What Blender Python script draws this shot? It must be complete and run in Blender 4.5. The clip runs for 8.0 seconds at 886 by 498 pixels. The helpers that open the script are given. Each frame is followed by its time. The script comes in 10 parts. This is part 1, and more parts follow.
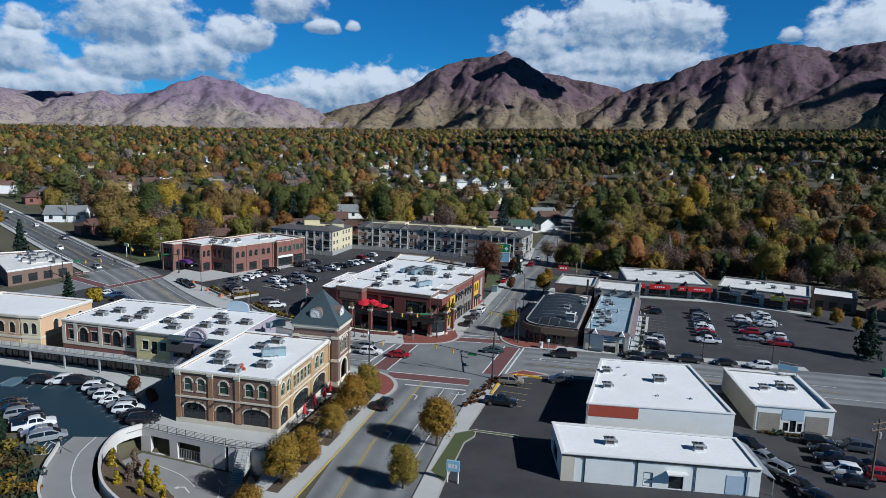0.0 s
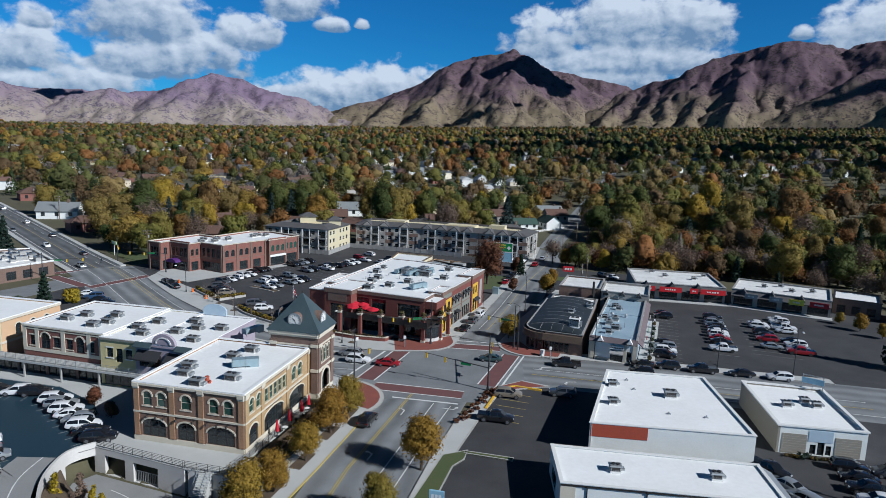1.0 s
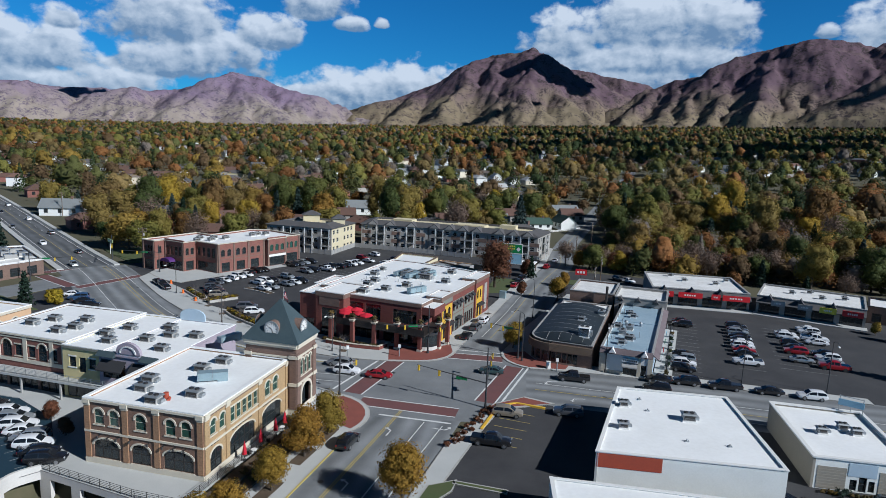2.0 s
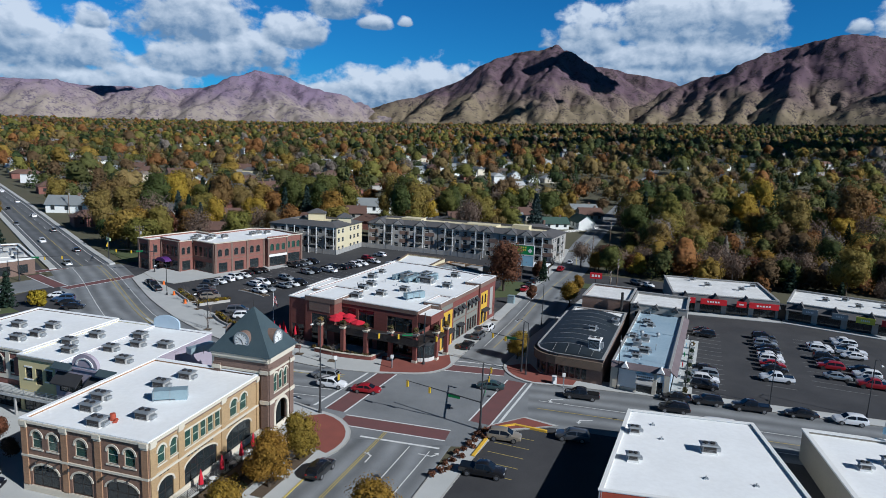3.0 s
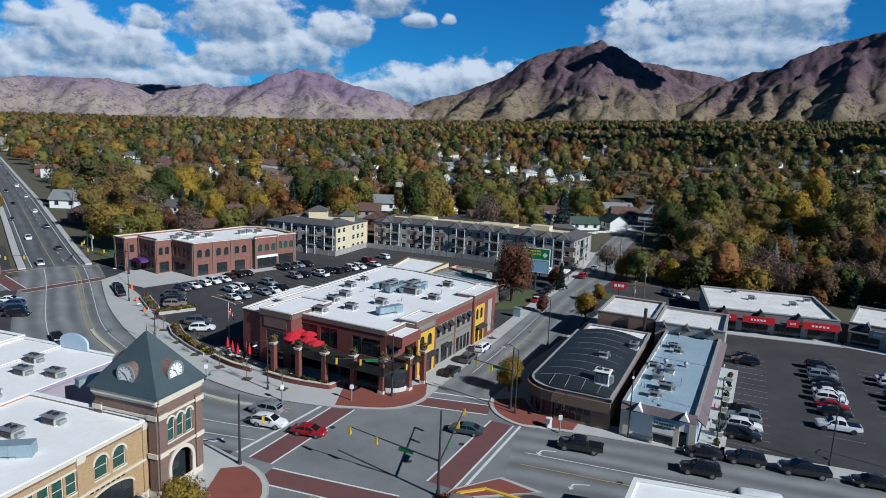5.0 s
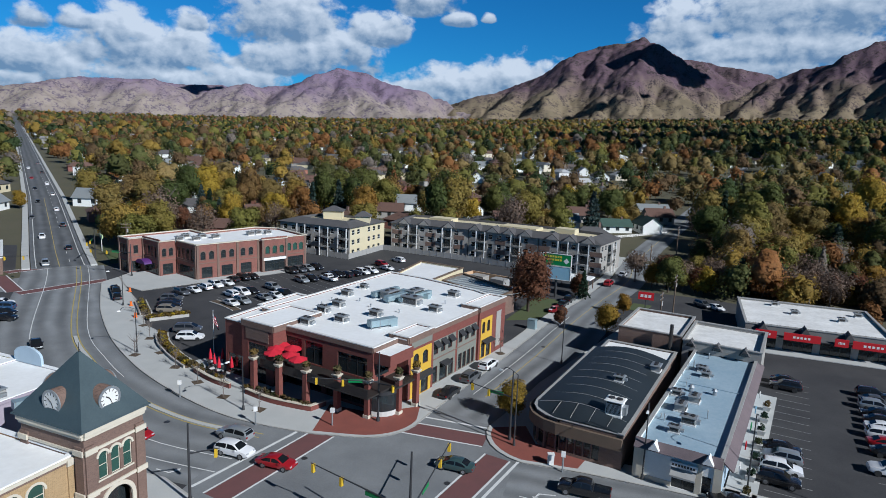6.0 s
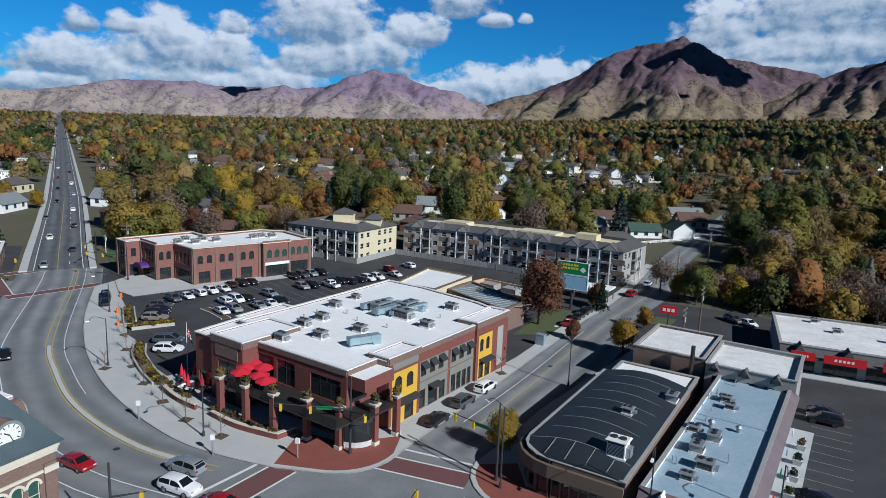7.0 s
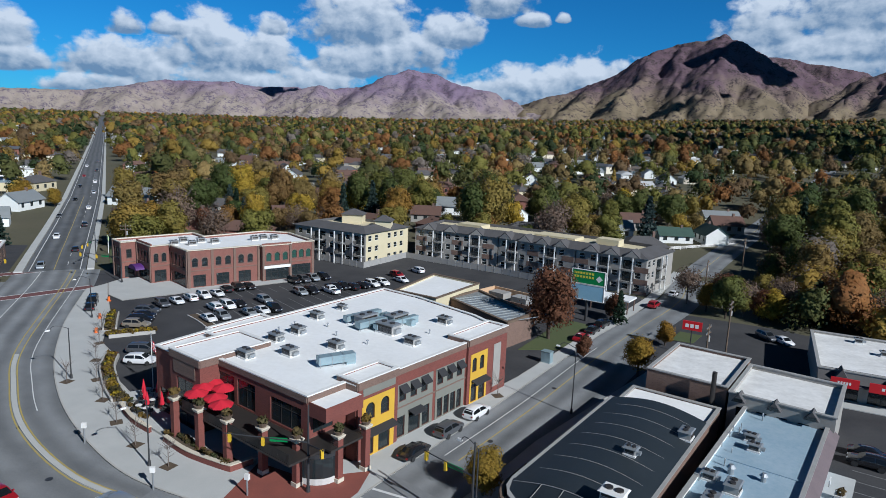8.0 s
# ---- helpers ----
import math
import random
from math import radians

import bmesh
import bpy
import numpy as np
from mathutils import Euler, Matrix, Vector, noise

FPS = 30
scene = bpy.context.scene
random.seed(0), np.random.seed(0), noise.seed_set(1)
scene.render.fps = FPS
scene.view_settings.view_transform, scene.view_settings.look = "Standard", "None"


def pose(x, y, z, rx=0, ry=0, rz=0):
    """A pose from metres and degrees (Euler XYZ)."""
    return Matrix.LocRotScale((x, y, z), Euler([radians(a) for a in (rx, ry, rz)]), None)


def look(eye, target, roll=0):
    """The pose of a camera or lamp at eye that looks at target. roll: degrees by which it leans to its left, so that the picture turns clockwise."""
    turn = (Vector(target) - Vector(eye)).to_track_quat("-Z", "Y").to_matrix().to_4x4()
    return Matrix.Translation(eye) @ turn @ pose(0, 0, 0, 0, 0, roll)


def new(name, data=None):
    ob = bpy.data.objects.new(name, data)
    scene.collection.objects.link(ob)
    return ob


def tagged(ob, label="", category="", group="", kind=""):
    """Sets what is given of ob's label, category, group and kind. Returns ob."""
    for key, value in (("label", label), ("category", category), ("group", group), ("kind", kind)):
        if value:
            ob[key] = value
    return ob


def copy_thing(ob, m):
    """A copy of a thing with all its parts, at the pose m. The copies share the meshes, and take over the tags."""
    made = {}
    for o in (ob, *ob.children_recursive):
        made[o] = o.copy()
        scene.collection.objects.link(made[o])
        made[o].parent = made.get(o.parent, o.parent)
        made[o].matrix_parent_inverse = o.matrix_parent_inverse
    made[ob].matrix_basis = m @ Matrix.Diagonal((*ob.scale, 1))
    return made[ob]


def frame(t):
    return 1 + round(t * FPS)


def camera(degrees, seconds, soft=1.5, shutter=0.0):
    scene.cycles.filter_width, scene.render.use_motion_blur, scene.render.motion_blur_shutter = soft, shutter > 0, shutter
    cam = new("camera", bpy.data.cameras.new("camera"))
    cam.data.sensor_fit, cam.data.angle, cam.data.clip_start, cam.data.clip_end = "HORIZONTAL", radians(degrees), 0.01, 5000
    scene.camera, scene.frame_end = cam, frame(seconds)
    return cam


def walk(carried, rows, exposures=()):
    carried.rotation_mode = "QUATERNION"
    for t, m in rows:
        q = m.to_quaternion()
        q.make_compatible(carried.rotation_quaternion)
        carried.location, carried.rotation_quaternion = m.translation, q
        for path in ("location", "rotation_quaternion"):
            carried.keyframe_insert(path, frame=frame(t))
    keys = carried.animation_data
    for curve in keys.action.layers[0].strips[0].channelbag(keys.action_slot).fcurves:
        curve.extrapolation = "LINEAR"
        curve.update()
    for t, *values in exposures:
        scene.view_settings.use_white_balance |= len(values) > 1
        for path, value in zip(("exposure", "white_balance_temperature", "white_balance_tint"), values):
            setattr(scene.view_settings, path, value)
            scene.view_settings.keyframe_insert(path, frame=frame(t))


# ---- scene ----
cam = camera(69.4, 8.0, soft=0.5)
PATH = [
    (0, (1.395, 1.516, 42.067), (1.394, 3.491, 41.755), 2.0),
    (0.5, (2.668, 6.318, 41.493), (2.659, 8.293, 41.178), 2.0),
    (1, (4.172, 11.244, 40.963), (4.146, 13.218, 40.645), 2.1),
    (1.5, (5.866, 16.342, 40.416), (5.816, 18.316, 40.096), 2.2),
    (3, (11.54, 31.553, 39.347), (11.39, 33.519, 39.016), 2.3),
    (3.5, (13.45, 36.86, 38.932), (13.273, 38.824, 38.597), 2.3),
    (4, (15.565, 42.166, 38.546), (15.357, 44.126, 38.208), 2.3),
    (4.5, (17.594, 47.767, 38.004), (17.358, 49.724, 37.664), 2.3),
    (6, (23.752, 64.418, 37.338), (23.359, 66.348, 36.988), 2.3),
    (6.5, (25.772, 69.953, 37.212), (25.322, 71.87, 36.861), 2.3),
    (7, (27.588, 75.544, 37.028), (27.091, 77.449, 36.677), 2.3),
    (7.5, (29.285, 81.23, 36.912), (28.74, 83.121, 36.558), 2.3),
    (8, (30.918, 86.888, 36.622), (30.318, 88.763, 36.267), 2.4),
]
walk(cam, [(t, look(eye, target, roll)) for t, eye, target, roll in PATH], exposures=[(0.0, 0.08, 5600, 10)])
# ---- world, sky, sun ----
SUN_EL, SUN_AZ = 32.5, 119.0          # degrees; azimuth clockwise from +y


def build_world():
    w = bpy.data.worlds.new("sky")
    w.use_nodes = True
    scene.world = w
    nt = w.node_tree
    nt.nodes.clear()
    N, L = nt.nodes.new, nt.links.new

    def math(op, a, b=None, c=None, clamp=False):
        n = N("ShaderNodeMath")
        n.operation, n.use_clamp = op, clamp
        for i, v in enumerate((a, b, c)):
            if v is None:
                continue
            if isinstance(v, (int, float)):
                n.inputs[i].default_value = v
            else:
                L(v, n.inputs[i])
        return n.outputs[0]

    sky = N("ShaderNodeTexSky")
    sky.sky_type, sky.sun_disc = "NISHITA", False
    sky.sun_elevation, sky.sun_rotation = radians(SUN_EL), radians(SUN_AZ)
    sky.altitude, sky.air_density, sky.dust_density, sky.ozone_density = 1400, 1.0, 0.25, 2.2
    co = N("ShaderNodeTexCoord").outputs["Generated"]
    sep = N("ShaderNodeSeparateXYZ")
    L(co, sep.inputs[0])
    az = math("MULTIPLY", math("ARCTAN2", sep.outputs[0], sep.outputs[1]), 57.2958)
    el = math("MULTIPLY", math("ARCSINE", sep.outputs[2]), 57.2958)
    pos = N("ShaderNodeCombineXYZ")
    L(az, pos.inputs[0])
    L(math("MULTIPLY", el, 1.35), pos.inputs[1])

    def fbm(scale, detail, rough, off=(0.0, 0.0, 0.0), dist=0.0):
        n = N("ShaderNodeTexNoise")
        n.noise_dimensions = "3D"
        n.inputs["Scale"].default_value, n.inputs["Detail"].default_value = scale, detail
        n.inputs["Roughness"].default_value, n.inputs["Distortion"].default_value = rough, dist
        a = N("ShaderNodeVectorMath")
        a.operation = "ADD"
        L(pos.outputs[0], a.inputs[0])
        a.inputs[1].default_value = off
        L(a.outputs[0], n.inputs["Vector"])
        return n.outputs["Fac"]

    big, fine = fbm(0.26, 6, 0.5, (3.0, 3.0, 3.0)), fbm(0.8, 5, 0.52, (11.0, 11.0, 11.0), 0.2)
    # the same billows a little towards the sun: their difference is the lit side of each billow
    lit = math("SUBTRACT", fine, fbm(0.8, 5, 0.52, (11.4, 11.5, 11.0), 0.2))
    lit2 = math("SUBTRACT", big, fbm(0.26, 6, 0.5, (3.7, 4.0, 3.0)))
    # cumulus clouds: azimuth, elevation of the flat base, half width, height
    clouds = [(-36.2, 4.9, 6.2, 3.5), (-38.4, 5.4, 3.0, 3.6), (-25.8, 8.0, 5.2, 4.6), (-17.7, 7.9, 2.9, 2.3), (-23.6, 5.3, 6.8, 2.9), (-20.8, 5.9, 3.2, 2.6),
              (-34.0, 3.0, 10.5, 2.2), (-41.9, 3.1, 1.8, 1.9), (-45.2, 4.0, 4.2, 2.5), (-44.0, 6.9, 1.5, 1.3), (-40.5, 7.1, 1.7, 1.3), (-32.8, 7.8, 1.2, 1.3),
              (-46.0, 2.3, 3.2, 1.5), (-11.0, 3.2, 7.4, 2.6), (-4.8, 4.2, 5.4, 2.8), (-11.1, 9.4, 1.5, 1.0), (-8.3, 9.7, 0.7, 0.7), (-13.8, 10.6, 3.0, 2.4),
              (7.4, 8.5, 3.4, 2.8), (14.8, 9.2, 7.2, 4.6), (13.9, 6.9, 8.0, 2.6), (12.8, 5.6, 7.8, 2.0), (32.4, 8.0, 4.2, 4.6), (26.9, 9.1, 0.9, 0.8),
              (-52.1, 5.4, 2.2, 2.3), (-51.5, 3.8, 3.0, 1.6), (-59.0, 5.0, 6.0, 3.0), (44.0, 8.0, 6.0, 4.0), (-24.0, 14.5, 7.0, 4.0), (16.0, 15.5, 9.0, 4.0)]
    field = total = weight = None
    for caz, cel, cw, ch in clouds:
        dx = math("DIVIDE", math("SUBTRACT", az, caz), cw)
        v = math("DIVIDE", math("SUBTRACT", el, cel), ch)
        dn = math("MULTIPLY", math("MINIMUM", v, 0.0), 3.0)
        up = math("MAXIMUM", v, 0.0)
        q = math("ADD", math("MULTIPLY", dx, dx), math("ADD", math("MULTIPLY", up, up), math("MULTIPLY", dn, dn)))
        f = math("SUBTRACT", 1.0, q)
        w = math("POWER", 2.718, math("MULTIPLY", math("MAXIMUM", f, -3.0), 5.0))
        vw = math("MULTIPLY", math("MINIMUM", math("MAXIMUM", v, -1.0), 1.5), w)
        if field is None:
            field, total, weight = f, vw, w
        else:
            field, total, weight = math("MAXIMUM", field, f), math("ADD", total, vw), math("ADD", weight, w)
    base = math("DIVIDE", total, weight)
    # a broken field of the same clouds over the rest of the sky
    rest = math("MULTIPLY", math("SUBTRACT", fbm(0.05, 3, 0.5, (40.0, 40.0, 40.0)), 0.9), 6.0)
    over = math("GREATER_THAN", el, 22.0)
    field = math("MAXIMUM", math("MAXIMUM", field, -1.2), math("SUBTRACT", math("MULTIPLY", math("ADD", rest, 3.0), over), 3.0))
    shape = math("ADD", field, math("ADD", math("MULTIPLY", math("SUBTRACT", big, 0.5), 3.2), math("MULTIPLY", math("SUBTRACT", fine, 0.5), 1.9)))
    cover = N("ShaderNodeMapRange")
    cover.interpolation_type = "SMOOTHSTEP"
    L(shape, cover.inputs[0])
    cover.inputs[1].default_value, cover.inputs[2].default_value = -0.3, 0.5
    tone = math("ADD", math("MULTIPLY", base, 0.85), math("ADD", math("MULTIPLY", lit, 0.8), math("ADD", math("MULTIPLY", lit2, 1.1), 0.14)))
    ramp = N("ShaderNodeValToRGB")
    L(tone, ramp.inputs[0])
    ramp.color_ramp.elements[0].position, ramp.color_ramp.elements[0].color = 0.0, (3.0, 4.6, 6.6, 1)
    ramp.color_ramp.elements[1].position, ramp.color_ramp.elements[1].color = 0.72, (11.8, 12.4, 12.8, 1)
    e = ramp.color_ramp.elements.new(0.28)
    e.color = (6.8, 8.0, 9.2, 1)
    mix = N("ShaderNodeMix")
    mix.data_type = "RGBA"
    L(math("MULTIPLY", cover.outputs[0], 0.96), mix.inputs[0])
    deep = N("ShaderNodeMix")
    deep.data_type, deep.blend_type = "RGBA", "MULTIPLY"
    deep.inputs[0].default_value = 1.0
    deep.inputs[7].default_value = (0.2, 0.83, 1.3, 1)
    L(sky.outputs[0], deep.inputs[6])
    # deep blue overhead: the sky is dimmed there to deepen the shade below
    zen = N("ShaderNodeMapRange")
    zen.interpolation_type = "SMOOTHSTEP"
    L(el, zen.inputs[0])
    zen.inputs[1].default_value, zen.inputs[2].default_value, zen.inputs[3].default_value, zen.inputs[4].default_value = 12.0, 45.0, 1.0, 0.1
    dim = N("ShaderNodeVectorMath")
    dim.operation = "SCALE"
    L(deep.outputs[2], dim.inputs[0])
    L(zen.outputs[0], dim.inputs["Scale"])
    L(dim.outputs[0], mix.inputs[6])
    L(ramp.outputs[0], mix.inputs[7])
    bg, out = N("ShaderNodeBackground"), N("ShaderNodeOutputWorld")
    L(mix.outputs[2], bg.inputs[0])
    bg.inputs[1].default_value = 0.053
    L(bg.outputs[0], out.inputs[0])


build_world()
sun_data = bpy.data.lights.new("sun", "SUN")
sun_data.energy, sun_data.angle, sun_data.color = 5.0, radians(0.53), (1.0, 0.955, 0.87)
sun = new("sun", sun_data)
_a, _e = radians(SUN_AZ), radians(SUN_EL)
sun.matrix_world = look((math.sin(_a) * math.cos(_e) * 300, math.cos(_a) * math.cos(_e) * 300, math.sin(_e) * 300), (0, 0, 0))
# ---- materials ----
def mat(name, a, b=None, rough=0.8, scale=0.35, fine=6.0, bump=0.0, metal=0.0, spread=0.5, spec=0.5, trans=0.0, emit=0.0, rand=0.0, coat=0.0):
    """Two colours mixed by stains and grain at real-world size; a bump from the grain."""
    m = bpy.data.materials.new(name)
    m.use_nodes = True
    nt = m.node_tree
    p = nt.nodes["Principled BSDF"]
    N, L = nt.nodes.new, nt.links.new
    b = b or tuple(c * 0.82 for c in a)
    geo = N("ShaderNodeNewGeometry")
    n1, n2 = N("ShaderNodeTexNoise"), N("ShaderNodeTexNoise")
    for n, s, d in ((n1, scale, 6), (n2, fine, 4)):
        n.inputs["Scale"].default_value, n.inputs["Detail"].default_value, n.inputs["Roughness"].default_value = s, d, 0.6
        L(geo.outputs["Position"], n.inputs["Vector"])
    mx = N("ShaderNodeMix")
    mx.data_type = "FLOAT"
    mx.inputs[0].default_value = 0.4
    L(n1.outputs["Fac"], mx.inputs[2])
    L(n2.outputs["Fac"], mx.inputs[3])
    mr = N("ShaderNodeMapRange")
    mr.inputs[1].default_value, mr.inputs[2].default_value = 0.5 - spread * 0.4, 0.5 + spread * 0.4
    L(mx.outputs[0], mr.inputs[0])
    c = N("ShaderNodeMix")
    c.data_type = "RGBA"
    L(mr.outputs[0], c.inputs[0])
    c.inputs[6].default_value, c.inputs[7].default_value = (*a, 1), (*b, 1)
    col = c.outputs[2]
    if rand:
        oi, hsv, m1 = N("ShaderNodeObjectInfo"), N("ShaderNodeHueSaturation"), N("ShaderNodeMapRange")
        L(oi.outputs["Random"], m1.inputs[0])
        m1.inputs[3].default_value, m1.inputs[4].default_value = 1 - rand, 1 + rand
        L(m1.outputs[0], hsv.inputs["Value"])
        L(col, hsv.inputs["Color"])
        col = hsv.outputs[0]
    L(col, p.inputs["Base Color"])
    p.inputs["Roughness"].default_value, p.inputs["Metallic"].default_value = rough, metal
    p.inputs["Specular IOR Level"].default_value, p.inputs["Transmission Weight"].default_value = spec, trans
    p.inputs["Coat Weight"].default_value = coat
    if emit:
        p.inputs["Emission Color"].default_value, p.inputs["Emission Strength"].default_value = (*a, 1), emit
    if bump:
        bp = N("ShaderNodeBump")
        bp.inputs["Strength"].default_value, bp.inputs["Distance"].default_value = bump, 0.05
        L(n2.outputs["Fac"], bp.inputs["Height"])
        L(bp.outputs[0], p.inputs["Normal"])
    return m


def brick_mat(name, a, b, mortar, rough=0.85):
    m = mat(name, a, b, rough, 0.4, 5.0, 0.2)
    nt = m.node_tree
    N, L = nt.nodes.new, nt.links.new
    p = nt.nodes["Principled BSDF"]
    old = p.inputs["Base Color"].links[0].from_socket
    geo, sep, comb = N("ShaderNodeNewGeometry"), N("ShaderNodeSeparateXYZ"), N("ShaderNodeCombineXYZ")
    add = N("ShaderNodeMath")
    L(geo.outputs["Position"], sep.inputs[0])
    L(sep.outputs[0], add.inputs[0])
    L(sep.outputs[1], add.inputs[1])
    L(add.outputs[0], comb.inputs[0])
    L(sep.outputs[2], comb.inputs[1])
    br = N("ShaderNodeTexBrick")
    L(comb.outputs[0], br.inputs["Vector"])
    br.inputs["Scale"].default_value, br.inputs["Brick Width"].default_value, br.inputs["Row Height"].default_value = 1.0, 0.3, 0.09
    br.inputs["Mortar Size"].default_value = 0.012
    br.inputs["Color1"].default_value, br.inputs["Color2"].default_value, br.inputs["Mortar"].default_value = (1, 1, 1, 1), (0.72, 0.72, 0.72, 1), (1.15, 1.1, 1.05, 1)
    mul = N("ShaderNodeMix")
    mul.data_type, mul.blend_type = "RGBA", "MULTIPLY"
    mul.inputs[0].default_value = 1.0
    L(old, mul.inputs[6])
    L(br.outputs["Color"], mul.inputs[7])
    L(mul.outputs[2], p.inputs["Base Color"])
    return m


def leaf_mat(name, stops, cell=0.0, rough=0.75, value=0.35):
    """Foliage: hue by tree (object random, or cells of the ground plan where many trees are one mesh), tone by leaf."""
    m = bpy.data.materials.new(name)
    m.use_nodes = True
    nt = m.node_tree
    p = nt.nodes["Principled BSDF"]
    N, L = nt.nodes.new, nt.links.new
    geo = N("ShaderNodeNewGeometry")
    ramp = N("ShaderNodeValToRGB")
    els = ramp.color_ramp.elements
    while len(els) < len(stops):
        els.new(0.5)
    for i, (pos, c) in enumerate(stops):
        els[i].position, els[i].color = pos, (*c, 1)
    if cell:
        mp, vo = N("ShaderNodeVectorMath"), N("ShaderNodeTexVoronoi")
        mp.operation = "MULTIPLY"
        mp.inputs[1].default_value = (1 / cell, 1 / cell, 0.0)
        L(geo.outputs["Position"], mp.inputs[0])
        L(mp.outputs[0], vo.inputs["Vector"])
        vo.inputs["Scale"].default_value = 1.0
        sx = N("ShaderNodeSeparateXYZ")
        L(vo.outputs["Color"], sx.inputs[0])
        L(sx.outputs[0], ramp.inputs[0])
    else:
        oi = N("ShaderNodeObjectInfo")
        L(oi.outputs["Random"], ramp.inputs[0])
    hsv, mr = N("ShaderNodeHueSaturation"), N("ShaderNodeMapRange")
    L(geo.outputs["Random Per Island"], mr.inputs[0])
    mr.inputs[3].default_value, mr.inputs[4].default_value = 1 - value, 1 + value
    L(mr.outputs[0], hsv.inputs["Value"])
    L(ramp.outputs[0], hsv.inputs["Color"])
    no = N("ShaderNodeTexNoise")
    no.inputs["Scale"].default_value = 0.4
    L(geo.outputs["Position"], no.inputs["Vector"])
    mh = N("ShaderNodeMapRange")
    L(no.outputs["Fac"], mh.inputs[0])
    mh.inputs[3].default_value, mh.inputs[4].default_value = 0.49, 0.51
    L(mh.outputs[0], hsv.inputs["Hue"])
    # sprays of leaves: fine light and dark, and relief
    sp, mv, mul = N("ShaderNodeTexNoise"), N("ShaderNodeMapRange"), N("ShaderNodeMix")
    sp.inputs["Scale"].default_value, sp.inputs["Detail"].default_value, sp.inputs["Roughness"].default_value = 1.1 if cell else 2.2, 5, 0.7
    L(geo.outputs["Position"], sp.inputs["Vector"])
    L(sp.outputs["Fac"], mv.inputs[0])
    mv.inputs[1].default_value, mv.inputs[2].default_value, mv.inputs[3].default_value, mv.inputs[4].default_value = 0.35, 0.65, 0.72, 1.26
    mul.data_type, mul.blend_type = "RGBA", "MULTIPLY"
    mul.inputs[0].default_value = 1.0
    L(hsv.outputs[0], mul.inputs[6])
    L(mv.outputs[0], mul.inputs[7])
    L(mul.outputs[2], p.inputs["Base Color"])
    bp = N("ShaderNodeBump")
    bp.inputs["Strength"].default_value, bp.inputs["Distance"].default_value = 0.45, 0.4 if cell else 0.15
    L(sp.outputs["Fac"], bp.inputs["Height"])
    L(bp.outputs[0], p.inputs["Normal"])
    p.inputs["Roughness"].default_value, p.inputs["Specular IOR Level"].default_value = rough, 0.2
    # thin leaves let light through
    tl, mx = N("ShaderNodeBsdfTranslucent"), N("ShaderNodeMixShader")
    L(mul.outputs[2], tl.inputs["Color"])
    mx.inputs[0].default_value = 0.3
    L(p.outputs[0], mx.inputs[1])
    L(tl.outputs[0], mx.inputs[2])
    L(mx.outputs[0], nt.nodes["Material Output"].inputs["Surface"])
    return m


ASPHALT = mat("asphalt", (0.132, 0.138, 0.142), (0.222, 0.229, 0.231), 0.9, 0.16, 7.0, 0.3, spread=0.42)


def lane_mat(name, a, b, pitch):
    """Worn asphalt: wheel tracks and dusty strips run along the road, by the distance across it."""
    m = mat(name, a, b, 0.9, 0.16, 7.0, 0.3, spread=0.42)
    nt = m.node_tree
    N, L = nt.nodes.new, nt.links.new
    p = nt.nodes["Principled BSDF"]
    old = p.inputs["Base Color"].links[0].from_socket
    uv, sep, geo = N("ShaderNodeUVMap"), N("ShaderNodeSeparateXYZ"), N("ShaderNodeNewGeometry")
    uv.uv_map = "lane"
    L(uv.outputs[0], sep.inputs[0])
    n1, n2 = N("ShaderNodeTexNoise"), N("ShaderNodeTexNoise")
    for n, sc in ((n1, 0.07), (n2, 0.035)):
        n.inputs["Scale"].default_value, n.inputs["Detail"].default_value = sc, 4
        L(geo.outputs["Position"], n.inputs["Vector"])

    def op(kind, x, y):
        q = N("ShaderNodeMath")
        q.operation = kind
        for i, v in enumerate((x, y)):
            if isinstance(v, (int, float)):
                q.inputs[i].default_value = v
            else:
                L(v, q.inputs[i])
        return q.outputs[0]
    u = op("ADD", sep.outputs[0], op("MULTIPLY", op("SUBTRACT", n1.outputs["Fac"], 0.5), 2.6))
    wave = op("COSINE", op("MULTIPLY", u, 6.2832 / pitch), 0.0)
    amp = op("MULTIPLY", op("SUBTRACT", n2.outputs["Fac"], 0.22), 0.75)
    f = op("ADD", op("MULTIPLY", wave, amp), 0.98)
    mul = N("ShaderNodeMix")
    mul.data_type, mul.blend_type = "RGBA", "MULTIPLY"
    mul.inputs[0].default_value = 1.0
    L(old, mul.inputs[6])
    L(f, mul.inputs[7])
    L(mul.outputs[2], p.inputs["Base Color"])
    return m


ASPHALT_LANE = lane_mat("worn_lane_asphalt", (0.132, 0.138, 0.142), (0.222, 0.229, 0.231), 3.5)
ASPHALT_DARK = lane_mat("dark_lane_asphalt", (0.075, 0.079, 0.084), (0.125, 0.13, 0.133), 3.2)
ASPHALT_LOT = mat("parking_asphalt", (0.024, 0.024, 0.027), (0.056, 0.055, 0.056), 0.92, 0.14, 6.0, 0.3, spread=0.4)
ASPHALT_NEW = mat("sealed_asphalt", (0.010, 0.032, 0.05), (0.017, 0.042, 0.062), 0.6, 0.1, 8.0, 0.2)
CONCRETE = mat("concrete", (0.50, 0.50, 0.475), (0.37, 0.375, 0.36), 0.9, 0.25, 7.0, 0.2, spread=0.7)
CONCRETE_WHITE = mat("pale_concrete", (0.6, 0.58, 0.54), (0.48, 0.46, 0.43), 0.9, 0.3, 6.0, 0.2)
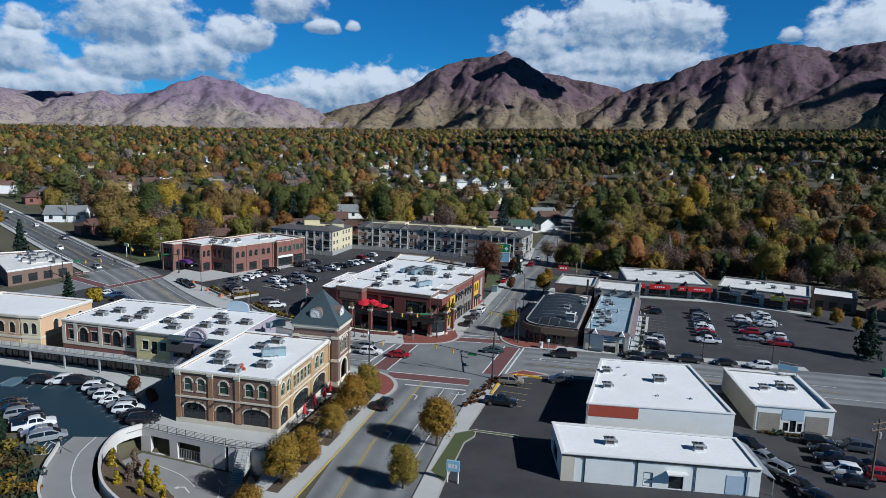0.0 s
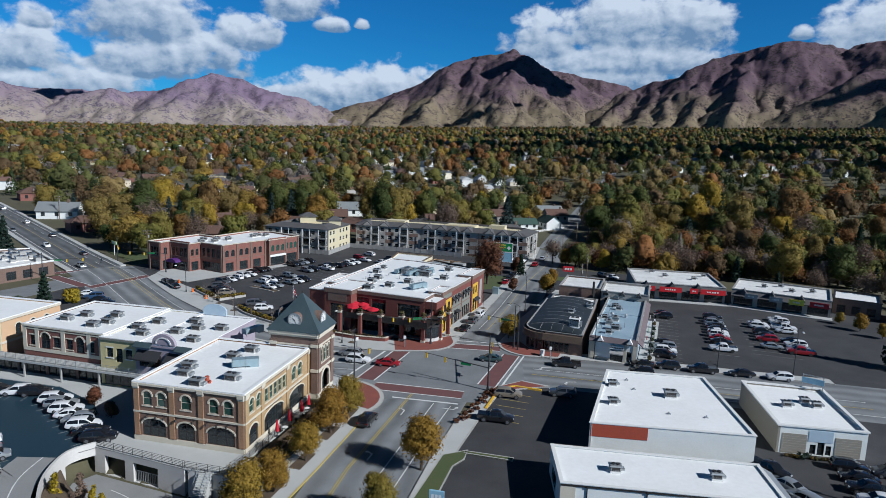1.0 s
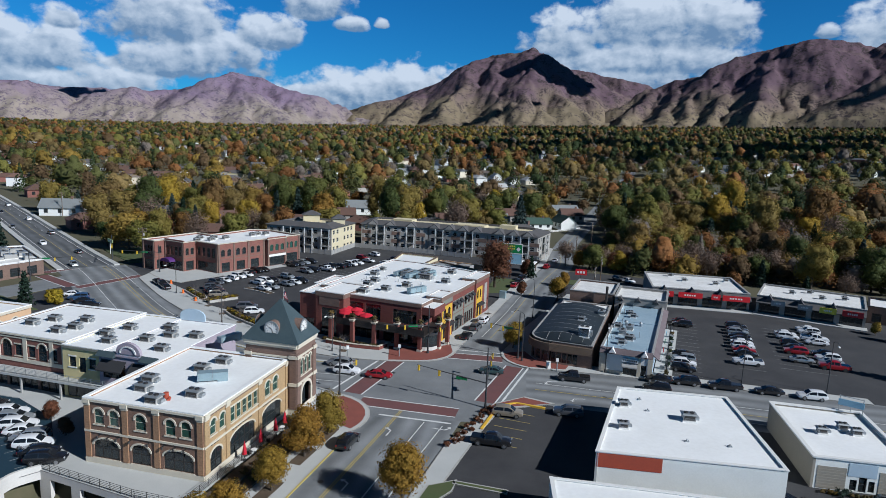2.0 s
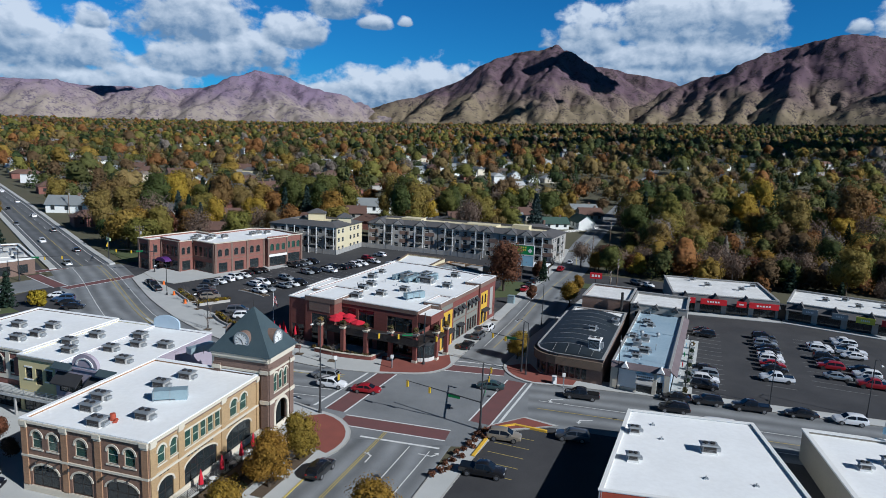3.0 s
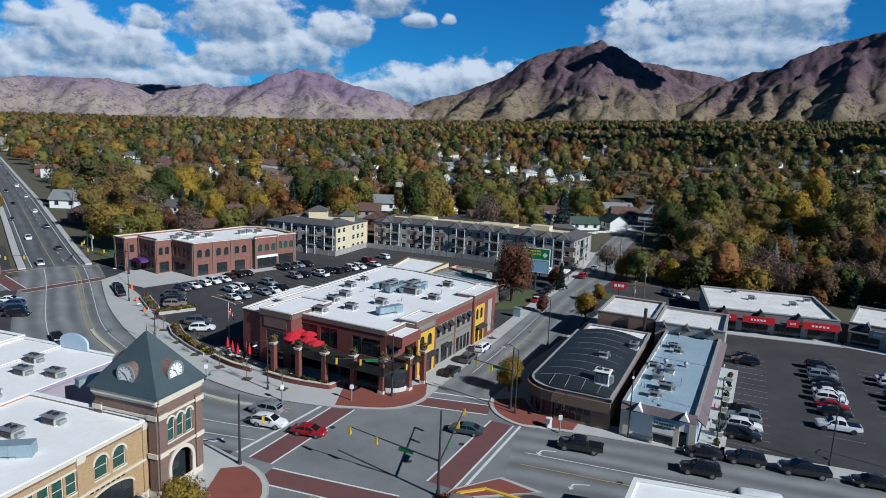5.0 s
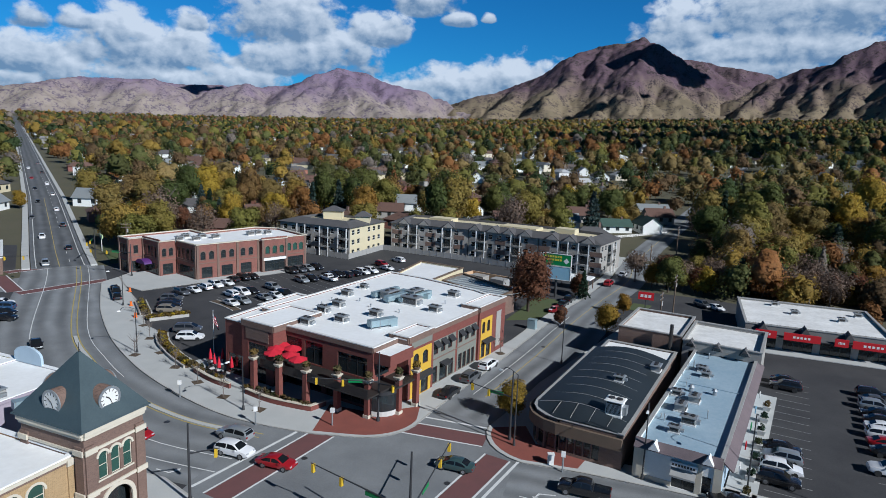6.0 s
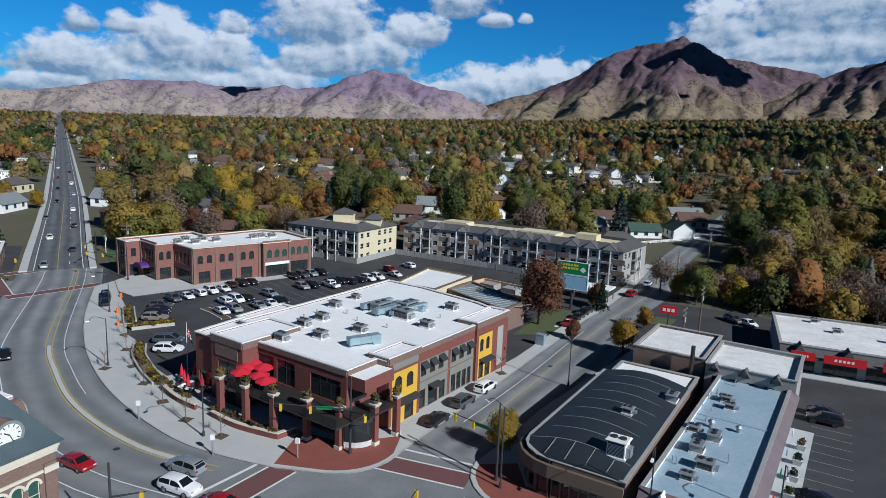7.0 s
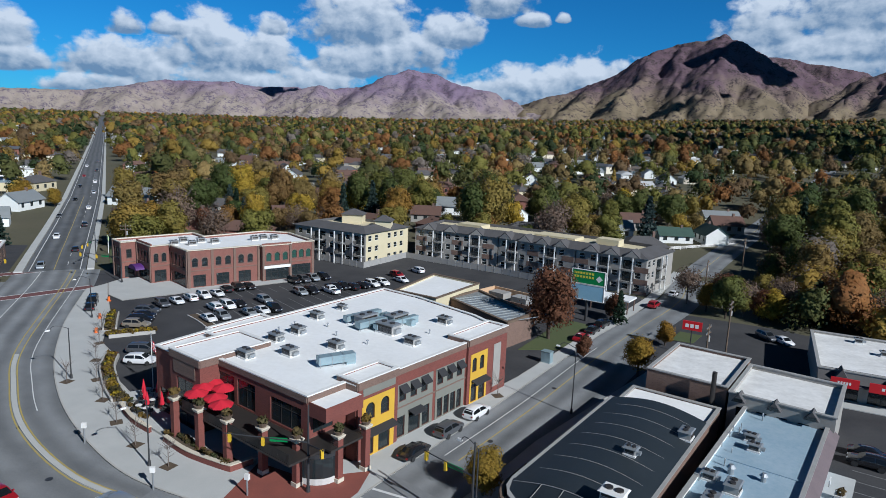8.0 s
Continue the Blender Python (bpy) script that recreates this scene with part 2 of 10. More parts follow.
KERB = mat("kerb_concrete", (0.45, 0.43, 0.39), (0.33, 0.32, 0.3), 0.9, 0.5, 9.0)
RAMP = mat("stained_concrete", (0.30, 0.30, 0.295), (0.19, 0.19, 0.188), 0.9, 0.18, 6.0, 0.2, spread=0.7)
PAVER = mat("red_pavers", (0.26, 0.075, 0.052), (0.17, 0.055, 0.042), 0.85, 0.5, 5.0, 0.3, spread=0.7)
PAVER_WALK = mat("crosswalk_pavers", (0.17, 0.065, 0.062), (0.11, 0.055, 0.052), 0.85, 0.5, 6.0, 0.3, spread=0.7)
WHITE_LINE = mat("white_road_paint", (0.75, 0.75, 0.73), (0.5, 0.5, 0.48), 0.7, 0.8, 8.0, spread=0.8)
STALL_LINE = mat("faded_stall_paint", (0.3, 0.3, 0.29), (0.12, 0.12, 0.12), 0.8, 0.8, 8.0, spread=0.8)
YELLOW_LINE = mat("yellow_road_paint", (0.5, 0.38, 0.08), (0.3, 0.25, 0.1), 0.7, 0.8, 8.0, spread=0.8)
YELLOW_KERB = mat("yellow_kerb_paint", (0.75, 0.45, 0.02), (0.55, 0.34, 0.05), 0.7, 0.8, 8.0)
EARTH = mat("dry_ground", (0.11, 0.09, 0.055), (0.06, 0.065, 0.03), 0.95, 0.05, 1.5, 0.4, spread=0.8)
GRASS = mat("lawn", (0.05, 0.085, 0.025), (0.09, 0.09, 0.035), 0.95, 0.2, 4.0, 0.5, spread=0.8)
MULCH = mat("mulch_bed", (0.06, 0.04, 0.025), (0.11, 0.08, 0.05), 0.95, 0.6, 9.0, 0.5)
ROOF_WHITE = mat("white_roof_membrane", (0.86, 0.86, 0.84), (0.74, 0.735, 0.71), 0.6, 0.2, 1.6, 0.05, spread=0.55)
ROOF_BLUE = mat("aluminium_coated_roof", (0.25, 0.355, 0.43), (0.34, 0.43, 0.49), 0.5, 0.25, 2.0, 0.1, spread=0.4)
ROOF_STAINED = mat("stained_white_roof", (0.82, 0.81, 0.78), (0.56, 0.55, 0.52), 0.7, 0.35, 1.2, 0.1, spread=0.45)
ROOF_BLACK = mat("black_roof_membrane", (0.014, 0.02, 0.024), (0.024, 0.031, 0.036), 0.55, 0.2, 4.0, 0.1)
ROOF_GREY = mat("grey_shingles", (0.10, 0.095, 0.095), (0.065, 0.062, 0.062), 0.9, 0.4, 8.0, 0.3)
ROOF_BROWN = mat("brown_shingles", (0.13, 0.07, 0.05), (0.085, 0.05, 0.04), 0.9, 0.4, 8.0, 0.3)
ROOF_MAUVE = mat("mauve_grey_shingles", (0.17, 0.13, 0.135), (0.11, 0.088, 0.092), 0.9, 0.4, 8.0, 0.3)
ROOF_SLATE = mat("blue_grey_slate", (0.06, 0.085, 0.092), (0.04, 0.06, 0.068), 0.55, 0.5, 5.0, 0.3)
ROOF_GREEN = mat("green_shingles", (0.05, 0.095, 0.075), (0.035, 0.065, 0.05), 0.9, 0.4, 8.0, 0.3)
ROOF_METAL = mat("ribbed_metal_roof", (0.36, 0.38, 0.38), (0.28, 0.3, 0.3), 0.45, 0.3, 5.0, 0.1, metal=0.4)
BRICK_RED = brick_mat("dark_red_brick", (0.2, 0.06, 0.045), (0.15, 0.05, 0.04), (0.3, 0.25, 0.22))
BRICK_OFFICE = brick_mat("orange_red_brick", (0.25, 0.105, 0.08), (0.18, 0.075, 0.06), (0.3, 0.25, 0.22))
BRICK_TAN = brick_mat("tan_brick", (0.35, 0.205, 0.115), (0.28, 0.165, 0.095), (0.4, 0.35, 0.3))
# golden brick of the east side, with its sunlit lightness put into the colour
BRICK_GOLD_LIT = brick_mat("golden_tan_brick_sunlit", (0.43, 0.3, 0.155), (0.35, 0.24, 0.125), (0.45, 0.38, 0.28))
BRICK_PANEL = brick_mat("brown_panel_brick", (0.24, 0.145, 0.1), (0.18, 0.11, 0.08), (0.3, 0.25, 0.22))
BRICK_BROWN = brick_mat("brown_brick", (0.2, 0.13, 0.1), (0.15, 0.1, 0.08), (0.3, 0.25, 0.22))
STONE = mat("cream_cast_stone", (0.62, 0.56, 0.44), (0.5, 0.45, 0.36), 0.85, 0.5, 6.0, 0.1)
STUCCO_YELLOW = mat("pale_yellow_stucco", (0.58, 0.5, 0.26), (0.5, 0.43, 0.22), 0.9, 0.4, 8.0, 0.1)
STUCCO_PEACH = mat("peach_stucco", (0.6, 0.4, 0.24), (0.52, 0.34, 0.2), 0.9, 0.4, 8.0, 0.1)
STUCCO_LILAC = mat("lilac_stucco", (0.36, 0.31, 0.36), (0.3, 0.26, 0.3), 0.9, 0.4, 8.0, 0.1)
STUCCO_CREAM = mat("cream_stucco", (0.6, 0.52, 0.34), (0.52, 0.46, 0.3), 0.9, 0.4, 8.0, 0.1)
STUCCO_GREY = mat("warm_grey_siding", (0.33, 0.31, 0.28), (0.27, 0.255, 0.23), 0.9, 0.4, 8.0, 0.1)
STUCCO_TAUPE = mat("grey_green_stucco", (0.2, 0.2, 0.165), (0.165, 0.165, 0.14), 0.9, 0.4, 8.0, 0.1)
STUCCO_WHITE = mat("white_painted_block", (0.78, 0.79, 0.75), (0.66, 0.67, 0.63), 0.85, 0.3, 5.0, 0.15)
STUCCO_BLUE = mat("pale_blue_cladding", (0.42, 0.52, 0.6), (0.36, 0.45, 0.52), 0.7, 0.3, 5.0, 0.05)
PANEL_TAN = mat("taupe_roller_panel", (0.3, 0.27, 0.22), (0.24, 0.22, 0.18), 0.8, 0.3, 5.0, 0.05)
YELLOW_WALL = mat("golden_yellow_stucco", (0.6, 0.36, 0.03), (0.5, 0.3, 0.03), 0.85, 0.4, 6.0, 0.1)
RED_WALL = mat("rust_red_panel", (0.4, 0.07, 0.03), (0.3, 0.055, 0.03), 0.8, 0.5, 4.0, 0.1)
PURPLE = mat("purple_paint", (0.09, 0.02, 0.16), (0.06, 0.02, 0.11), 0.6)
DARK_TRIM = mat("dark_bronze_trim", (0.035, 0.03, 0.028), (0.05, 0.045, 0.04), 0.5, metal=0.3)
WHITE_TRIM = mat("white_trim", (0.75, 0.74, 0.7), (0.66, 0.65, 0.62), 0.6)
AWNING = mat("black_canvas", (0.02, 0.02, 0.022), (0.03, 0.03, 0.032), 0.85)
RED_CLOTH = mat("red_canvas", (0.55, 0.01, 0.03), (0.45, 0.01, 0.025), 0.8)
RED_SIGN = mat("red_sign", (0.55, 0.015, 0.02), (0.48, 0.012, 0.018), 0.5)
GREEN_SIGN = mat("green_sign", (0.01, 0.22, 0.06), (0.01, 0.19, 0.05), 0.5)
BLUE_SIGN = mat("pale_blue_sign", (0.3, 0.5, 0.62), (0.22, 0.4, 0.52), 0.5)
LIME_SIGN = mat("pale_lime_sign", (0.55, 0.68, 0.34), (0.48, 0.6, 0.3), 0.5)
YELLOW_SIGN = mat("yellow_sign", (0.7, 0.6, 0.05), (0.6, 0.5, 0.05), 0.5)
STEEL = mat("galvanised_steel", (0.42, 0.44, 0.45), (0.32, 0.34, 0.35), 0.45, 0.8, 6.0, 0.1, metal=0.6)
STEEL_BLUE = mat("weathered_blue_grey_duct", (0.34, 0.44, 0.47), (0.27, 0.36, 0.39), 0.5, 0.8, 6.0, 0.1, metal=0.4)
UNIT_GREY = mat("grey_painted_steel", (0.36, 0.35, 0.33), (0.27, 0.265, 0.25), 0.6, 0.8, 6.0, 0.1)
POLE = mat("dark_painted_steel", (0.04, 0.042, 0.045), (0.06, 0.06, 0.062), 0.5, metal=0.3)
WOOD_POLE = mat("weathered_wood", (0.16, 0.11, 0.075), (0.11, 0.08, 0.055), 0.9, 0.5, 9.0, 0.3)
SIGNAL_YELLOW = mat("signal_yellow", (0.65, 0.42, 0.02), (0.55, 0.36, 0.02), 0.5)
GLASS = mat("tinted_window_glass", (0.05, 0.065, 0.07), (0.04, 0.05, 0.055), 0.06, trans=0.55, spec=0.7)
GLASS_GREEN = mat("green_tinted_glass", (0.05, 0.13, 0.10), (0.04, 0.1, 0.08), 0.08, trans=0.35, spec=0.6)
GLASS_CAR = mat("car_glass", (0.008, 0.010, 0.012), (0.012, 0.014, 0.016), 0.08, spec=0.35)
TYRE = mat("tyre_rubber", (0.018, 0.018, 0.018), (0.025, 0.025, 0.025), 0.85)
RIM = mat("alloy_rim", (0.4, 0.4, 0.41), (0.3, 0.3, 0.31), 0.35, metal=0.8)
LAMP_WHITE = mat("headlight_lens", (0.6, 0.62, 0.63), (0.5, 0.52, 0.53), 0.15, trans=0.2)
LAMP_RED = mat("tail_light_lens", (0.3, 0.01, 0.01), (0.22, 0.01, 0.01), 0.2)
BARK = mat("bark", (0.09, 0.065, 0.045), (0.05, 0.04, 0.03), 0.95, 1.5, 9.0, 0.5)
BARK_GREY = mat("grey_bark", (0.17, 0.14, 0.12), (0.11, 0.09, 0.08), 0.95, 1.5, 9.0, 0.5)
PAINTS = {
    "white": mat("white_car_paint", (0.72, 0.72, 0.72), (0.68, 0.68, 0.68), 0.3, coat=0.6),
    "silver": mat("silver_car_paint", (0.4, 0.42, 0.43), (0.36, 0.38, 0.39), 0.3, metal=0.5, coat=0.6),
    "grey": mat("grey_car_paint", (0.11, 0.12, 0.13), (0.1, 0.1, 0.11), 0.3, metal=0.4, coat=0.6),
    "black": mat("black_car_paint", (0.012, 0.012, 0.014), (0.016, 0.016, 0.018), 0.25, coat=0.7),
    "red": mat("red_car_paint", (0.3, 0.01, 0.015), (0.26, 0.01, 0.015), 0.3, coat=0.6),
    "blue": mat("blue_car_paint", (0.03, 0.07, 0.15), (0.03, 0.06, 0.12), 0.3, coat=0.6),
    "tan": mat("tan_car_paint", (0.3, 0.26, 0.2), (0.27, 0.23, 0.18), 0.35, metal=0.3, coat=0.5),
    "teal": mat("dark_teal_car_paint", (0.04, 0.075, 0.075), (0.035, 0.06, 0.06), 0.3, coat=0.6),
}
AUTUMN = leaf_mat("autumn_leaves", [(0.0, (0.055, 0.078, 0.022)), (0.2, (0.1, 0.112, 0.03)), (0.4, (0.165, 0.155, 0.034)), (0.54, (0.24, 0.18, 0.042)),
                                    (0.68, (0.18, 0.125, 0.046)), (0.8, (0.23, 0.11, 0.034)), (0.91, (0.36, 0.25, 0.03)), (1.0, (0.15, 0.095, 0.055))], value=0.25)
GOLD_LEAF = leaf_mat("golden_leaves", [(0.0, (0.27, 0.15, 0.024)), (0.5, (0.28, 0.18, 0.026)), (1.0, (0.21, 0.165, 0.03))], value=0.32)
RUST_LEAF = leaf_mat("rust_leaves", [(0.0, (0.16, 0.06, 0.03)), (1.0, (0.14, 0.065, 0.035))], value=0.4)
YELLOW_LEAF = leaf_mat("yellow_leaves", [(0.0, (0.32, 0.24, 0.015)), (1.0, (0.28, 0.2, 0.02))], value=0.4)
CONIFER = leaf_mat("conifer_needles", [(0.0, (0.02, 0.04, 0.02)), (0.6, (0.025, 0.045, 0.03)), (1.0, (0.05, 0.075, 0.07))], value=0.3)
TWIG = leaf_mat("bare_twigs", [(0.0, (0.15, 0.105, 0.078)), (1.0, (0.2, 0.14, 0.1))], value=0.3)
SHRUB = leaf_mat("shrub_leaves", [(0.0, (0.05, 0.06, 0.025)), (0.6, (0.12, 0.08, 0.03)), (1.0, (0.2, 0.13, 0.02))], value=0.4)


def house_mat(name, stops, rough):
    """Paint or shingle that differs from house to house in one mesh."""
    m = mat(name, (0.5, 0.5, 0.5), None, rough, 0.4, 4.0)
    nt = m.node_tree
    N, L = nt.nodes.new, nt.links.new
    ramp = N("ShaderNodeValToRGB")
    ramp.color_ramp.interpolation = "CONSTANT"
    els = ramp.color_ramp.elements
    while len(els) < len(stops):
        els.new(0.5)
    for i, c in enumerate(stops):
        els[i].position, els[i].color = i / len(stops), (*c, 1)
    L(N("ShaderNodeNewGeometry").outputs["Random Per Island"], ramp.inputs[0])
    L(ramp.outputs[0], nt.nodes["Principled BSDF"].inputs["Base Color"])
    return m


FAR_WALL = house_mat("house_walls", [(0.75, 0.74, 0.7), (0.55, 0.48, 0.36), (0.3, 0.13, 0.09), (0.7, 0.7, 0.68), (0.36, 0.34, 0.31), (0.62, 0.56, 0.44)], 0.85)
FAR_ROOF = house_mat("house_roofs", [(0.1, 0.095, 0.095), (0.16, 0.09, 0.065), (0.24, 0.23, 0.22), (0.12, 0.075, 0.055), (0.42, 0.42, 0.41), (0.2, 0.16, 0.13), (0.085, 0.09, 0.1)], 0.85)


def mountain_mat(name, tan, purple, dark, low, high):
    m = bpy.data.materials.new(name)
    m.use_nodes = True
    nt = m.node_tree
    N, L = nt.nodes.new, nt.links.new
    p = nt.nodes["Principled BSDF"]
    geo, sep = N("ShaderNodeNewGeometry"), N("ShaderNodeSeparateXYZ")
    L(geo.outputs["Position"], sep.inputs[0])
    n1, n2, n3 = N("ShaderNodeTexNoise"), N("ShaderNodeTexNoise"), N("ShaderNodeTexNoise")
    for n, s, d in ((n1, 0.004, 8), (n2, 0.02, 8), (n3, 0.09, 6)):
        n.inputs["Scale"].default_value, n.inputs["Detail"].default_value, n.inputs["Roughness"].default_value = s, d, 0.65
        L(geo.outputs["Position"], n.inputs["Vector"])
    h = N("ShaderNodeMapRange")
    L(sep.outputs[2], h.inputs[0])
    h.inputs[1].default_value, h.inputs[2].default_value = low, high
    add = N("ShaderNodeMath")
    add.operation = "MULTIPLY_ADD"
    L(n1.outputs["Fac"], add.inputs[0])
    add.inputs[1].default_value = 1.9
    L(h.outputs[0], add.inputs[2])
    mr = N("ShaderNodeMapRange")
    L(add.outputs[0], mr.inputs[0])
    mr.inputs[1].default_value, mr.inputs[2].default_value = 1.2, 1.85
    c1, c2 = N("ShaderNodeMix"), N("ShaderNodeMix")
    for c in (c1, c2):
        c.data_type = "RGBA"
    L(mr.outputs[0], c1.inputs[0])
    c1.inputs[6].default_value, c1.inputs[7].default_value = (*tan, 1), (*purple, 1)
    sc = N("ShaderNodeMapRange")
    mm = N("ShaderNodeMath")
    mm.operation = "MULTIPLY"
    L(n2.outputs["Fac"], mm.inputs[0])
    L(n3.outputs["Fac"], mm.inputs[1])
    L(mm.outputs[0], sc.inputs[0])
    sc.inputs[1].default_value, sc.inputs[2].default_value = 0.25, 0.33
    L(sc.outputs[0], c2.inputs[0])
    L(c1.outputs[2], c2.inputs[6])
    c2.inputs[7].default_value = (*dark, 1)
    L(c2.outputs[2], p.inputs["Base Color"])
    p.inputs["Roughness"].default_value, p.inputs["Specular IOR Level"].default_value = 0.95, 0.1
    bp = N("ShaderNodeBump")
    bp.inputs["Strength"].default_value, bp.inputs["Distance"].default_value = 0.6, 9.0
    L(n2.outputs["Fac"], bp.inputs["Height"])
    L(bp.outputs[0], p.inputs["Normal"])
    return m


# paler and more violet than the nearer slopes: haze put into the colour
MOUNTAIN_FAR = mountain_mat("far_hazed_scrub_slope", (0.28, 0.235, 0.2), (0.19, 0.14, 0.195), (0.12, 0.096, 0.125), 100, 300)
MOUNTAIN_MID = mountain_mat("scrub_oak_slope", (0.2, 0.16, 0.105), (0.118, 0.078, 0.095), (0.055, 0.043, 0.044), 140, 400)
# ---- geometry helpers ----
class Geo:
    """Collects vertices and faces of one mesh."""

    def __init__(self):
        self.v, self.f, self.m, self.cur, self.n = [], [], [], 0, None

    def add(self, verts, faces):
        n = len(self.v)
        self.v.extend(verts)
        for f in faces:
            self.f.append(tuple(i + n for i in f))
            self.m.append(self.cur)
        return self

    def box(self, x0, y0, z0, x1, y1, z1, m=None):
        c = [(x, y, z) for z in (z0, z1) for y in (y0, y1) for x in (x0, x1)]
        if m is not None:
            c = [tuple(m @ Vector(p)) for p in c]
        return self.add(c, [(0, 2, 3, 1), (4, 5, 7, 6), (0, 1, 5, 4), (2, 6, 7, 3), (0, 4, 6, 2), (1, 3, 7, 5)])

    def frustum(self, lo, hi):
        """Two rectangles (x0, y0, x1, y1, z)."""
        c = []
        for x0, y0, x1, y1, z in (lo, hi):
            c += [(x0, y0, z), (x1, y0, z), (x1, y1, z), (x0, y1, z)]
        return self.add(c, [(3, 2, 1, 0), (4, 5, 6, 7), (0, 1, 5, 4), (1, 2, 6, 5), (2, 3, 7, 6), (3, 0, 4, 7)])

    def prism(self, poly, z0, z1):
        n = len(poly)
        a = sum(poly[i][0] * poly[(i + 1) % n][1] - poly[(i + 1) % n][0] * poly[i][1] for i in range(n))
        if a < 0:
            poly = poly[::-1]
        zz0 = z0 if callable(z0) else (lambda x, y: z0)
        zz1 = z1 if callable(z1) else (lambda x, y: z1)
        c = [(x, y, zz0(x, y)) for x, y in poly] + [(x, y, zz1(x, y)) for x, y in poly]
        return self.add(c, [tuple(range(n - 1, -1, -1)), tuple(range(n, 2 * n))] + [(i, (i + 1) % n, n + (i + 1) % n, n + i) for i in range(n)])

    def side(self, prof, y0, y1):
        """A profile in x, z drawn out along y."""
        n = len(prof)
        c = [(x, y0, z) for x, z in prof] + [(x, y1, z) for x, z in prof]
        return self.add(c, [tuple(range(n)), tuple(range(2 * n - 1, n - 1, -1))] + [(i, n + i, n + (i + 1) % n, (i + 1) % n) for i in range(n)])

    def cyl(self, p, q, r0, r1=None, n=8, caps=True):
        p, q = Vector(p), Vector(q)
        r1 = r0 if r1 is None else r1
        d = (q - p).normalized()
        u = d.orthogonal().normalized()
        w = d.cross(u)
        c = []
        for o, r in ((p, r0), (q, r1)):
            for i in range(n):
                a = 2 * math.pi * i / n
                c.append(tuple(o + (u * math.cos(a) + w * math.sin(a)) * r))
        f = [(i, (i + 1) % n, n + (i + 1) % n, n + i) for i in range(n)]
        if caps:
            f += [tuple(range(n - 1, -1, -1)), tuple(range(n, 2 * n))]
        return self.add(c, f)

    def mesh(self, name, mats):
        me = bpy.data.meshes.new(name)
        me.from_pydata(self.v, [], self.f)
        for m in (mats if isinstance(mats, (list, tuple)) else [mats]):
            me.materials.append(m)
        if any(self.m):
            me.polygons.foreach_set("material_index", self.m)
        me.update()
        if self.n:
            me.polygons.foreach_set("use_smooth", [True] * len(me.polygons))
            me.normals_split_custom_set_from_vertices(self.n)
        return me


def part(name, geo, material, parent, label=""):
    """One mesh under a thing or under a part, in the parent's frame."""
    ob = new(name, geo if isinstance(geo, bpy.types.Mesh) else geo.mesh(name, material))
    ob.parent = parent
    if label:
        ob["label"] = label
    return ob


def thing(name, m, label, category, group="", kind=""):
    ob = new(name)
    ob.empty_display_size = 0.2
    ob.matrix_world = m if isinstance(m, Matrix) else Matrix.Translation(m)
    return tagged(ob, label, category, group, kind)


def solid(name, geo, material, label, category, kind="", group="", m=None):
    ob = new(name, geo.mesh(name, material))
    if m is not None:
        ob.matrix_world = m
    return tagged(ob, label, category, group, kind)


def at(x, y, z=0.0, yaw=0.0):
    return Matrix.Translation((x, y, z)) @ Matrix.Rotation(radians(yaw), 4, "Z")


def frame_of(ox, oy, yaw):
    a = radians(yaw)
    return lambda u, v: (ox + math.cos(a) * u - math.sin(a) * v, oy + math.sin(a) * u + math.cos(a) * v)


def offset_line(pts, d):
    """The line moved d to its right."""
    out = []
    for i, (x, y) in enumerate(pts):
        a, b = pts[max(i - 1, 0)], pts[min(i + 1, len(pts) - 1)]
        l = math.hypot(b[0] - a[0], b[1] - a[1])
        out.append((x + (b[1] - a[1]) / l * d, y - (b[0] - a[0]) / l * d))
    return out


def smooth(pts, n=6):
    """A Catmull-Rom line through the points."""
    out = []
    for i in range(len(pts) - 1):
        p0, p1, p2, p3 = pts[max(i - 1, 0)], pts[i], pts[i + 1], pts[min(i + 2, len(pts) - 1)]
        for k in range(n):
            t = k / n
            out.append(tuple(0.5 * (2 * b + (c - a) * t + (2 * a - 5 * b + 4 * c - d) * t * t + (3 * b - a - 3 * c + d) * t ** 3) for a, b, c, d in zip(p0, p1, p2, p3)))
    return out + [tuple(pts[-1])]


def inside(x, y, poly):
    r, j = False, len(poly) - 1
    for i in range(len(poly)):
        if (poly[i][1] > y) != (poly[j][1] > y) and x < (poly[j][0] - poly[i][0]) * (y - poly[i][1]) / (poly[j][1] - poly[i][1]) + poly[i][0]:
            r = not r
        j = i
    return r


def near_line(x, y, pts):
    best = 1e9
    for (ax, ay), (bx, by) in zip(pts, pts[1:]):
        dx, dy = bx - ax, by - ay
        t = max(0, min(1, ((x - ax) * dx + (y - ay) * dy) / (dx * dx + dy * dy + 1e-9)))
        best = min(best, math.hypot(x - ax - t * dx, y - ay - t * dy))
    return best


def ribbon(geo, pts, left, right, z0, z1, zf=None):
    """A slab along a line, from left to right of it; zf adds the height of the land."""
    a, b = offset_line(pts, -left), offset_line(pts, right)
    h = zf or (lambda x, y: 0.0)
    for i in range(len(pts) - 1):
        q = [a[i], a[i + 1], b[i + 1], b[i]]
        c = [(x, y, z0 + h(x, y)) for x, y in q] + [(x, y, z1 + h(x, y)) for x, y in q]
        geo.add(c, [(4, 7, 6, 5), (0, 3, 7, 4), (1, 5, 6, 2), (0, 4, 5, 1), (3, 2, 6, 7)])
    return geo


# ---- the land ----
BASIN = [(-43.6, 92.4), (-27.4, 87.2), (-21.6, 85.9), (-19.0, 81.0), (-18.6, 70.0), (-20.5, 56.0), (-33.0, 62.0), (-41.5, 71.0), (-45.2, 80.0), (-46.2, 88.0)]


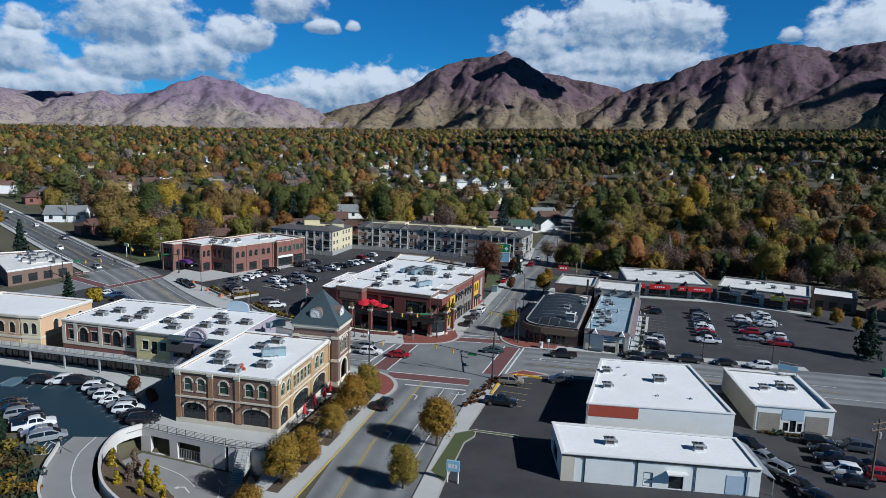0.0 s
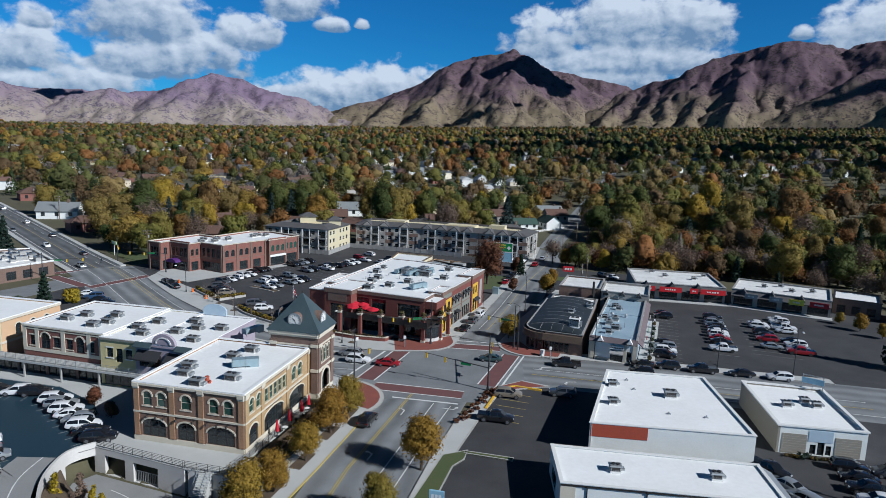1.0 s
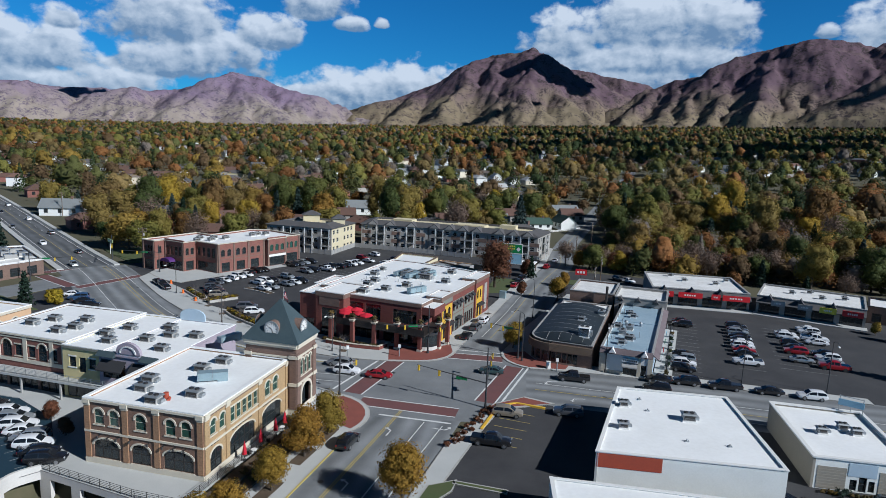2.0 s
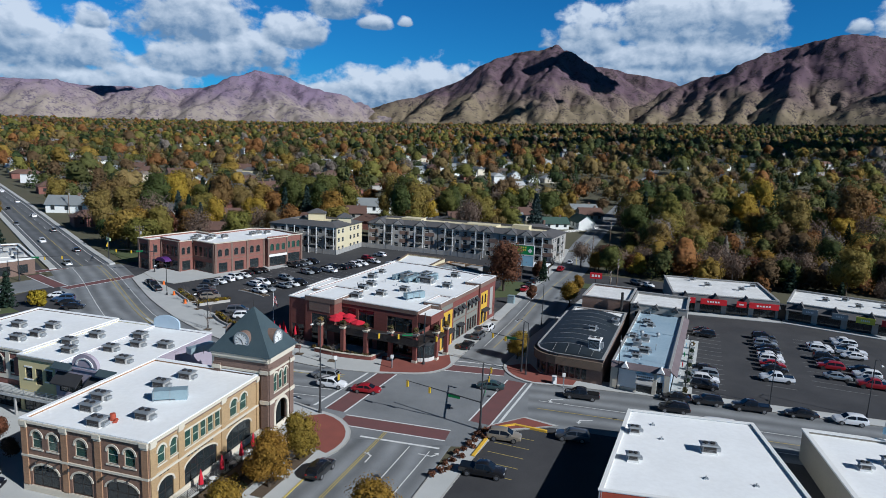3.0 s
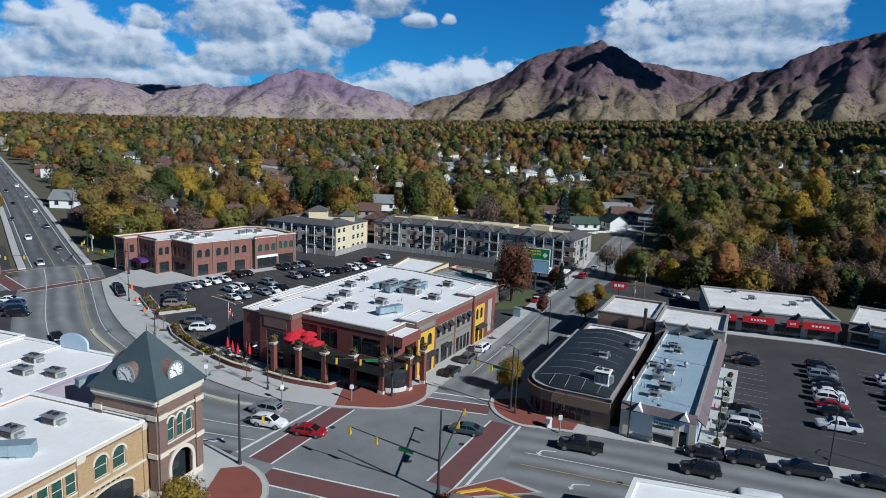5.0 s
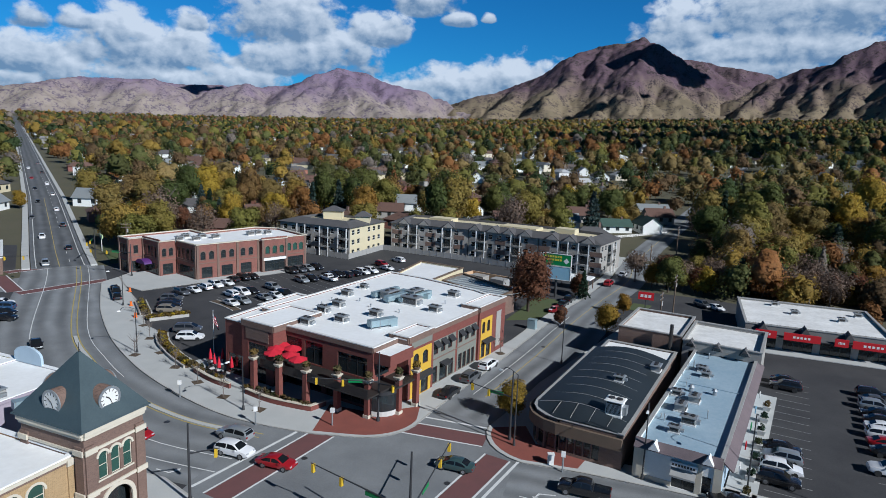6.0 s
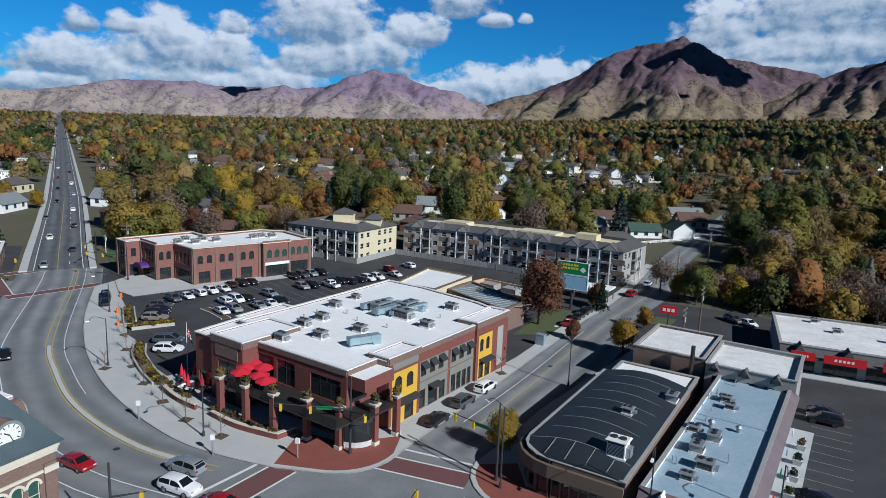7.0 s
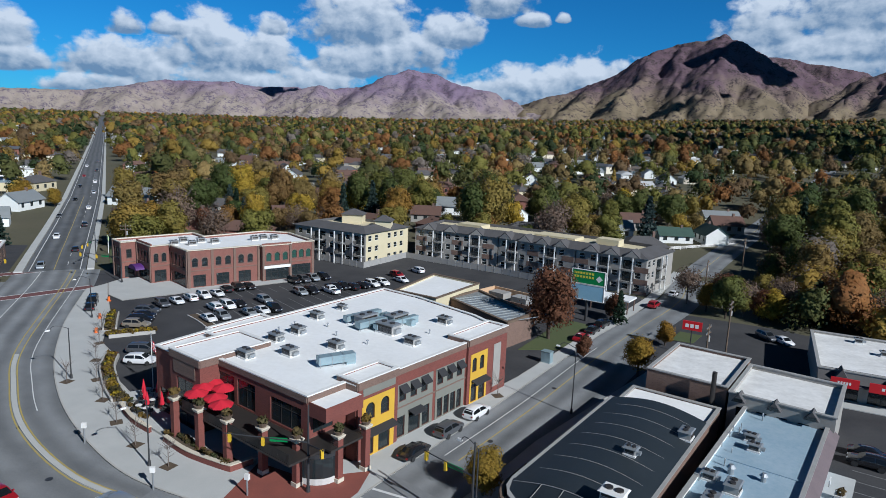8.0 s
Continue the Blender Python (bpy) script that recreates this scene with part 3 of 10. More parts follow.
def rise(x, y):
    """The land climbs slowly towards the foothills."""
    dx, dy = x - 15.0, y - 40.0
    r = math.hypot(dx, dy)
    if dy < 0 or r < 235:
        return 0.0
    az = math.degrees(math.atan2(dx, dy))
    r = min(r, 3050)
    top = 44 + 100 * (1 / (1 + math.exp(-(az + 14) / 14.0))) + 0.55 * max(az, 0)
    return top * ((r - 235) / 2765) ** 1.12


def land(x, y):
    z = rise(x, y)
    if -46 < x < -18 and 50 < y < 92 and inside(x, y, BASIN):
        z = -3.5 * min(1.0, near_line(x, y, BASIN + BASIN[:1]) / 1.6)
    return z - 0.03


def build_ground():
    def axis(lo, hi, fine_lo, fine_hi):
        a = list(np.arange(fine_lo, fine_hi + 0.1, 1.0))
        s, x = 2.0, fine_hi
        while x < hi:
            x += s
            s *= 1.09
            a.append(x)
        s, x = 2.0, fine_lo
        while x > lo:
            x -= s
            s *= 1.09
            a.insert(0, x)
        return a
    xs, ys = axis(-4600, 4600, -50, -16), axis(-3000, 4700, 50, 94)
    g = Geo()
    g.v = [(x, y, land(x, y)) for y in ys for x in xs]
    n = len(xs)
    g.f = [(j * n + i, j * n + i + 1, (j + 1) * n + i + 1, (j + 1) * n + i) for j in range(len(ys) - 1) for i in range(n - 1)]
    ob = solid("ground", g, EARTH, "dry autumn ground with leaf litter and grass", "ground", "structure")
    for p in ob.data.polygons:
        p.use_smooth = True


build_ground()


def mountain(name, label, material, az0, az1, r0, r1, ridges, seed, slope, step, rough):
    """A range on a grid of azimuth and distance. A ridge is a chain of (azimuth, elevation, distance); slopes fall from the
    ridges, and lesser spurs leave every crest (a ridge whose first flag is set) on both sides."""
    rg = random.Random(seed)
    eye = (15.0, 40.0, 38.5)
    place = lambda a, e, r: (eye[0] + r * math.sin(radians(a)), eye[1] + r * math.cos(radians(a)), eye[2] + r * math.tan(radians(e)))
    segs = []
    for crest, chain in ridges:
        pts = [place(*c) for c in chain]
        segs += [(a, b, slope * (1.0 if crest else 0.9)) for a, b in zip(pts, pts[1:])]
        if not crest:
            continue
        for (a0, e0, q0), (a1, e1, q1) in zip(chain, chain[1:]):
            n = max(1, int(abs(a1 - a0) / step + rg.random()))
            for k in range(n):
                t = (k + rg.uniform(0.2, 0.8)) / n
                a, e, q = a0 + (a1 - a0) * t, e0 + (e1 - e0) * t, q0 + (q1 - q0) * t
                x, y, z = place(a, e, q)
                run = (z - 90) / slope * rg.uniform(1.0, 1.5)
                da = rg.uniform(-2.2, 1.2)
                m1, m2 = place(a + da * 0.4, e, q - run * 0.35), place(a + da, e, q - run)
                p0, p1, p2 = (x, y, z - 8), (m1[0], m1[1], 90 + (z - 90) * rg.uniform(0.62, 0.74)), (m2[0], m2[1], 90 + (z - 90) * rg.uniform(0.0, 0.18))
                segs += [(p0, p1, slope * 1.1), (p1, p2, slope * 1.1)]
    na, nr = int((az1 - az0) / 0.12), int((r1 - r0) / 16)
    A, R = np.meshgrid(np.radians(np.linspace(az0, az1, na + 1)), np.linspace(r0, r1, nr + 1))
    X, Y = eye[0] + R * np.sin(A), eye[1] + R * np.cos(A)
    warp = np.array([[noise.fractal(Vector((x * 0.006, y * 0.006, seed)), 0.9, 2.0, 4) for x, y in zip(rx, ry)] for rx, ry in zip(X, Y)])
    fine = np.array([[noise.ridged_multi_fractal(Vector((x * 0.011, y * 0.011, seed + 4)), 0.9, 2.1, 4, 1.0, 2.0) for x, y in zip(rx, ry)] for rx, ry in zip(X, Y)])
    U, V = X + 44 * warp, Y + 44 * np.roll(warp, 37, 1)
    H = np.full(X.shape, -1e3)
    for (ax, ay, az), (bx, by, bz), sl in segs:
        dx, dy = bx - ax, by - ay
        T = np.clip(((U - ax) * dx + (V - ay) * dy) / (dx * dx + dy * dy + 1e-9), 0, 1)
        D = np.hypot(U - ax - T * dx, V - ay - T * dy)
        F = az + (bz - az) * T - sl * np.where(D < 24, D * D / 48, D - 12) * (1 + 0.12 * warp)
        H = np.maximum(H, F)
    foot = np.array([rise(x, y) for x, y in zip(X[0], Y[0])])[None, :]
    # skirts of gentler ground at the foot
    low = H - foot
    H = np.where(low < 60, foot + 60 * np.exp(np.clip((low - 60) / 60, -4, 0)) - 14, H - 14)
    H += rough * (fine - 1.1) * np.clip((H - foot) / 120, 0.1, 1)
    H[0, :] = np.minimum(H[0, :], foot[0] - 25)
    H[-1, :] = foot[0] - 40
    g = Geo()
    g.v = list(zip(X.ravel().tolist(), Y.ravel().tolist(), H.ravel().tolist()))
    n = na + 1
    g.f = [(j * n + i, j * n + i + 1, (j + 1) * n + i + 1, (j + 1) * n + i) for j in range(nr) for i in range(na)]
    ob = solid(name, g, material, label, "mountain", "structure")
    for p in ob.data.polygons:
        p.use_smooth = True


def crest(line, r, wob=120):
    """A skyline of (azimuth, elevation) laid at distance r, winding a little."""
    return [(a, e + 0.2, r + wob * math.sin(a * 0.9)) for a, e in line]


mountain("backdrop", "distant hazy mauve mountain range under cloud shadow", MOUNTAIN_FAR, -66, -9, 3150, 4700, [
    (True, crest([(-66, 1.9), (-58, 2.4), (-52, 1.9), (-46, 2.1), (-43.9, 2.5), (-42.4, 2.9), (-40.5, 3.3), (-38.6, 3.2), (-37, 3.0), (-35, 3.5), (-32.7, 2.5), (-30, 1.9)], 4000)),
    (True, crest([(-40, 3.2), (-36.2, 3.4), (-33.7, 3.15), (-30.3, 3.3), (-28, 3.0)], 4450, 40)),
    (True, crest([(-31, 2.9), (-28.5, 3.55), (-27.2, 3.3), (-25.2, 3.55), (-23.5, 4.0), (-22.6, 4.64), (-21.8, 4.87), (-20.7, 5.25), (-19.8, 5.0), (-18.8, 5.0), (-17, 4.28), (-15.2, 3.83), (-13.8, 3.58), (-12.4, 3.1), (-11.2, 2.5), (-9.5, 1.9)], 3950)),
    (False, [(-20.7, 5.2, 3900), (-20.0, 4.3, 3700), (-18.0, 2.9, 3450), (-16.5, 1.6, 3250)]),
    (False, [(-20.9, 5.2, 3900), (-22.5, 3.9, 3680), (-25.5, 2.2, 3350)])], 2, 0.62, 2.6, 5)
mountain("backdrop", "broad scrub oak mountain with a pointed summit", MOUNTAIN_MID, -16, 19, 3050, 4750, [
    (True, crest([(-14, 2.2), (-11.6, 2.6), (-9.5, 3.2), (-7.1, 3.85), (-4.6, 4.8), (-2.7, 5.8), (-0.3, 7.3), (1.6, 7.75), (3.6, 8.05), (4.7, 8.5), (6, 7.7), (7.5, 6.8), (9.5, 6.5)], 4050, 60)),
    (True, crest([(7.5, 6.75), (9.5, 6.5), (10.4, 6.15), (12.3, 5.95), (14, 5.5), (15.5, 4.9), (18, 4.2)], 4300, 40)),
    (False, [(4.7, 8.5, 4000), (5.1, 7.0, 3850), (5.9, 5.5, 3600), (5.5, 3.7, 3350), (4.4, 2.0, 3120)]),
    (False, [(5.9, 5.5, 3600), (8.2, 4.3, 3420), (10.2, 2.6, 3250)]),
    (False, [(1.6, 7.75, 4000), (1.9, 6.2, 3750), (1.6, 3.4, 3350), (1.2, 2.0, 3150)]),
    (False, [(-0.3, 7.3, 4000), (-1.2, 5.4, 3700), (-3.2, 3.0, 3300)]),
    (False, [(-4.6, 4.8, 4000), (-6.0, 3.4, 3600), (-7.5, 2.0, 3300)])], 5, 0.74, 8.0, 4.5)
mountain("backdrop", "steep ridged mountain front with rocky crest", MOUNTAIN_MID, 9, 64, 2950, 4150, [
    (True, crest([(9.5, 2.6), (12.5, 4.0), (14.7, 5.2), (16.9, 6.0), (19.1, 6.45), (19.7, 7.1), (21.1, 7.75), (23.2, 8.3), (26.3, 8.9), (27, 8.95), (28.6, 8.5), (30.1, 8.1), (30.8, 8.5), (33.1, 8.8), (38, 9.2), (44, 8.4), (52, 8.8), (64, 7.0)], 3700, 50)),
    (False, [(14.7, 5.1, 3680), (13.6, 3.6, 3400), (12.6, 2.4, 3150)]), (False, [(16.9, 5.9, 3680), (16.0, 4.2, 3400), (15.4, 2.6, 3080)]), (False, [(19.1, 6.4, 3690), (17.8, 4.6, 3400), (17.0, 2.8, 3080)]),
    (False, [(21.1, 7.7, 3690), (20.2, 5.8, 3450), (19.8, 3.0, 3060)]), (False, [(23.2, 8.3, 3690), (22.9, 6.6, 3470), (21.5, 3.2, 3050)]),
    (False, [(26.3, 8.8, 3690), (26.1, 6.6, 3450), (24.4, 3.2, 3050)]), (False, [(28.6, 8.4, 3690), (27.3, 6.2, 3420), (26.0, 3.2, 3050)]),
    (False, [(26.8, 3.2, 3080), (27.5, 4.4, 3100), (29.3, 5.3, 3180), (31.0, 6.5, 3260), (32.4, 6.95, 3300), (34.5, 6.8, 3350), (38, 7.6, 3450)])], 9, 0.8, 8.0, 5.5)


# ---- unseen cumulus clouds added between the sun and the slopes to shade them ----
CLOUD = mat("cloud_white", (0.9, 0.9, 0.9), (0.82, 0.84, 0.86), 1.0, 0.01, 0.05, 0.0, spec=0.0)


def cumulus(az, r, z, wide, deep, turn, puffs, seed, base=1500.0):
    """A flat-based cloud added out of view, whose shadow falls round the place at (azimuth, distance, height)."""
    rg = random.Random(seed)
    run = (base - z) / math.tan(radians(SUN_EL))
    cx = 15.0 + r * math.sin(radians(az)) + run * math.sin(radians(SUN_AZ))
    cy = 40.0 + r * math.cos(radians(az)) + run * math.cos(radians(SUN_AZ))
    ca, sa = math.cos(radians(turn)), math.sin(radians(turn))
    g = Geo()
    for _ in range(puffs):
        u, v = rg.uniform(-1, 1), rg.uniform(-1, 1)
        q = rg.uniform(0.3, 0.52) * min(wide, deep)
        u, v = u * max(0.0, wide - q), v * max(0.0, deep - q)
        x, y, n, m = u * ca - v * sa, u * sa + v * ca, 14, 7
        b = len(g.v)
        for j in range(m + 1):
            e = math.pi * j / m
            for i in range(n):
                a, k = 6.2832 * i / n, q * rg.uniform(0.86, 1.12)
                g.v.append((x + k * math.sin(e) * math.cos(a), y + k * math.sin(e) * math.sin(a), max(-0.15 * q, 0.5 * k * math.cos(e))))
        g.f += [(b + j * n + i, b + (j + 1) * n + i, b + (j + 1) * n + (i + 1) % n, b + j * n + (i + 1) % n) for j in range(m) for i in range(n)]
        g.m += [0] * (m * n)
    ob = solid("cloud", g, CLOUD, "unseen flat-based cloud added to shade slopes and woods", "cloud", "structure", m=Matrix.Translation((cx, cy, base)))
    for pl in ob.data.polygons:
        pl.use_smooth = True


# shade for the summit's flank, its lower spur, the western ridge, the wooded foot, the eastern front and the eastern
# woods
cumulus(6.3, 3850, 430, 330, 240, -10, 15, 1)
cumulus(2.2, 3350, 190, 160, 80, 40, 8, 2)
cumulus(-31.0, 4350, 240, 300, 150, 20, 9, 3)
cumulus(14.0, 2750, 110, 900, 120, -15, 26, 4)
cumulus(32.0, 3250, 260, 330, 170, 0, 12, 5)
cumulus(22.0, 1200, 55, 620, 190, -24, 16, 6)
cumulus(20.0, 830, 30, 360, 110, -18, 11, 7)
cumulus(25.0, 1700, 75, 760, 210, -24, 17, 8)
# ---- roads, pavements, markings ----
S_LEG = [(-36.0, -60.0), (-13.6, 35.0), (-5.2, 86.3), (1.3, 112.0), (3.2, 118.0)]
N_LEG = smooth([(8.5, 138.0), (13.0, 152.0), (18.9, 172.0), (25.2, 196.0), (31.5, 217.0), (39.6, 243.0), (48.2, 288.0), (86.5, 415.0), (178.0, 720.0)])
W_LEG = smooth([(2.0, 125.5), (-10.0, 128.0), (-24.0, 129.8), (-39.0, 136.0), (-52.0, 145.0), (-66.0, 157.5), (-92.0, 188.5), (-104.0, 202.0)])
W_FAR = [(-104.0, 202.0), (-120.0, 218.0), (-155.5, 254.2), (-212.0, 311.5), (-323.0, 421.0), (-604.0, 698.0), (-1000.0, 1087.0), (-1720.0, 1792.0), (-2600.0, 2654.0)]
E_LEG = [(2.0, 127.0), (20.0, 125.6), (44.0, 121.3), (76.0, 115.4), (150.0, 102.0), (420.0, 55.0)]
FAR_CROSS = [(-128.0, 112.0), (-106.5, 168.0), (-97.5, 191.0)]


def slab(name, geo, material, label, category="pavement"):
    return solid(name, geo, material, label, category, "structure")


def road(label, *runs, material=None):
    """One road out of ribbons (line, left, right, bottom, top, land); each knows the distance across it."""
    g, across = Geo(), []
    for pts, left, right, z0, z1, zf in runs:
        n = len(g.v)
        ribbon(g, pts, left, right, z0, z1, zf)
        across += [-left if k % 8 in (0, 1, 4, 5) else right for k in range(len(g.v) - n)]
    ob = slab("road", g, material or ASPHALT_LANE, label, "road")
    uv = ob.data.uv_layers.new(name="lane")
    for k, lp in enumerate(ob.data.loops):
        uv.data[k].uv = (across[lp.vertex_index], 0.0)
    return ob


road("grey asphalt street leading to the junction", (S_LEG, 6.6, 6.6, -0.1, 0.02, None))
road("worn asphalt side street lined with trees", (N_LEG[:20], 4.5, 7.6, -0.2, 0.028, rise), (N_LEG[19:], 4.5, 4.5, -0.2, 0.028, rise))
road("long straight dark asphalt avenue running to the horizon", (W_FAR, 6.6, 6.4, -0.3, 0.25, rise), material=ASPHALT_DARK)
road("wide curving asphalt avenue beside the brick buildings", (W_LEG, 8.6, 9.6, -0.1, 0.024, None))
road("asphalt cross street with parked cars", (E_LEG, 10.2, 7.4, -0.1, 0.016, rise))
g = Geo()
g.prism([(-14.0, 117.0), (-8.2, 110.0), (9.5, 110.0), (18.0, 119.0), (19.0, 133.5), (15.2, 143.0), (6.0, 147.0), (3.6, 140.8), (-3.5, 136.5), (-14.0, 136.0)], -0.1, 0.034)
slab("road", g, ASPHALT, "asphalt junction with brick crosswalks", "road")
g = Geo()
ribbon(g, FAR_CROSS, 5.6, 5.6, -0.2, 0.02)
slab("road", g, ASPHALT, "asphalt cross street at the far junction", "road")


def walk_strip(name, pts, material, label, width):
    g = Geo()
    ribbon(g, pts, width / 2, width / 2, -0.05, 0.042)
    return slab(name, g, material, label, "crosswalk")


def paint(pts, width, material, label, z=0.052, zf=None):
    g = Geo()
    ribbon(g, pts, width / 2, width / 2, z - 0.008, z, zf)
    return slab("road_marking", g, material, label, "road marking")


# brick crosswalks with white edges: four round the junction, four at the far one
XW = [((-10.0, 118.4), (-4.9, 134.8)), ((-8.2, 115.5), (7.0, 112.9)), ((4.4, 139.5), (15.0, 138.6)), ((11.2, 117.6), (17.0, 134.8)),
      ((-92.6, 177.4), (-84.6, 194.6)), ((-111.4, 192.6), (-103.6, 208.2)), ((-109.6, 188.8), (-94.6, 178.6))]
for p, q in XW:
    walk_strip("crosswalk", [p, q], PAVER_WALK, "dark red brick crosswalk with white edge lines", 2.9)
    for s in (-1.62, 1.62):
        paint(offset_line([p, q], s), 0.24, WHITE_LINE, "white painted crosswalk edge line")

# lane lines
paint(offset_line(S_LEG[1:4], -2.95), 0.14, YELLOW_LINE, "worn double yellow centre line")
paint(offset_line(S_LEG[1:4], -2.65), 0.14, YELLOW_LINE, "worn double yellow centre line")
paint([(-4.2, 84.0), (-0.9, 97.0), (2.3, 109.0)], 0.14, WHITE_LINE, "white lane line")
paint([(-1.6, 83.0), (1.9, 97.0), (5.0, 108.0)], 0.14, WHITE_LINE, "white lane line")
paint([(-4.6, 110.8), (6.2, 109.0)], 0.4, WHITE_LINE, "white stop line")
paint(N_LEG[6:44], 0.14, YELLOW_LINE, "worn yellow centre line", zf=rise)
paint(offset_line(N_LEG[6:20], -1.9), 0.12, WHITE_LINE, "white parking line", zf=rise)
paint([(4.0, 143.3), (16.2, 142.0)], 0.35, WHITE_LINE, "white stop line")
for d in (-3.53, -2.57):
    paint(offset_line(W_LEG[7:], 3.6 + d + 3.2), 0.17, YELLOW_LINE, "yellow line along the curving avenue")
g = Geo()
ribbon(g, offset_line(W_LEG[8:30], 3.75), 0.3, 0.3, 0.0, 0.15)
slab("kerb", g, CONCRETE, "narrow raised concrete median with yellow edges", "median")
for d in (-2.3, -5.4):
    paint(offset_line(W_LEG[7:22], d), 0.14, WHITE_LINE, "white lane line")
paint(offset_line(W_LEG[20:], -3.0), 0.14, WHITE_LINE, "white lane line")
paint(offset_line(W_LEG[20:], 5.9), 0.12, WHITE_LINE, "white edge line")
paint([(-13.4, 119.6), (-8.0, 134.9)], 0.4, WHITE_LINE, "white stop line")
def avenue(a, o):
    """The point a metres up the long avenue, o to the right of its middle."""
    for p, q in zip(W_FAR, W_FAR[1:]):
        l = math.dist(p, q)
        if a <= l:
            ux, uy = (q[0] - p[0]) / l, (q[1] - p[1]) / l
            return (p[0] + ux * a + uy * o, p[1] + uy * a - ux * o)
        a -= l
    return W_FAR[-1]


for k in range(24):
    a = 6 + k * 12.0
    paint([avenue(a, 2.2), avenue(a + 4, 2.2)], 0.14, WHITE_LINE, "white lane dash", z=0.29, zf=rise)
for d in (-5.5, 5.2):
    paint(offset_line(W_FAR[:7], d), 0.2, WHITE_LINE, "worn white edge line", z=0.29, zf=rise)
paint(offset_line(W_FAR[:4], -0.4), 0.16, YELLOW_LINE, "worn yellow centre line", z=0.29, zf=rise)
paint([(19.5, 134.5), (13.9, 117.8)], 0.35, WHITE_LINE, "white stop line")
paint(offset_line(E_LEG[1:4], 1.4), 0.14, YELLOW_LINE, "worn yellow line")
paint(offset_line(E_LEG[1:4], -1.6), 0.14, WHITE_LINE, "white lane line")
paint(offset_line(E_LEG[2:5], 4.6), 0.14, WHITE_LINE, "white lane line")


for x, y in ((-4.6, 128.4), (6.8, 122.0), (12.4, 127.6), (-0.6, 101.0), (-25.0, 132.2), (-38.0, 139.4), (15.2, 158.0), (20.0, 178.0), (31.0, 122.4), (-8.6, 91.0)):
    g = Geo()
    g.cyl((0, 0, 0.03), (0, 0, 0.046), 0.38, n=16)
    ob = solid("manhole_cover", g, POLE, "round iron manhole cover in the road", "manhole cover", group="manhole covers", m=at(x, y))


def arrow(x, y, yaw):
    g = Geo()
    g.prism([(-0.09, -1.6), (0.09, -1.6), (0.09, 0.1), (-0.09, 0.1)], 0.045, 0.052)
    g.prism([(0.09, 0.1), (0.09, 0.28), (-0.7, 0.75), (-0.78, 0.6), (-0.09, 0.1)], 0.045, 0.052)
    g.prism([(-0.55, 0.95), (-1.25, 0.75), (-0.8, 0.25)], 0.045, 0.052)
    ob = slab("road_marking", g, WHITE_LINE, "white painted turn arrow", "road marking")
    ob.matrix_world = at(x, y, 0, yaw)
    return ob


for x, y, yaw in ((-2.2, 105.5, -14), (-5.4, 90.8, -14), (5.2, 106.8, -104), (-13.5, 128.8, -100), (-17.5, 121.5, -100), (22.5, 128.2, 95), (26.0, 121.0, 95), (40.0, 122.5, 95)):
    arrow(x, y, yaw)


def pavement(poly, label, material=CONCRETE, z=0.15, kerb=True, name="pavement"):
    g = Geo()
    g.prism(poly, -0.2, z)
    ob = slab(name, g, material, label)
    if kerb:
        # the kerb is a part, flush with the edge and a little proud
        k = Geo()
        ring = list(poly) + [poly[0]]
        ribbon(k, ring, 0.0, 0.18, -0.2, z + 0.012) if inside_turn(poly) else ribbon(k, ring, 0.18, 0.0, -0.2, z + 0.012)
        part("kerb", k, KERB, ob)
    return ob


def inside_turn(poly):
    return sum(poly[i][0] * poly[(i + 1) % len(poly)][1] - poly[(i + 1) % len(poly)][0] * poly[i][1] for i in range(len(poly))) < 0


def arc(cx, cy, r, a0, a1, n=7):
    return [(cx + r * math.cos(radians(a0 + (a1 - a0) * i / n)), cy + r * math.sin(radians(a0 + (a1 - a0) * i / n))) for i in range(n + 1)]


# west side of the street below the tan brick building, round its corner and along the avenue
pavement([(-20.9, 55.0), (-18.3, 55.0), (-15.5, 72.0), (-11.9, 86.0), (-8.2, 101.5)] + arc(-14.2, 109.6, 8.4, -38, 72, 8) + [(-17.0, 120.4), (-30.0, 121.6), (-44.0, 128.6), (-60.0, 142.6), (-62.0, 140.0), (-44.0, 124.0),
          (-30.0, 116.5), (-16.0, 114.5), (-15.0, 103.5), (-17.9, 92.5), (-20.8, 81.0)], "pale concrete pavement with street trees")
pavement(arc(-14.2, 109.6, 7.7, -34, 66, 8) + [(-13.4, 115.6), (-12.2, 108.0)], "red brick paver corner plaza", PAVER, 0.163, False)
# corner of the dark red brick building
pavement(smooth([(-84.0, 192.0), (-74.0, 179.5), (-65.9, 170.0), (-54.9, 158.8), (-45.5, 150.8), (-36.6, 144.5), (-26.9, 139.1), (-19.0, 135.8), (-12.5, 134.6), (-6.0, 134.2)], 4)[:-1] + [(-6.0, 134.2)] + arc(-1.6, 142.4, 7.6, -80, -8, 7) +
         [(7.4, 147.0), (12.0, 162.9), (17.4, 183.0), (24.5, 209.0), (28.0, 219.0), (25.0, 220.0), (14.0, 180.0), (2.0, 147.0), (-18.0, 150.0), (-26.0, 153.0), (-31.5, 151.0), (-40.0, 155.9), (-46.6, 162.6), (-53.4, 166.6), (-57.4, 171.3), (-64.6, 179.6), (-76.0, 190.1), (-84.0, 198.0)],
         "wide pale concrete pavement beside the curving avenue")
pavement([(-6.4, 134.9)] + arc(-1.6, 142.4, 7.0, -84, -6, 7) + [(4.8, 146.0), (-1.0, 142.0), (-7.3, 143.0)], "red brick paver corner plaza", PAVER, 0.163, False)
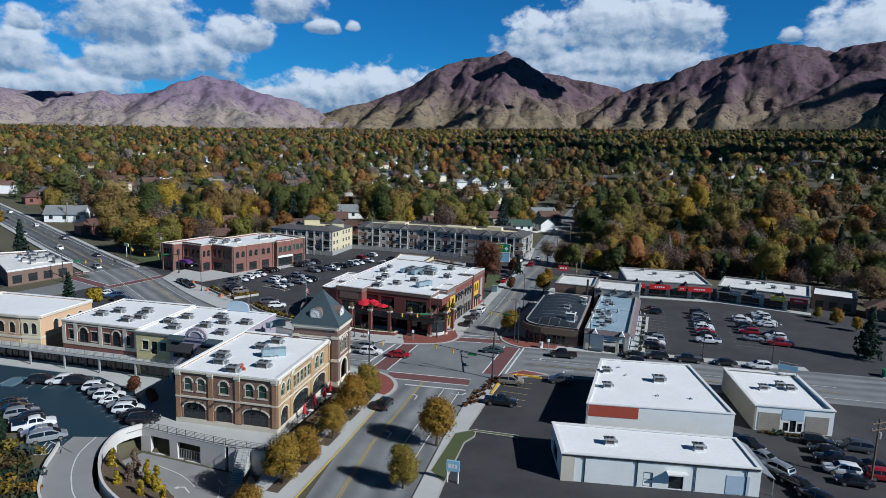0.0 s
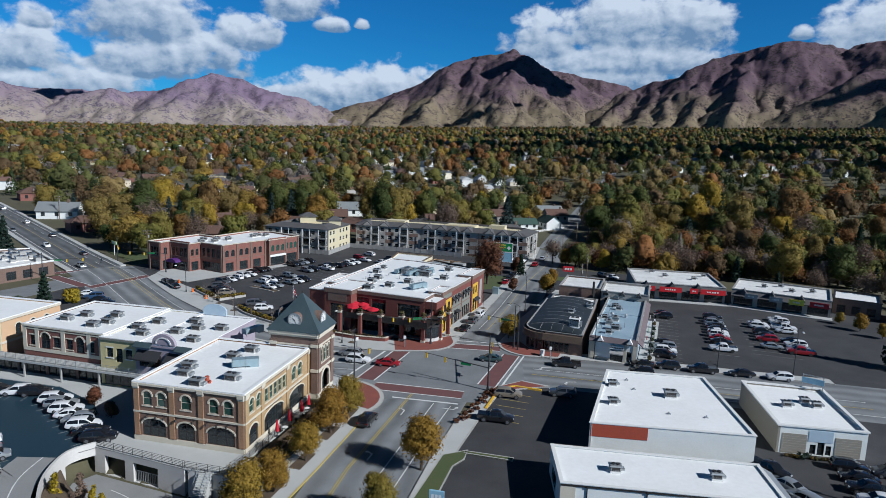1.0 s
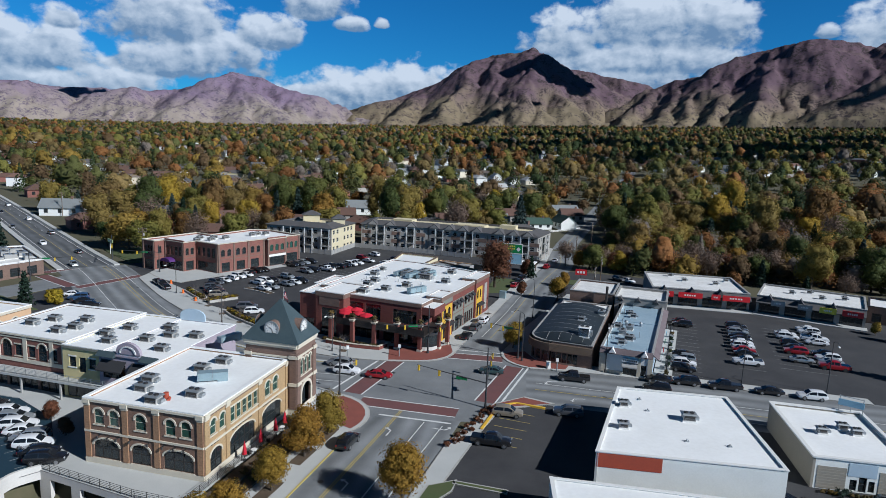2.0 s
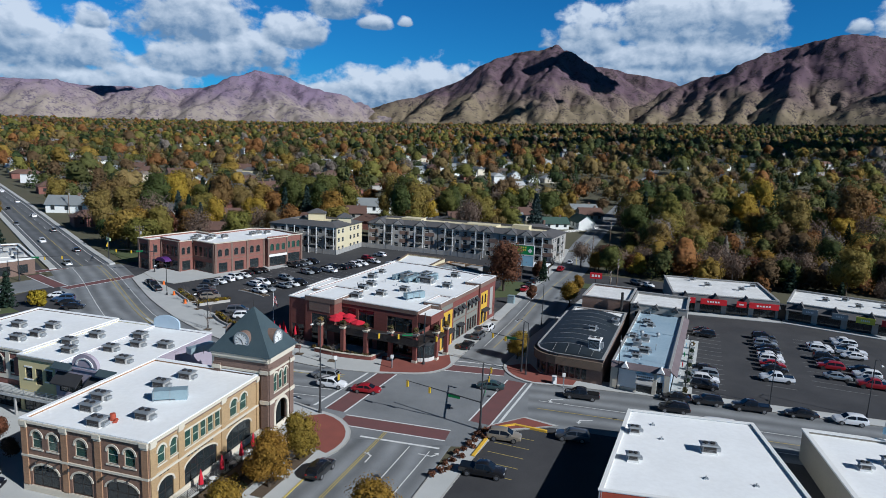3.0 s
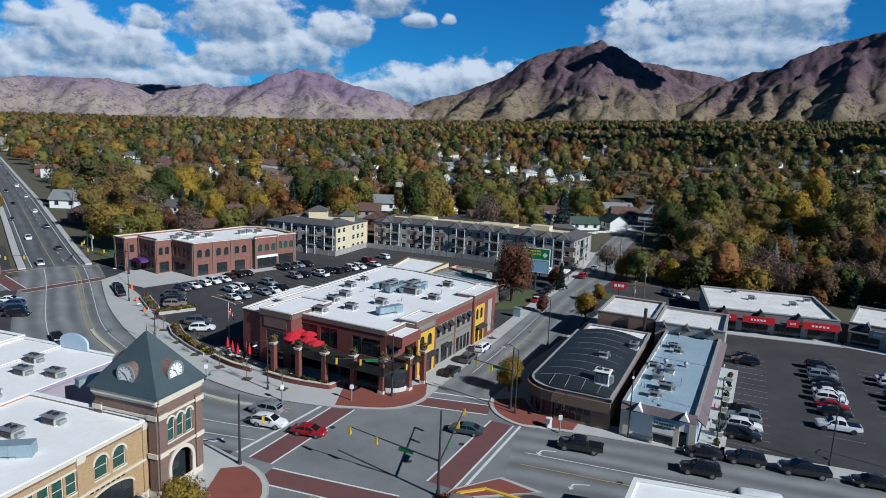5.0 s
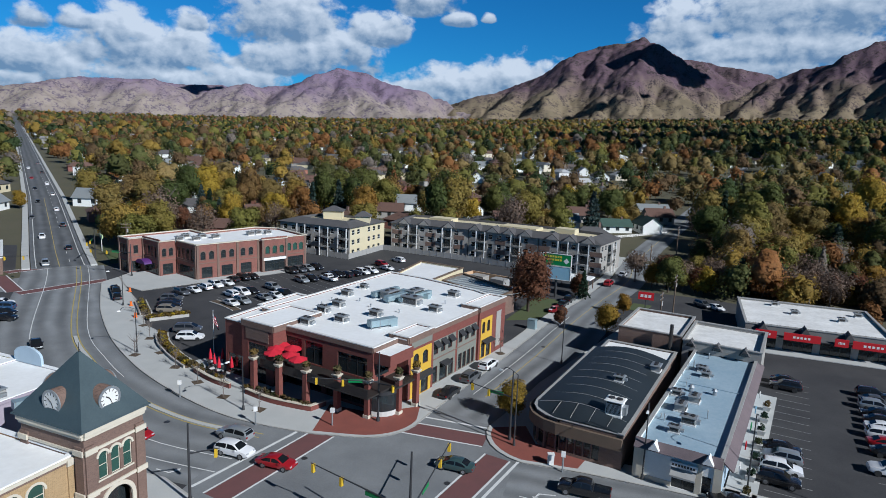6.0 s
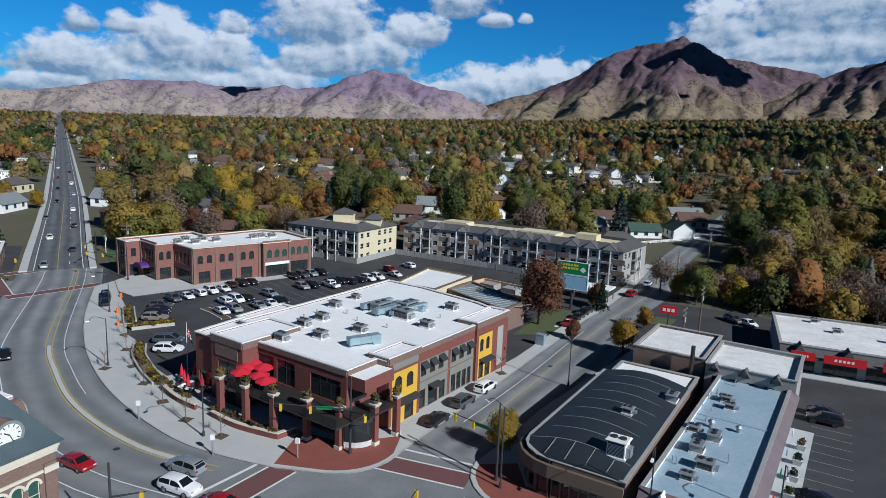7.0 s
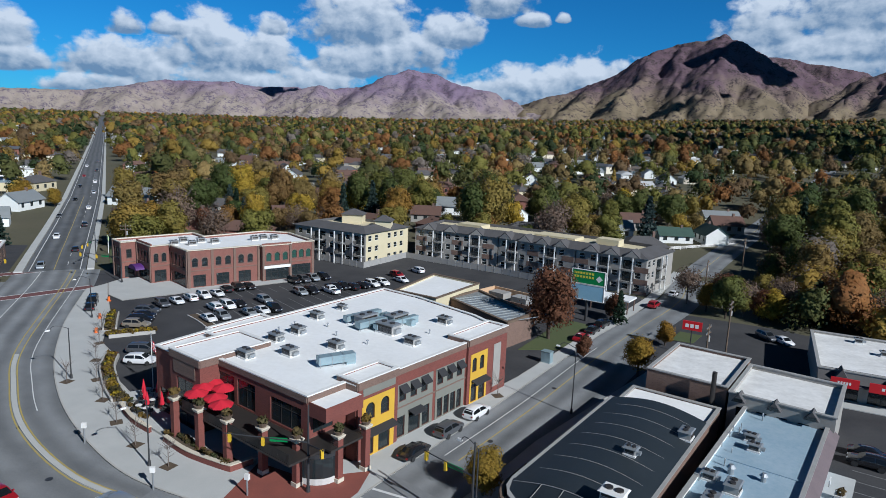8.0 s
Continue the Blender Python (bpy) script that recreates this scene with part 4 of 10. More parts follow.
# corner of the black barrel-roofed building
pavement([(20.4, 160.0), (17.2, 149.0)] + arc(22.4, 141.4, 7.6, 170, 250, 6) + [(26.5, 133.9), (36.0, 132.6), (76.0, 125.4), (76.4, 128.0), (44.0, 134.6), (32.0, 137.2), (22.0, 139.6), (30.5, 168.0), (38.0, 196.0), (35.5, 197.0)],
         "concrete pavement in front of the shops")
pavement(arc(22.4, 141.4, 7.0, 172, 248, 6) + [(26.3, 134.6), (27.3, 137.2), (21.2, 139.4), (19.6, 144.0)], "red brick paver corner plaza", PAVER, 0.163, False)
# south-east corner
pavement([(9.4, 110.0), (12.6, 117.0), (17.8, 120.6), (22.4, 118.4), (17.4, 116.4), (13.6, 115.0), (10.3, 106.0), (5.2, 90.0), (2.6, 77.0), (-2.0, 55.0), (-5.0, 55.0), (-1.6, 72.0), (2.4, 90.0), (5.9, 103.0)],
         "narrow concrete pavement beside the car park")
pavement([(10.4, 113.2), (12.8, 116.8), (17.6, 120.2), (21.6, 118.2), (17.0, 116.7), (13.0, 115.3)], "red brick paver corner", PAVER, 0.163, False)
pavement([(0.6, 80.0), (4.0, 91.5), (7.5, 93.2), (7.0, 90.5), (5.5, 88.5), (2.6, 77.0)], "dry grass island beside the car park", GRASS, 0.17)
pavement([(13.4, 90.6), (6.9, 92.2), (7.1, 93.0), (13.6, 91.5)], "green grass strip", GRASS, 0.17)
for pts in ([(13.4, 116.2), (10.6, 107.4)], [(13.4, 116.2), (16.2, 117.6), (20.6, 116.2)]):
    g = Geo()
    ribbon(g, pts, 0.2, 0.2, 0.0, 0.3)
    solid("kerb", g, YELLOW_KERB, "bright yellow painted kerb", "kerb", "structure")
g = Geo()
ribbon(g, [(-18.2, 56.0), (-15.4, 72.0), (-11.8, 86.0), (-8.4, 100.4)], 0.08, 0.08, 0.0, 0.165)
solid("kerb", g, YELLOW_LINE, "worn yellow painted kerb edge", "kerb", "structure")
# brown beds round the street trees
for x, y in ((-10.6, 103.0), (-12.2, 96.6), (-14.0, 88.2), (-16.0, 80.6), (-17.8, 75.6)):
    g = Geo()
    g.box(-2.2, -0.8, 0.1, 2.2, 0.8, 0.2)
    bed = slab("planting_bed", g, MULCH, "brown mulch bed round a street tree", "planting bed")
    bed.matrix_world = at(x, y, 0, 75.5)
pavement([(27.4, 217.0), (34.6, 243.0), (43.4, 288.0), (41.0, 288.6), (32.2, 243.4), (25.0, 217.6)], "narrow concrete pavement beside the side street", CONCRETE, 0.12)
for a, b in ((8.6, -6.8), (-6.6, 8.2)):
    g = Geo()
    ribbon(g, W_FAR[:7], a, b, -0.3, 0.36, rise)
    slab("pavement", g, CONCRETE, "narrow concrete pavement along the avenue")
pavement([(-76.2, 190.4), (-70.5, 188.2), (-62.6, 200.0), (-66.0, 203.0), (-86.0, 213.0), (-84.2, 198.3)], "concrete forecourt before the office steps", CONCRETE, 0.14)
OFFICE = frame_of(-65.4, 202.0, 57)
pavement([OFFICE(-1.0, -4.6), OFFICE(33.5, -4.6), OFFICE(33.5, 0.4), OFFICE(-1.0, 0.4)], "concrete walkway along the office front", CONCRETE, 0.15)


# worn asphalt between streets, yards and buildings
for poly in ([(-100, 150), (-60, 143), (-30, 117), (10, 110), (46, 118), (112, 122), (128, 178), (92, 205), (60, 228), (38, 232), (30, 244), (-5, 256), (-36, 262), (-60, 246), (-95, 215)],
             [(-6, 40), (150, 30), (150, 98), (46, 118.5), (10, 110.5), (2, 80)]):
    g = Geo()
    g.prism(poly, -0.2, 0.002)
    slab("ground_slab", g, ASPHALT_LOT, "worn dark asphalt between buildings", "ground")
# ---- car parks ----
def lot(poly, material, label, z=0.01):
    g = Geo()
    g.prism(poly, -0.1, z)
    return slab("car_park", g, material, label, "car park")


LOT_EAST = [(42.0, 134.6), (78.0, 128.3), (96.0, 124.0), (112.0, 165.0), (103.0, 177.0), (82.0, 186.5), (57.0, 190.5)]
LOT_NORTH = [(-69.0, 187.5), (-56.0, 171.5), (-47.0, 165.6), (-36.0, 158.0), (-27.0, 158.0), (-16.5, 184.0), (-4.0, 222.0), (-8.0, 250.0), (-36.0, 262.0), (-43.0, 241.0), (-52.0, 226.0), (-66.0, 201.0)]
LOT_WEST = [(-88.0, 117.5), (-64.0, 112.0), (-46.0, 106.4), (-38.6, 97.4), (-41.5, 96.5), (-45.0, 88.2), (-43.8, 83.0), (-50.0, 80.8), (-62.0, 92.0), (-86.0, 106.0)]
LOT_SE = [(13.0, 115.6), (17.2, 117.4), (30.0, 117.0), (24.0, 94.0), (17.5, 89.5), (17.3, 76.0), (24.0, 40.0), (-4.0, 40.0), (2.6, 77.0), (6.4, 92.0), (10.4, 106.0)]
LOT_RIGHT = [(42.3, 76.0), (43.5, 92.0), (47.0, 113.0), (76.0, 108.3), (150.0, 95.0), (150.0, 30.0), (24.0, 30.0), (18.0, 76.0)]
LOT_SHOP = [(31.0, 187.0), (44.0, 182.0), (60.0, 214.0), (64.0, 226.0), (40.0, 230.0), (33.4, 212.0)]
lot(LOT_EAST, ASPHALT_LOT, "dark asphalt car park in front of the shopping strip")
lot(LOT_NORTH, ASPHALT_LOT, "dark asphalt car park between brick buildings")
lot(LOT_WEST, ASPHALT_NEW, "freshly sealed blue-black asphalt car park", 0.014)
lot(LOT_SE, ASPHALT_LOT, "dark asphalt car park at the street corner")
lot(LOT_RIGHT, ASPHALT_LOT, "dark asphalt yard round the white buildings", 0.012)
lot(LOT_SHOP, ASPHALT_LOT, "dark asphalt yard behind the shops", 0.012)


for a, b in (((-51.4, 186.2), (-43.2, 181.4)), ((-57.4, 170.6), (-51.6, 174.2))):
    g = Geo()
    ribbon(g, smooth([a, ((a[0] + b[0]) / 2, (a[1] + b[1]) / 2 + 0.3), b], 4), 0.8, 0.8, 0.0, 0.13)
    il = slab("planting_bed", g, MULCH, "kerbed island of brown mulch in the car park", "planting bed")
    k = Geo()
    ribbon(k, smooth([a, ((a[0] + b[0]) / 2, (a[1] + b[1]) / 2 + 0.3), b], 4), 1.0, -0.8, 0.0, 0.16)
    ribbon(k, smooth([a, ((a[0] + b[0]) / 2, (a[1] + b[1]) / 2 + 0.3), b], 4), -0.8, 1.0, 0.0, 0.16)
    part("kerb", k, CONCRETE_WHITE, il)


def stalls(x, y, yaw, n, pitch, length, material=STALL_LINE):
    """n + 1 stall lines from (x, y), stepping along yaw."""
    a = radians(yaw)
    g = Geo()
    for i in range(n + 1):
        px, py = x + math.cos(a) * pitch * i, y + math.sin(a) * pitch * i
        q = [(px, py), (px - math.sin(a) * length, py + math.cos(a) * length)]
        ribbon(g, q, 0.05, 0.05, 0.016, 0.024)
    slab("road_marking", g, material, "painted parking stall lines", "road marking")


stalls(-63.6, 103.2, 0, 4, 2.6, 4.8)
stalls(-58.3, 101.6, -42, 8, 2.55, 4.8)
stalls(-75.6, 103.6, -3, 4, 2.7, 4.6, WHITE_LINE)
for k in range(5):
    paint([(-51.8 + k * 0.75, 80.9 + k * 0.1), (-52.4 + k * 0.75, 84.4 - k * 0.45)], 0.12, WHITE_LINE, "white hatched no-parking lines", z=0.03)
paint([(-52.0, 80.7), (-47.4, 81.7), (-52.6, 85.0)], 0.12, WHITE_LINE, "white hatched no-parking border", z=0.03)
for k in range(6):
    paint([(-72.9 + k * 0.45, 103.6), (-72.2 + k * 0.45, 108.0)], 0.1, BLUE_SIGN, "pale blue hatched accessible bay", z=0.03)
stalls(-66.0, 92.6, -41, 6, 2.75, 4.8)
stalls(46.6, 136.0, 73, 14, 2.75, -4.8)
stalls(60.2, 141.2, 73, 12, 2.75, -4.8)
stalls(73.2, 141.0, 73, 11, 2.75, -4.8)
stalls(73.3, 141.0, 73, 11, 2.75, 4.8)
stalls(10.8, 104.0, 73, 4, 2.8, -4.8, YELLOW_LINE)
stalls(-58.2, 200.0, 57, 9, 2.7, -4.8)
stalls(-48.5, 187.0, 57, 12, 2.7, 4.6)
stalls(-48.5, 187.0, 57, 12, 2.7, -4.6)
stalls(-33.5, 206.0, 57, 8, 2.7, -4.6)
# ---- walls with real openings ----
def wall_mesh(L, z0, z1, openings, t, start):
    """A wall along x from start to L, outer face at y = 0, thickness t; openings (s0, s1, zb, zt, kind, ...). One connected mesh."""
    g = Geo()
    xs = sorted({start, L, *[o[k] for o in openings for k in (0, 1) if start < o[k] < L]})
    zs = sorted({z0, z1, *[o[k] for o in openings for k in (2, 3) if z0 < o[k] < z1]})

    def full(i, j):
        if not (0 <= i < len(xs) - 1 and 0 <= j < len(zs) - 1):
            return False
        x, z = (xs[i] + xs[i + 1]) / 2, (zs[j] + zs[j + 1]) / 2
        return not any(o[0] < x < o[1] and o[2] < z < o[3] for o in openings)
    seen = {}

    def v(x, y, z):
        k = (round(x, 4), round(y, 4), round(z, 4))
        if k not in seen:
            seen[k] = len(g.v)
            g.v.append((x, y, z))
        return seen[k]

    def face(*pts):
        g.f.append(tuple(v(*p) for p in pts))
        g.m.append(0)
    for i in range(len(xs) - 1):
        for j in range(len(zs) - 1):
            if not full(i, j):
                continue
            a, b, c, d = xs[i], xs[i + 1], zs[j], zs[j + 1]
            face((a, 0, c), (b, 0, c), (b, 0, d), (a, 0, d))
            face((b, t, c), (a, t, c), (a, t, d), (b, t, d))
            if not full(i - 1, j):
                face((a, t, c), (a, 0, c), (a, 0, d), (a, t, d))
            if not full(i + 1, j):
                face((b, 0, c), (b, t, c), (b, t, d), (b, 0, d))
            if not full(i, j - 1):
                face((a, t, c), (b, t, c), (b, 0, c), (a, 0, c))
            if not full(i, j + 1):
                face((a, 0, d), (b, 0, d), (b, t, d), (a, t, d))
    for o in openings:
        if o[4] == "a":
            # spandrels that turn the square head into a round one
            r, h, cx, n = (o[1] - o[0]) / 2, min((o[1] - o[0]) / 2, 0.9), (o[0] + o[1]) / 2, 8
            for sg in (-1, 1):
                arc_pts = [(cx + sg * r * math.cos(math.pi / 2 * k / n), o[3] - h + h * math.sin(math.pi / 2 * k / n)) for k in range(n + 1)]
                corner = (cx + sg * r, o[3])
                for p, q in zip(arc_pts, arc_pts[1:]):
                    face((corner[0], 0, corner[1]), (p[0], 0, p[1]), (q[0], 0, q[1]))
                    face((p[0], 0, p[1]), (q[0], 0, q[1]), (q[0], t, q[1]), (p[0], t, p[1]))
    return g


def arch_fill(g, s0, s1, zt, y0, y1, n=8):
    """The two spandrels that turn a square head into a round one."""
    r = (s1 - s0) / 2
    h = min(r, 0.9)
    cx = (s0 + s1) / 2
    for sgn in (-1, 1):
        pts = [(cx + sgn * r * math.cos(math.pi / 2 * i / n), zt - h + h * math.sin(math.pi / 2 * i / n)) for i in range(n + 1)]
        poly = pts + [(cx + sgn * r, zt)]
        g.side(poly if sgn > 0 else poly[::-1], y0, y1)


def arc_strip(g, cx, cz, ri, hi, ro, ho, y0, y1, turn, n):
    """A connected curved band in x, z between two half or whole ellipses, from y0 to y1."""
    b = len(g.v)
    shut = turn > 6.0
    cnt = n if shut else n + 1
    for k in range(cnt):
        c, s = math.cos(turn * k / n), math.sin(turn * k / n)
        g.v += [(cx - c * ri, y0, cz + s * hi), (cx - c * ro, y0, cz + s * ho), (cx - c * ro, y1, cz + s * ho), (cx - c * ri, y1, cz + s * hi)]
    for k in range(n):
        p, q = b + 4 * k, b + 4 * ((k + 1) % cnt)
        for i in range(4):
            g.f.append((p + i, q + i, q + (i + 1) % 4, p + (i + 1) % 4))
            g.m.append(0)
    if not shut:
        g.f += [(b, b + 1, b + 2, b + 3), (b + 4 * n + 3, b + 4 * n + 2, b + 4 * n + 1, b + 4 * n)]
        g.m += [0, 0]


def window(parent, m, s0, s1, zb, zt, kind, glass, frame_mat, trim=None):
    """A recessed window: frame with mullions, pane and, where trim is given, a stone surround."""
    w, h = s1 - s0, zt - zb
    d0, d1, b = 0.10, 0.18, 0.07
    nx = max(1, round(w / (1.25 if kind != "s" else 1.5)))
    zz = h * (0.5 if kind != "s" else 0.72)
    cols = [(b if i == 0 else w * i / nx + 0.03, w - b if i == nx - 1 else w * (i + 1) / nx - 0.03) for i in range(nx)]
    rows = [(b, zz - 0.03), (zz + 0.03, h - b)] if h > 1.3 else [(b, h - b)]
    f = wall_mesh(w, 0, h, [(x0, x1, z0, z1, "v") for x0, x1 in cols for z0, z1 in rows], d1 - d0, 0.0)
    f.v = [(x, y + d0, z) for x, y, z in f.v]
    ob = part("storefront" if kind == "s" else "door" if kind == "d" else "window", f, frame_mat, parent)
    ob.matrix_local = m @ Matrix.Translation((s0, 0, zb))
    p = Geo()
    p.box(b * 0.5, d0 + 0.03, b * 0.5, w - b * 0.5, d0 + 0.05, h - b * 0.5)
    part("pane", p, glass, ob)
    if trim is not None:
        tg = Geo()
        if kind == "a":
            r, hh = w / 2, min(w / 2, 0.9)
            n = 10
            arc_strip(tg, w / 2, h - hh, r, hh, r + 0.22, hh + 0.22, -0.07, 0.05, math.pi, n)
        else:
            tg.box(-0.12, -0.06, h, w + 0.12, 0.05, h + 0.2)
        part("surround", tg, trim, ob)
        tg = Geo()
        tg.box(-0.15, -0.09, -0.16, w + 0.15, 0.05, 0)
        part("sill", tg, trim, ob)
    return ob


def edge_frame(p, q, base):
    """The pose of a wall from p to q, in the frame of a thing at base."""
    return Matrix.Translation((p[0] - base[0], p[1] - base[1], 0)) @ Matrix.Rotation(math.atan2(q[1] - p[1], q[0] - p[0]), 4, "Z")


def building(name, poly, z0, z1, walls, roof, label, category="building", openings=None, glass=GLASS, frame_mat=DARK_TRIM, coping=STONE, trim=None,
             parapet=0.5, bands=(), t=0.3, cope=0.16, kind=""):
    """Walls round poly (counter-clockwise), a flat roof below a parapet, coping, string courses, windows."""
    base = poly[0]
    ob = thing(name, Matrix.Translation((base[0], base[1], 0)), label, category, kind=kind)
    openings = openings or {}
    n = len(poly)
    for i in range(n):
        p, q = poly[i], poly[(i + 1) % n]
        L = math.dist(p, q)
        m = edge_frame(p, q, base)
        wm = walls[i] if isinstance(walls, dict) and i in walls else walls["default"] if isinstance(walls, dict) else walls
        ops = openings.get(i, [])
        w = part("wall", wall_mesh(L, z0, z1, ops, t, t), wm, ob)
        w.matrix_local = m
        c = Geo()
        c.box(-0.1, -cope * 0.8, z1 + 0.003 * i, L + 0.1, t + 0.08, z1 + cope + 0.004 * i)
        if cope > 0.2:
            c.box(-0.05, -cope * 0.45, z1 - cope * 0.7, L + 0.05, 0.002, z1 - 0.002)
        part("coping", c, coping, ob).matrix_local = m
        for zb, zt, out, bm in bands:
            b = Geo()
            b.box(0, -out, zb, L, 0.0, zt)
            part("string_course", b, bm, ob).matrix_local = m
        for o in ops:
            s0, s1, zb, zt, k = o[:5]
            if k == "v":
                continue
            window(ob, m, s0, s1, zb, zt, k, o[5] if len(o) > 5 else glass, DARK_TRIM if s1 - s0 > 2.2 else frame_mat, trim if k in "aw" else None)
    cx, cy = sum(p[0] for p in poly) / n, sum(p[1] for p in poly) / n
    r = Geo()
    ins = inset(poly, t)
    r.prism([(x - base[0], y - base[1]) for x, y in ins], z1 - parapet - 0.3, z1 - parapet)
    part("roof", r, roof, ob)
    return ob


def inset(poly, d):
    n, out = len(poly), []
    for i in range(n):
        a, b, c = Vector(poly[i - 1]), Vector(poly[i]), Vector(poly[(i + 1) % n])
        e0, e1 = (b - a).normalized(), (c - b).normalized()
        n0, n1 = Vector((-e0.y, e0.x)), Vector((-e1.y, e1.x))
        k = n0 + n1
        k = k / max(0.3, k.dot(n0))
        out.append((b.x + k.x * d, b.y + k.y * d))
    return out


def row(n, first, pitch, w, zb, zt, kind, *more):
    return [(first + i * pitch, first + i * pitch + w, zb, zt, kind, *more) for i in range(n)]


SWAP = Matrix(((0, 1, 0, 0), (1, 0, 0, 0), (0, 0, 1, 0), (0, 0, 0, 1)))


def awning(parent, m, s0, s1, z, drop, out, material):
    g = Geo()
    g.side([(0, 0), (-out, -drop), (-out, -drop - 0.2), (-out + 0.04, -drop - 0.2), (0, -0.06)], 0, s1 - s0)
    ob = part("awning", g, material, parent)
    ob.matrix_local = m @ Matrix.Translation((s0, -0.003, z)) @ SWAP
    return ob


# ---- the tan brick building with its clock tower ----
NB = frame_of(-21.8, 89.2, -11)


def tan_building():
    south = row(1, 1.2, 0, 3.6, 0.9, 3.4, "a") + row(1, 6.5, 0, 2.6, 0.9, 3.4, "a") + row(1, 10.9, 0, 4.0, 0.9, 3.4, "a")
    south += row(2, 1.4, 2.1, 1.35, 5.2, 7.2, "a", GLASS_GREEN) + [(7.1, 8.6, 5.2, 7.2, "a", GLASS_GREEN)] + row(2, 11.2, 2.1, 1.35, 5.2, 7.2, "a", GLASS_GREEN)
    east = [(1.2, 3.6, 0.4, 3.4, "a"), (5.4, 11.2, 0.3, 3.6, "a"), (13.2, 18.4, 0.3, 3.6, "a")]
    east += row(2, 1.3, 1.9, 1.2, 5.2, 7.2, "a", GLASS_GREEN) + row(5, 5.6, 1.35, 1.1, 5.0, 7.0, "w", GLASS_GREEN) + row(2, 14.0, 2.1, 1.5, 5.0, 7.2, "a", GLASS_GREEN)
    poly = [NB(-16.3, 0), NB(0, 0), NB(0, 20.6), NB(-16.3, 20.6)]
    ob = building("brick_building", poly, -0.2, 8.3, {"default": BRICK_TAN, 0: BRICK_PANEL, 1: BRICK_GOLD_LIT}, ROOF_WHITE, "two-storey tan brick corner building with arched windows and white roof",
                  openings={0: south, 1: east}, trim=STONE, bands=[(4.15, 4.4, 0.16, STONE), (-0.2, 0.8, 0.12, STONE), (7.75, 7.95, 0.1, BRICK_BROWN), (8.0, 8.28, 0.22, STONE)], cope=0.16, parapet=0.2, frame_mat=STONE, coping=ROOF_WHITE)
    m0, m1 = edge_frame(poly[0], poly[1], poly[0]), edge_frame(poly[1], poly[2], poly[0])
    for m, ss in ((m0, (0.0, 5.3, 9.6, 15.4)), (m1, (0.0, 4.3, 12.0, 19.6))):
        for s in ss:
            g = Geo()
            g.box(s + 0.1, -0.14, 0.9, s + 0.85, -0.002, 7.7)
            part("pilaster", g, BRICK_TAN if m is m0 else BRICK_GOLD_LIT, ob).matrix_local = m
            g = Geo()
            g.box(s, -0.3, 7.75, s + 0.95, -0.002, 8.25).box(s + 0.05, -0.2, 7.5, s + 0.9, -0.002, 7.75)
            part("bracket", g, STONE, ob).matrix_local = m
    # upper wall panels of brown brick between the pilasters and lamps on the lower wall
    for s in (2.0, 3.4, 4.6, 6.4, 8.9, 10.9, 12.4, 13.8):
        g = Geo()
        g.box(s, -0.34, 3.75, s + 0.12, -0.002, 3.85).cyl((s + 0.06, -0.38, 3.55), (s + 0.06, -0.38, 3.85), 0.16, 0.06, 8)
        part("wall_lamp", g, DARK_TRIM, ob).matrix_local = m0
    for s, w in ((5.9, 4.8), (13.4, 4.6), (1.4, 2.0)):
        # sign lettering too small to read: plain bars
        g = Geo()
        for k in range(max(3, int(w / 0.6))):
            g.box(s + k * 0.6, -0.06, 3.95 if w < 3 else 3.9, s + k * 0.6 + 0.36, -0.002, 4.12 if w < 3 else 4.13)
        part("sign", g, DARK_TRIM, ob, "dark raised sign lettering").matrix_local = m1
    # clock tower
    tp = [NB(-6.6, 20.3), NB(1.5, 20.3), NB(1.5, 26.6), NB(-6.6, 26.6)]
    east_t = [(1.6, 4.7, -0.1, 4.2, "v")] + row(3, 1.35, 1.3, 0.95, 5.6, 8.2, "a", GLASS_GREEN)
    tw = building("clock_tower", tp, -0.2, 10.4, {"default": BRICK_BROWN}, ROOF_SLATE, "brown brick clock tower with slate pyramid roof and four dials", "tower",
                  openings={1: east_t}, trim=STONE, bands=[(4.5, 4.8, 0.14, STONE), (8.6, 8.85, 0.14, STONE), (-0.2, 0.9, 0.1, STONE)], cope=0.5, parapet=0.1, frame_mat=STONE)
    b = tp[0]
    me = edge_frame(tp[1], tp[2], b)
    g = Geo()
    n = 12
    arc_strip(g, 3.15, 2.6, 1.55, 1.55, 1.95, 1.95, -0.14, 0.1, math.pi, n)
    g.box(1.2, -0.14, 0, 1.6, 0.1, 2.6).box(4.7, -0.14, 0, 5.1, 0.1, 2.6)
    part("arch_surround", g, STONE, tw).matrix_local = me
    g = Geo()
    arch_fill(g, 1.6, 4.7, 4.2, 0.02, 0.28)
    part("arch_head", g, BRICK_BROWN, tw).matrix_local = me
    g = Geo()
    g.box(1.6, 0.9, 0, 4.7, 1.0, 4.2)
    part("entrance_glazing", g, GLASS, tw).matrix_local = me
    for i in (0, 1, 3):
        me2 = edge_frame(tp[i], tp[(i + 1) % 4], b)
        l = math.dist(tp[i], tp[(i + 1) % 4])
        for q in (0.0, l - 1.0):
            g = Geo()
            g.box(q, -0.18, 0.9, q + 1.0, -0.002, 9.3)
            pr = part("corner_pier", g, BRICK_BROWN, tw)
            pr.matrix_local = me2
            for z in (4.45, 8.55):
                g = Geo()
                g.box(q - 0.1, -0.32, z, q + 1.1, -0.185, z + 0.5)
                part("stone_band", g, STONE, pr)
    m = Matrix.Rotation(radians(-11), 4, "Z")
    w, d, ap = 8.1, 6.3, 5.4
    g = Geo()
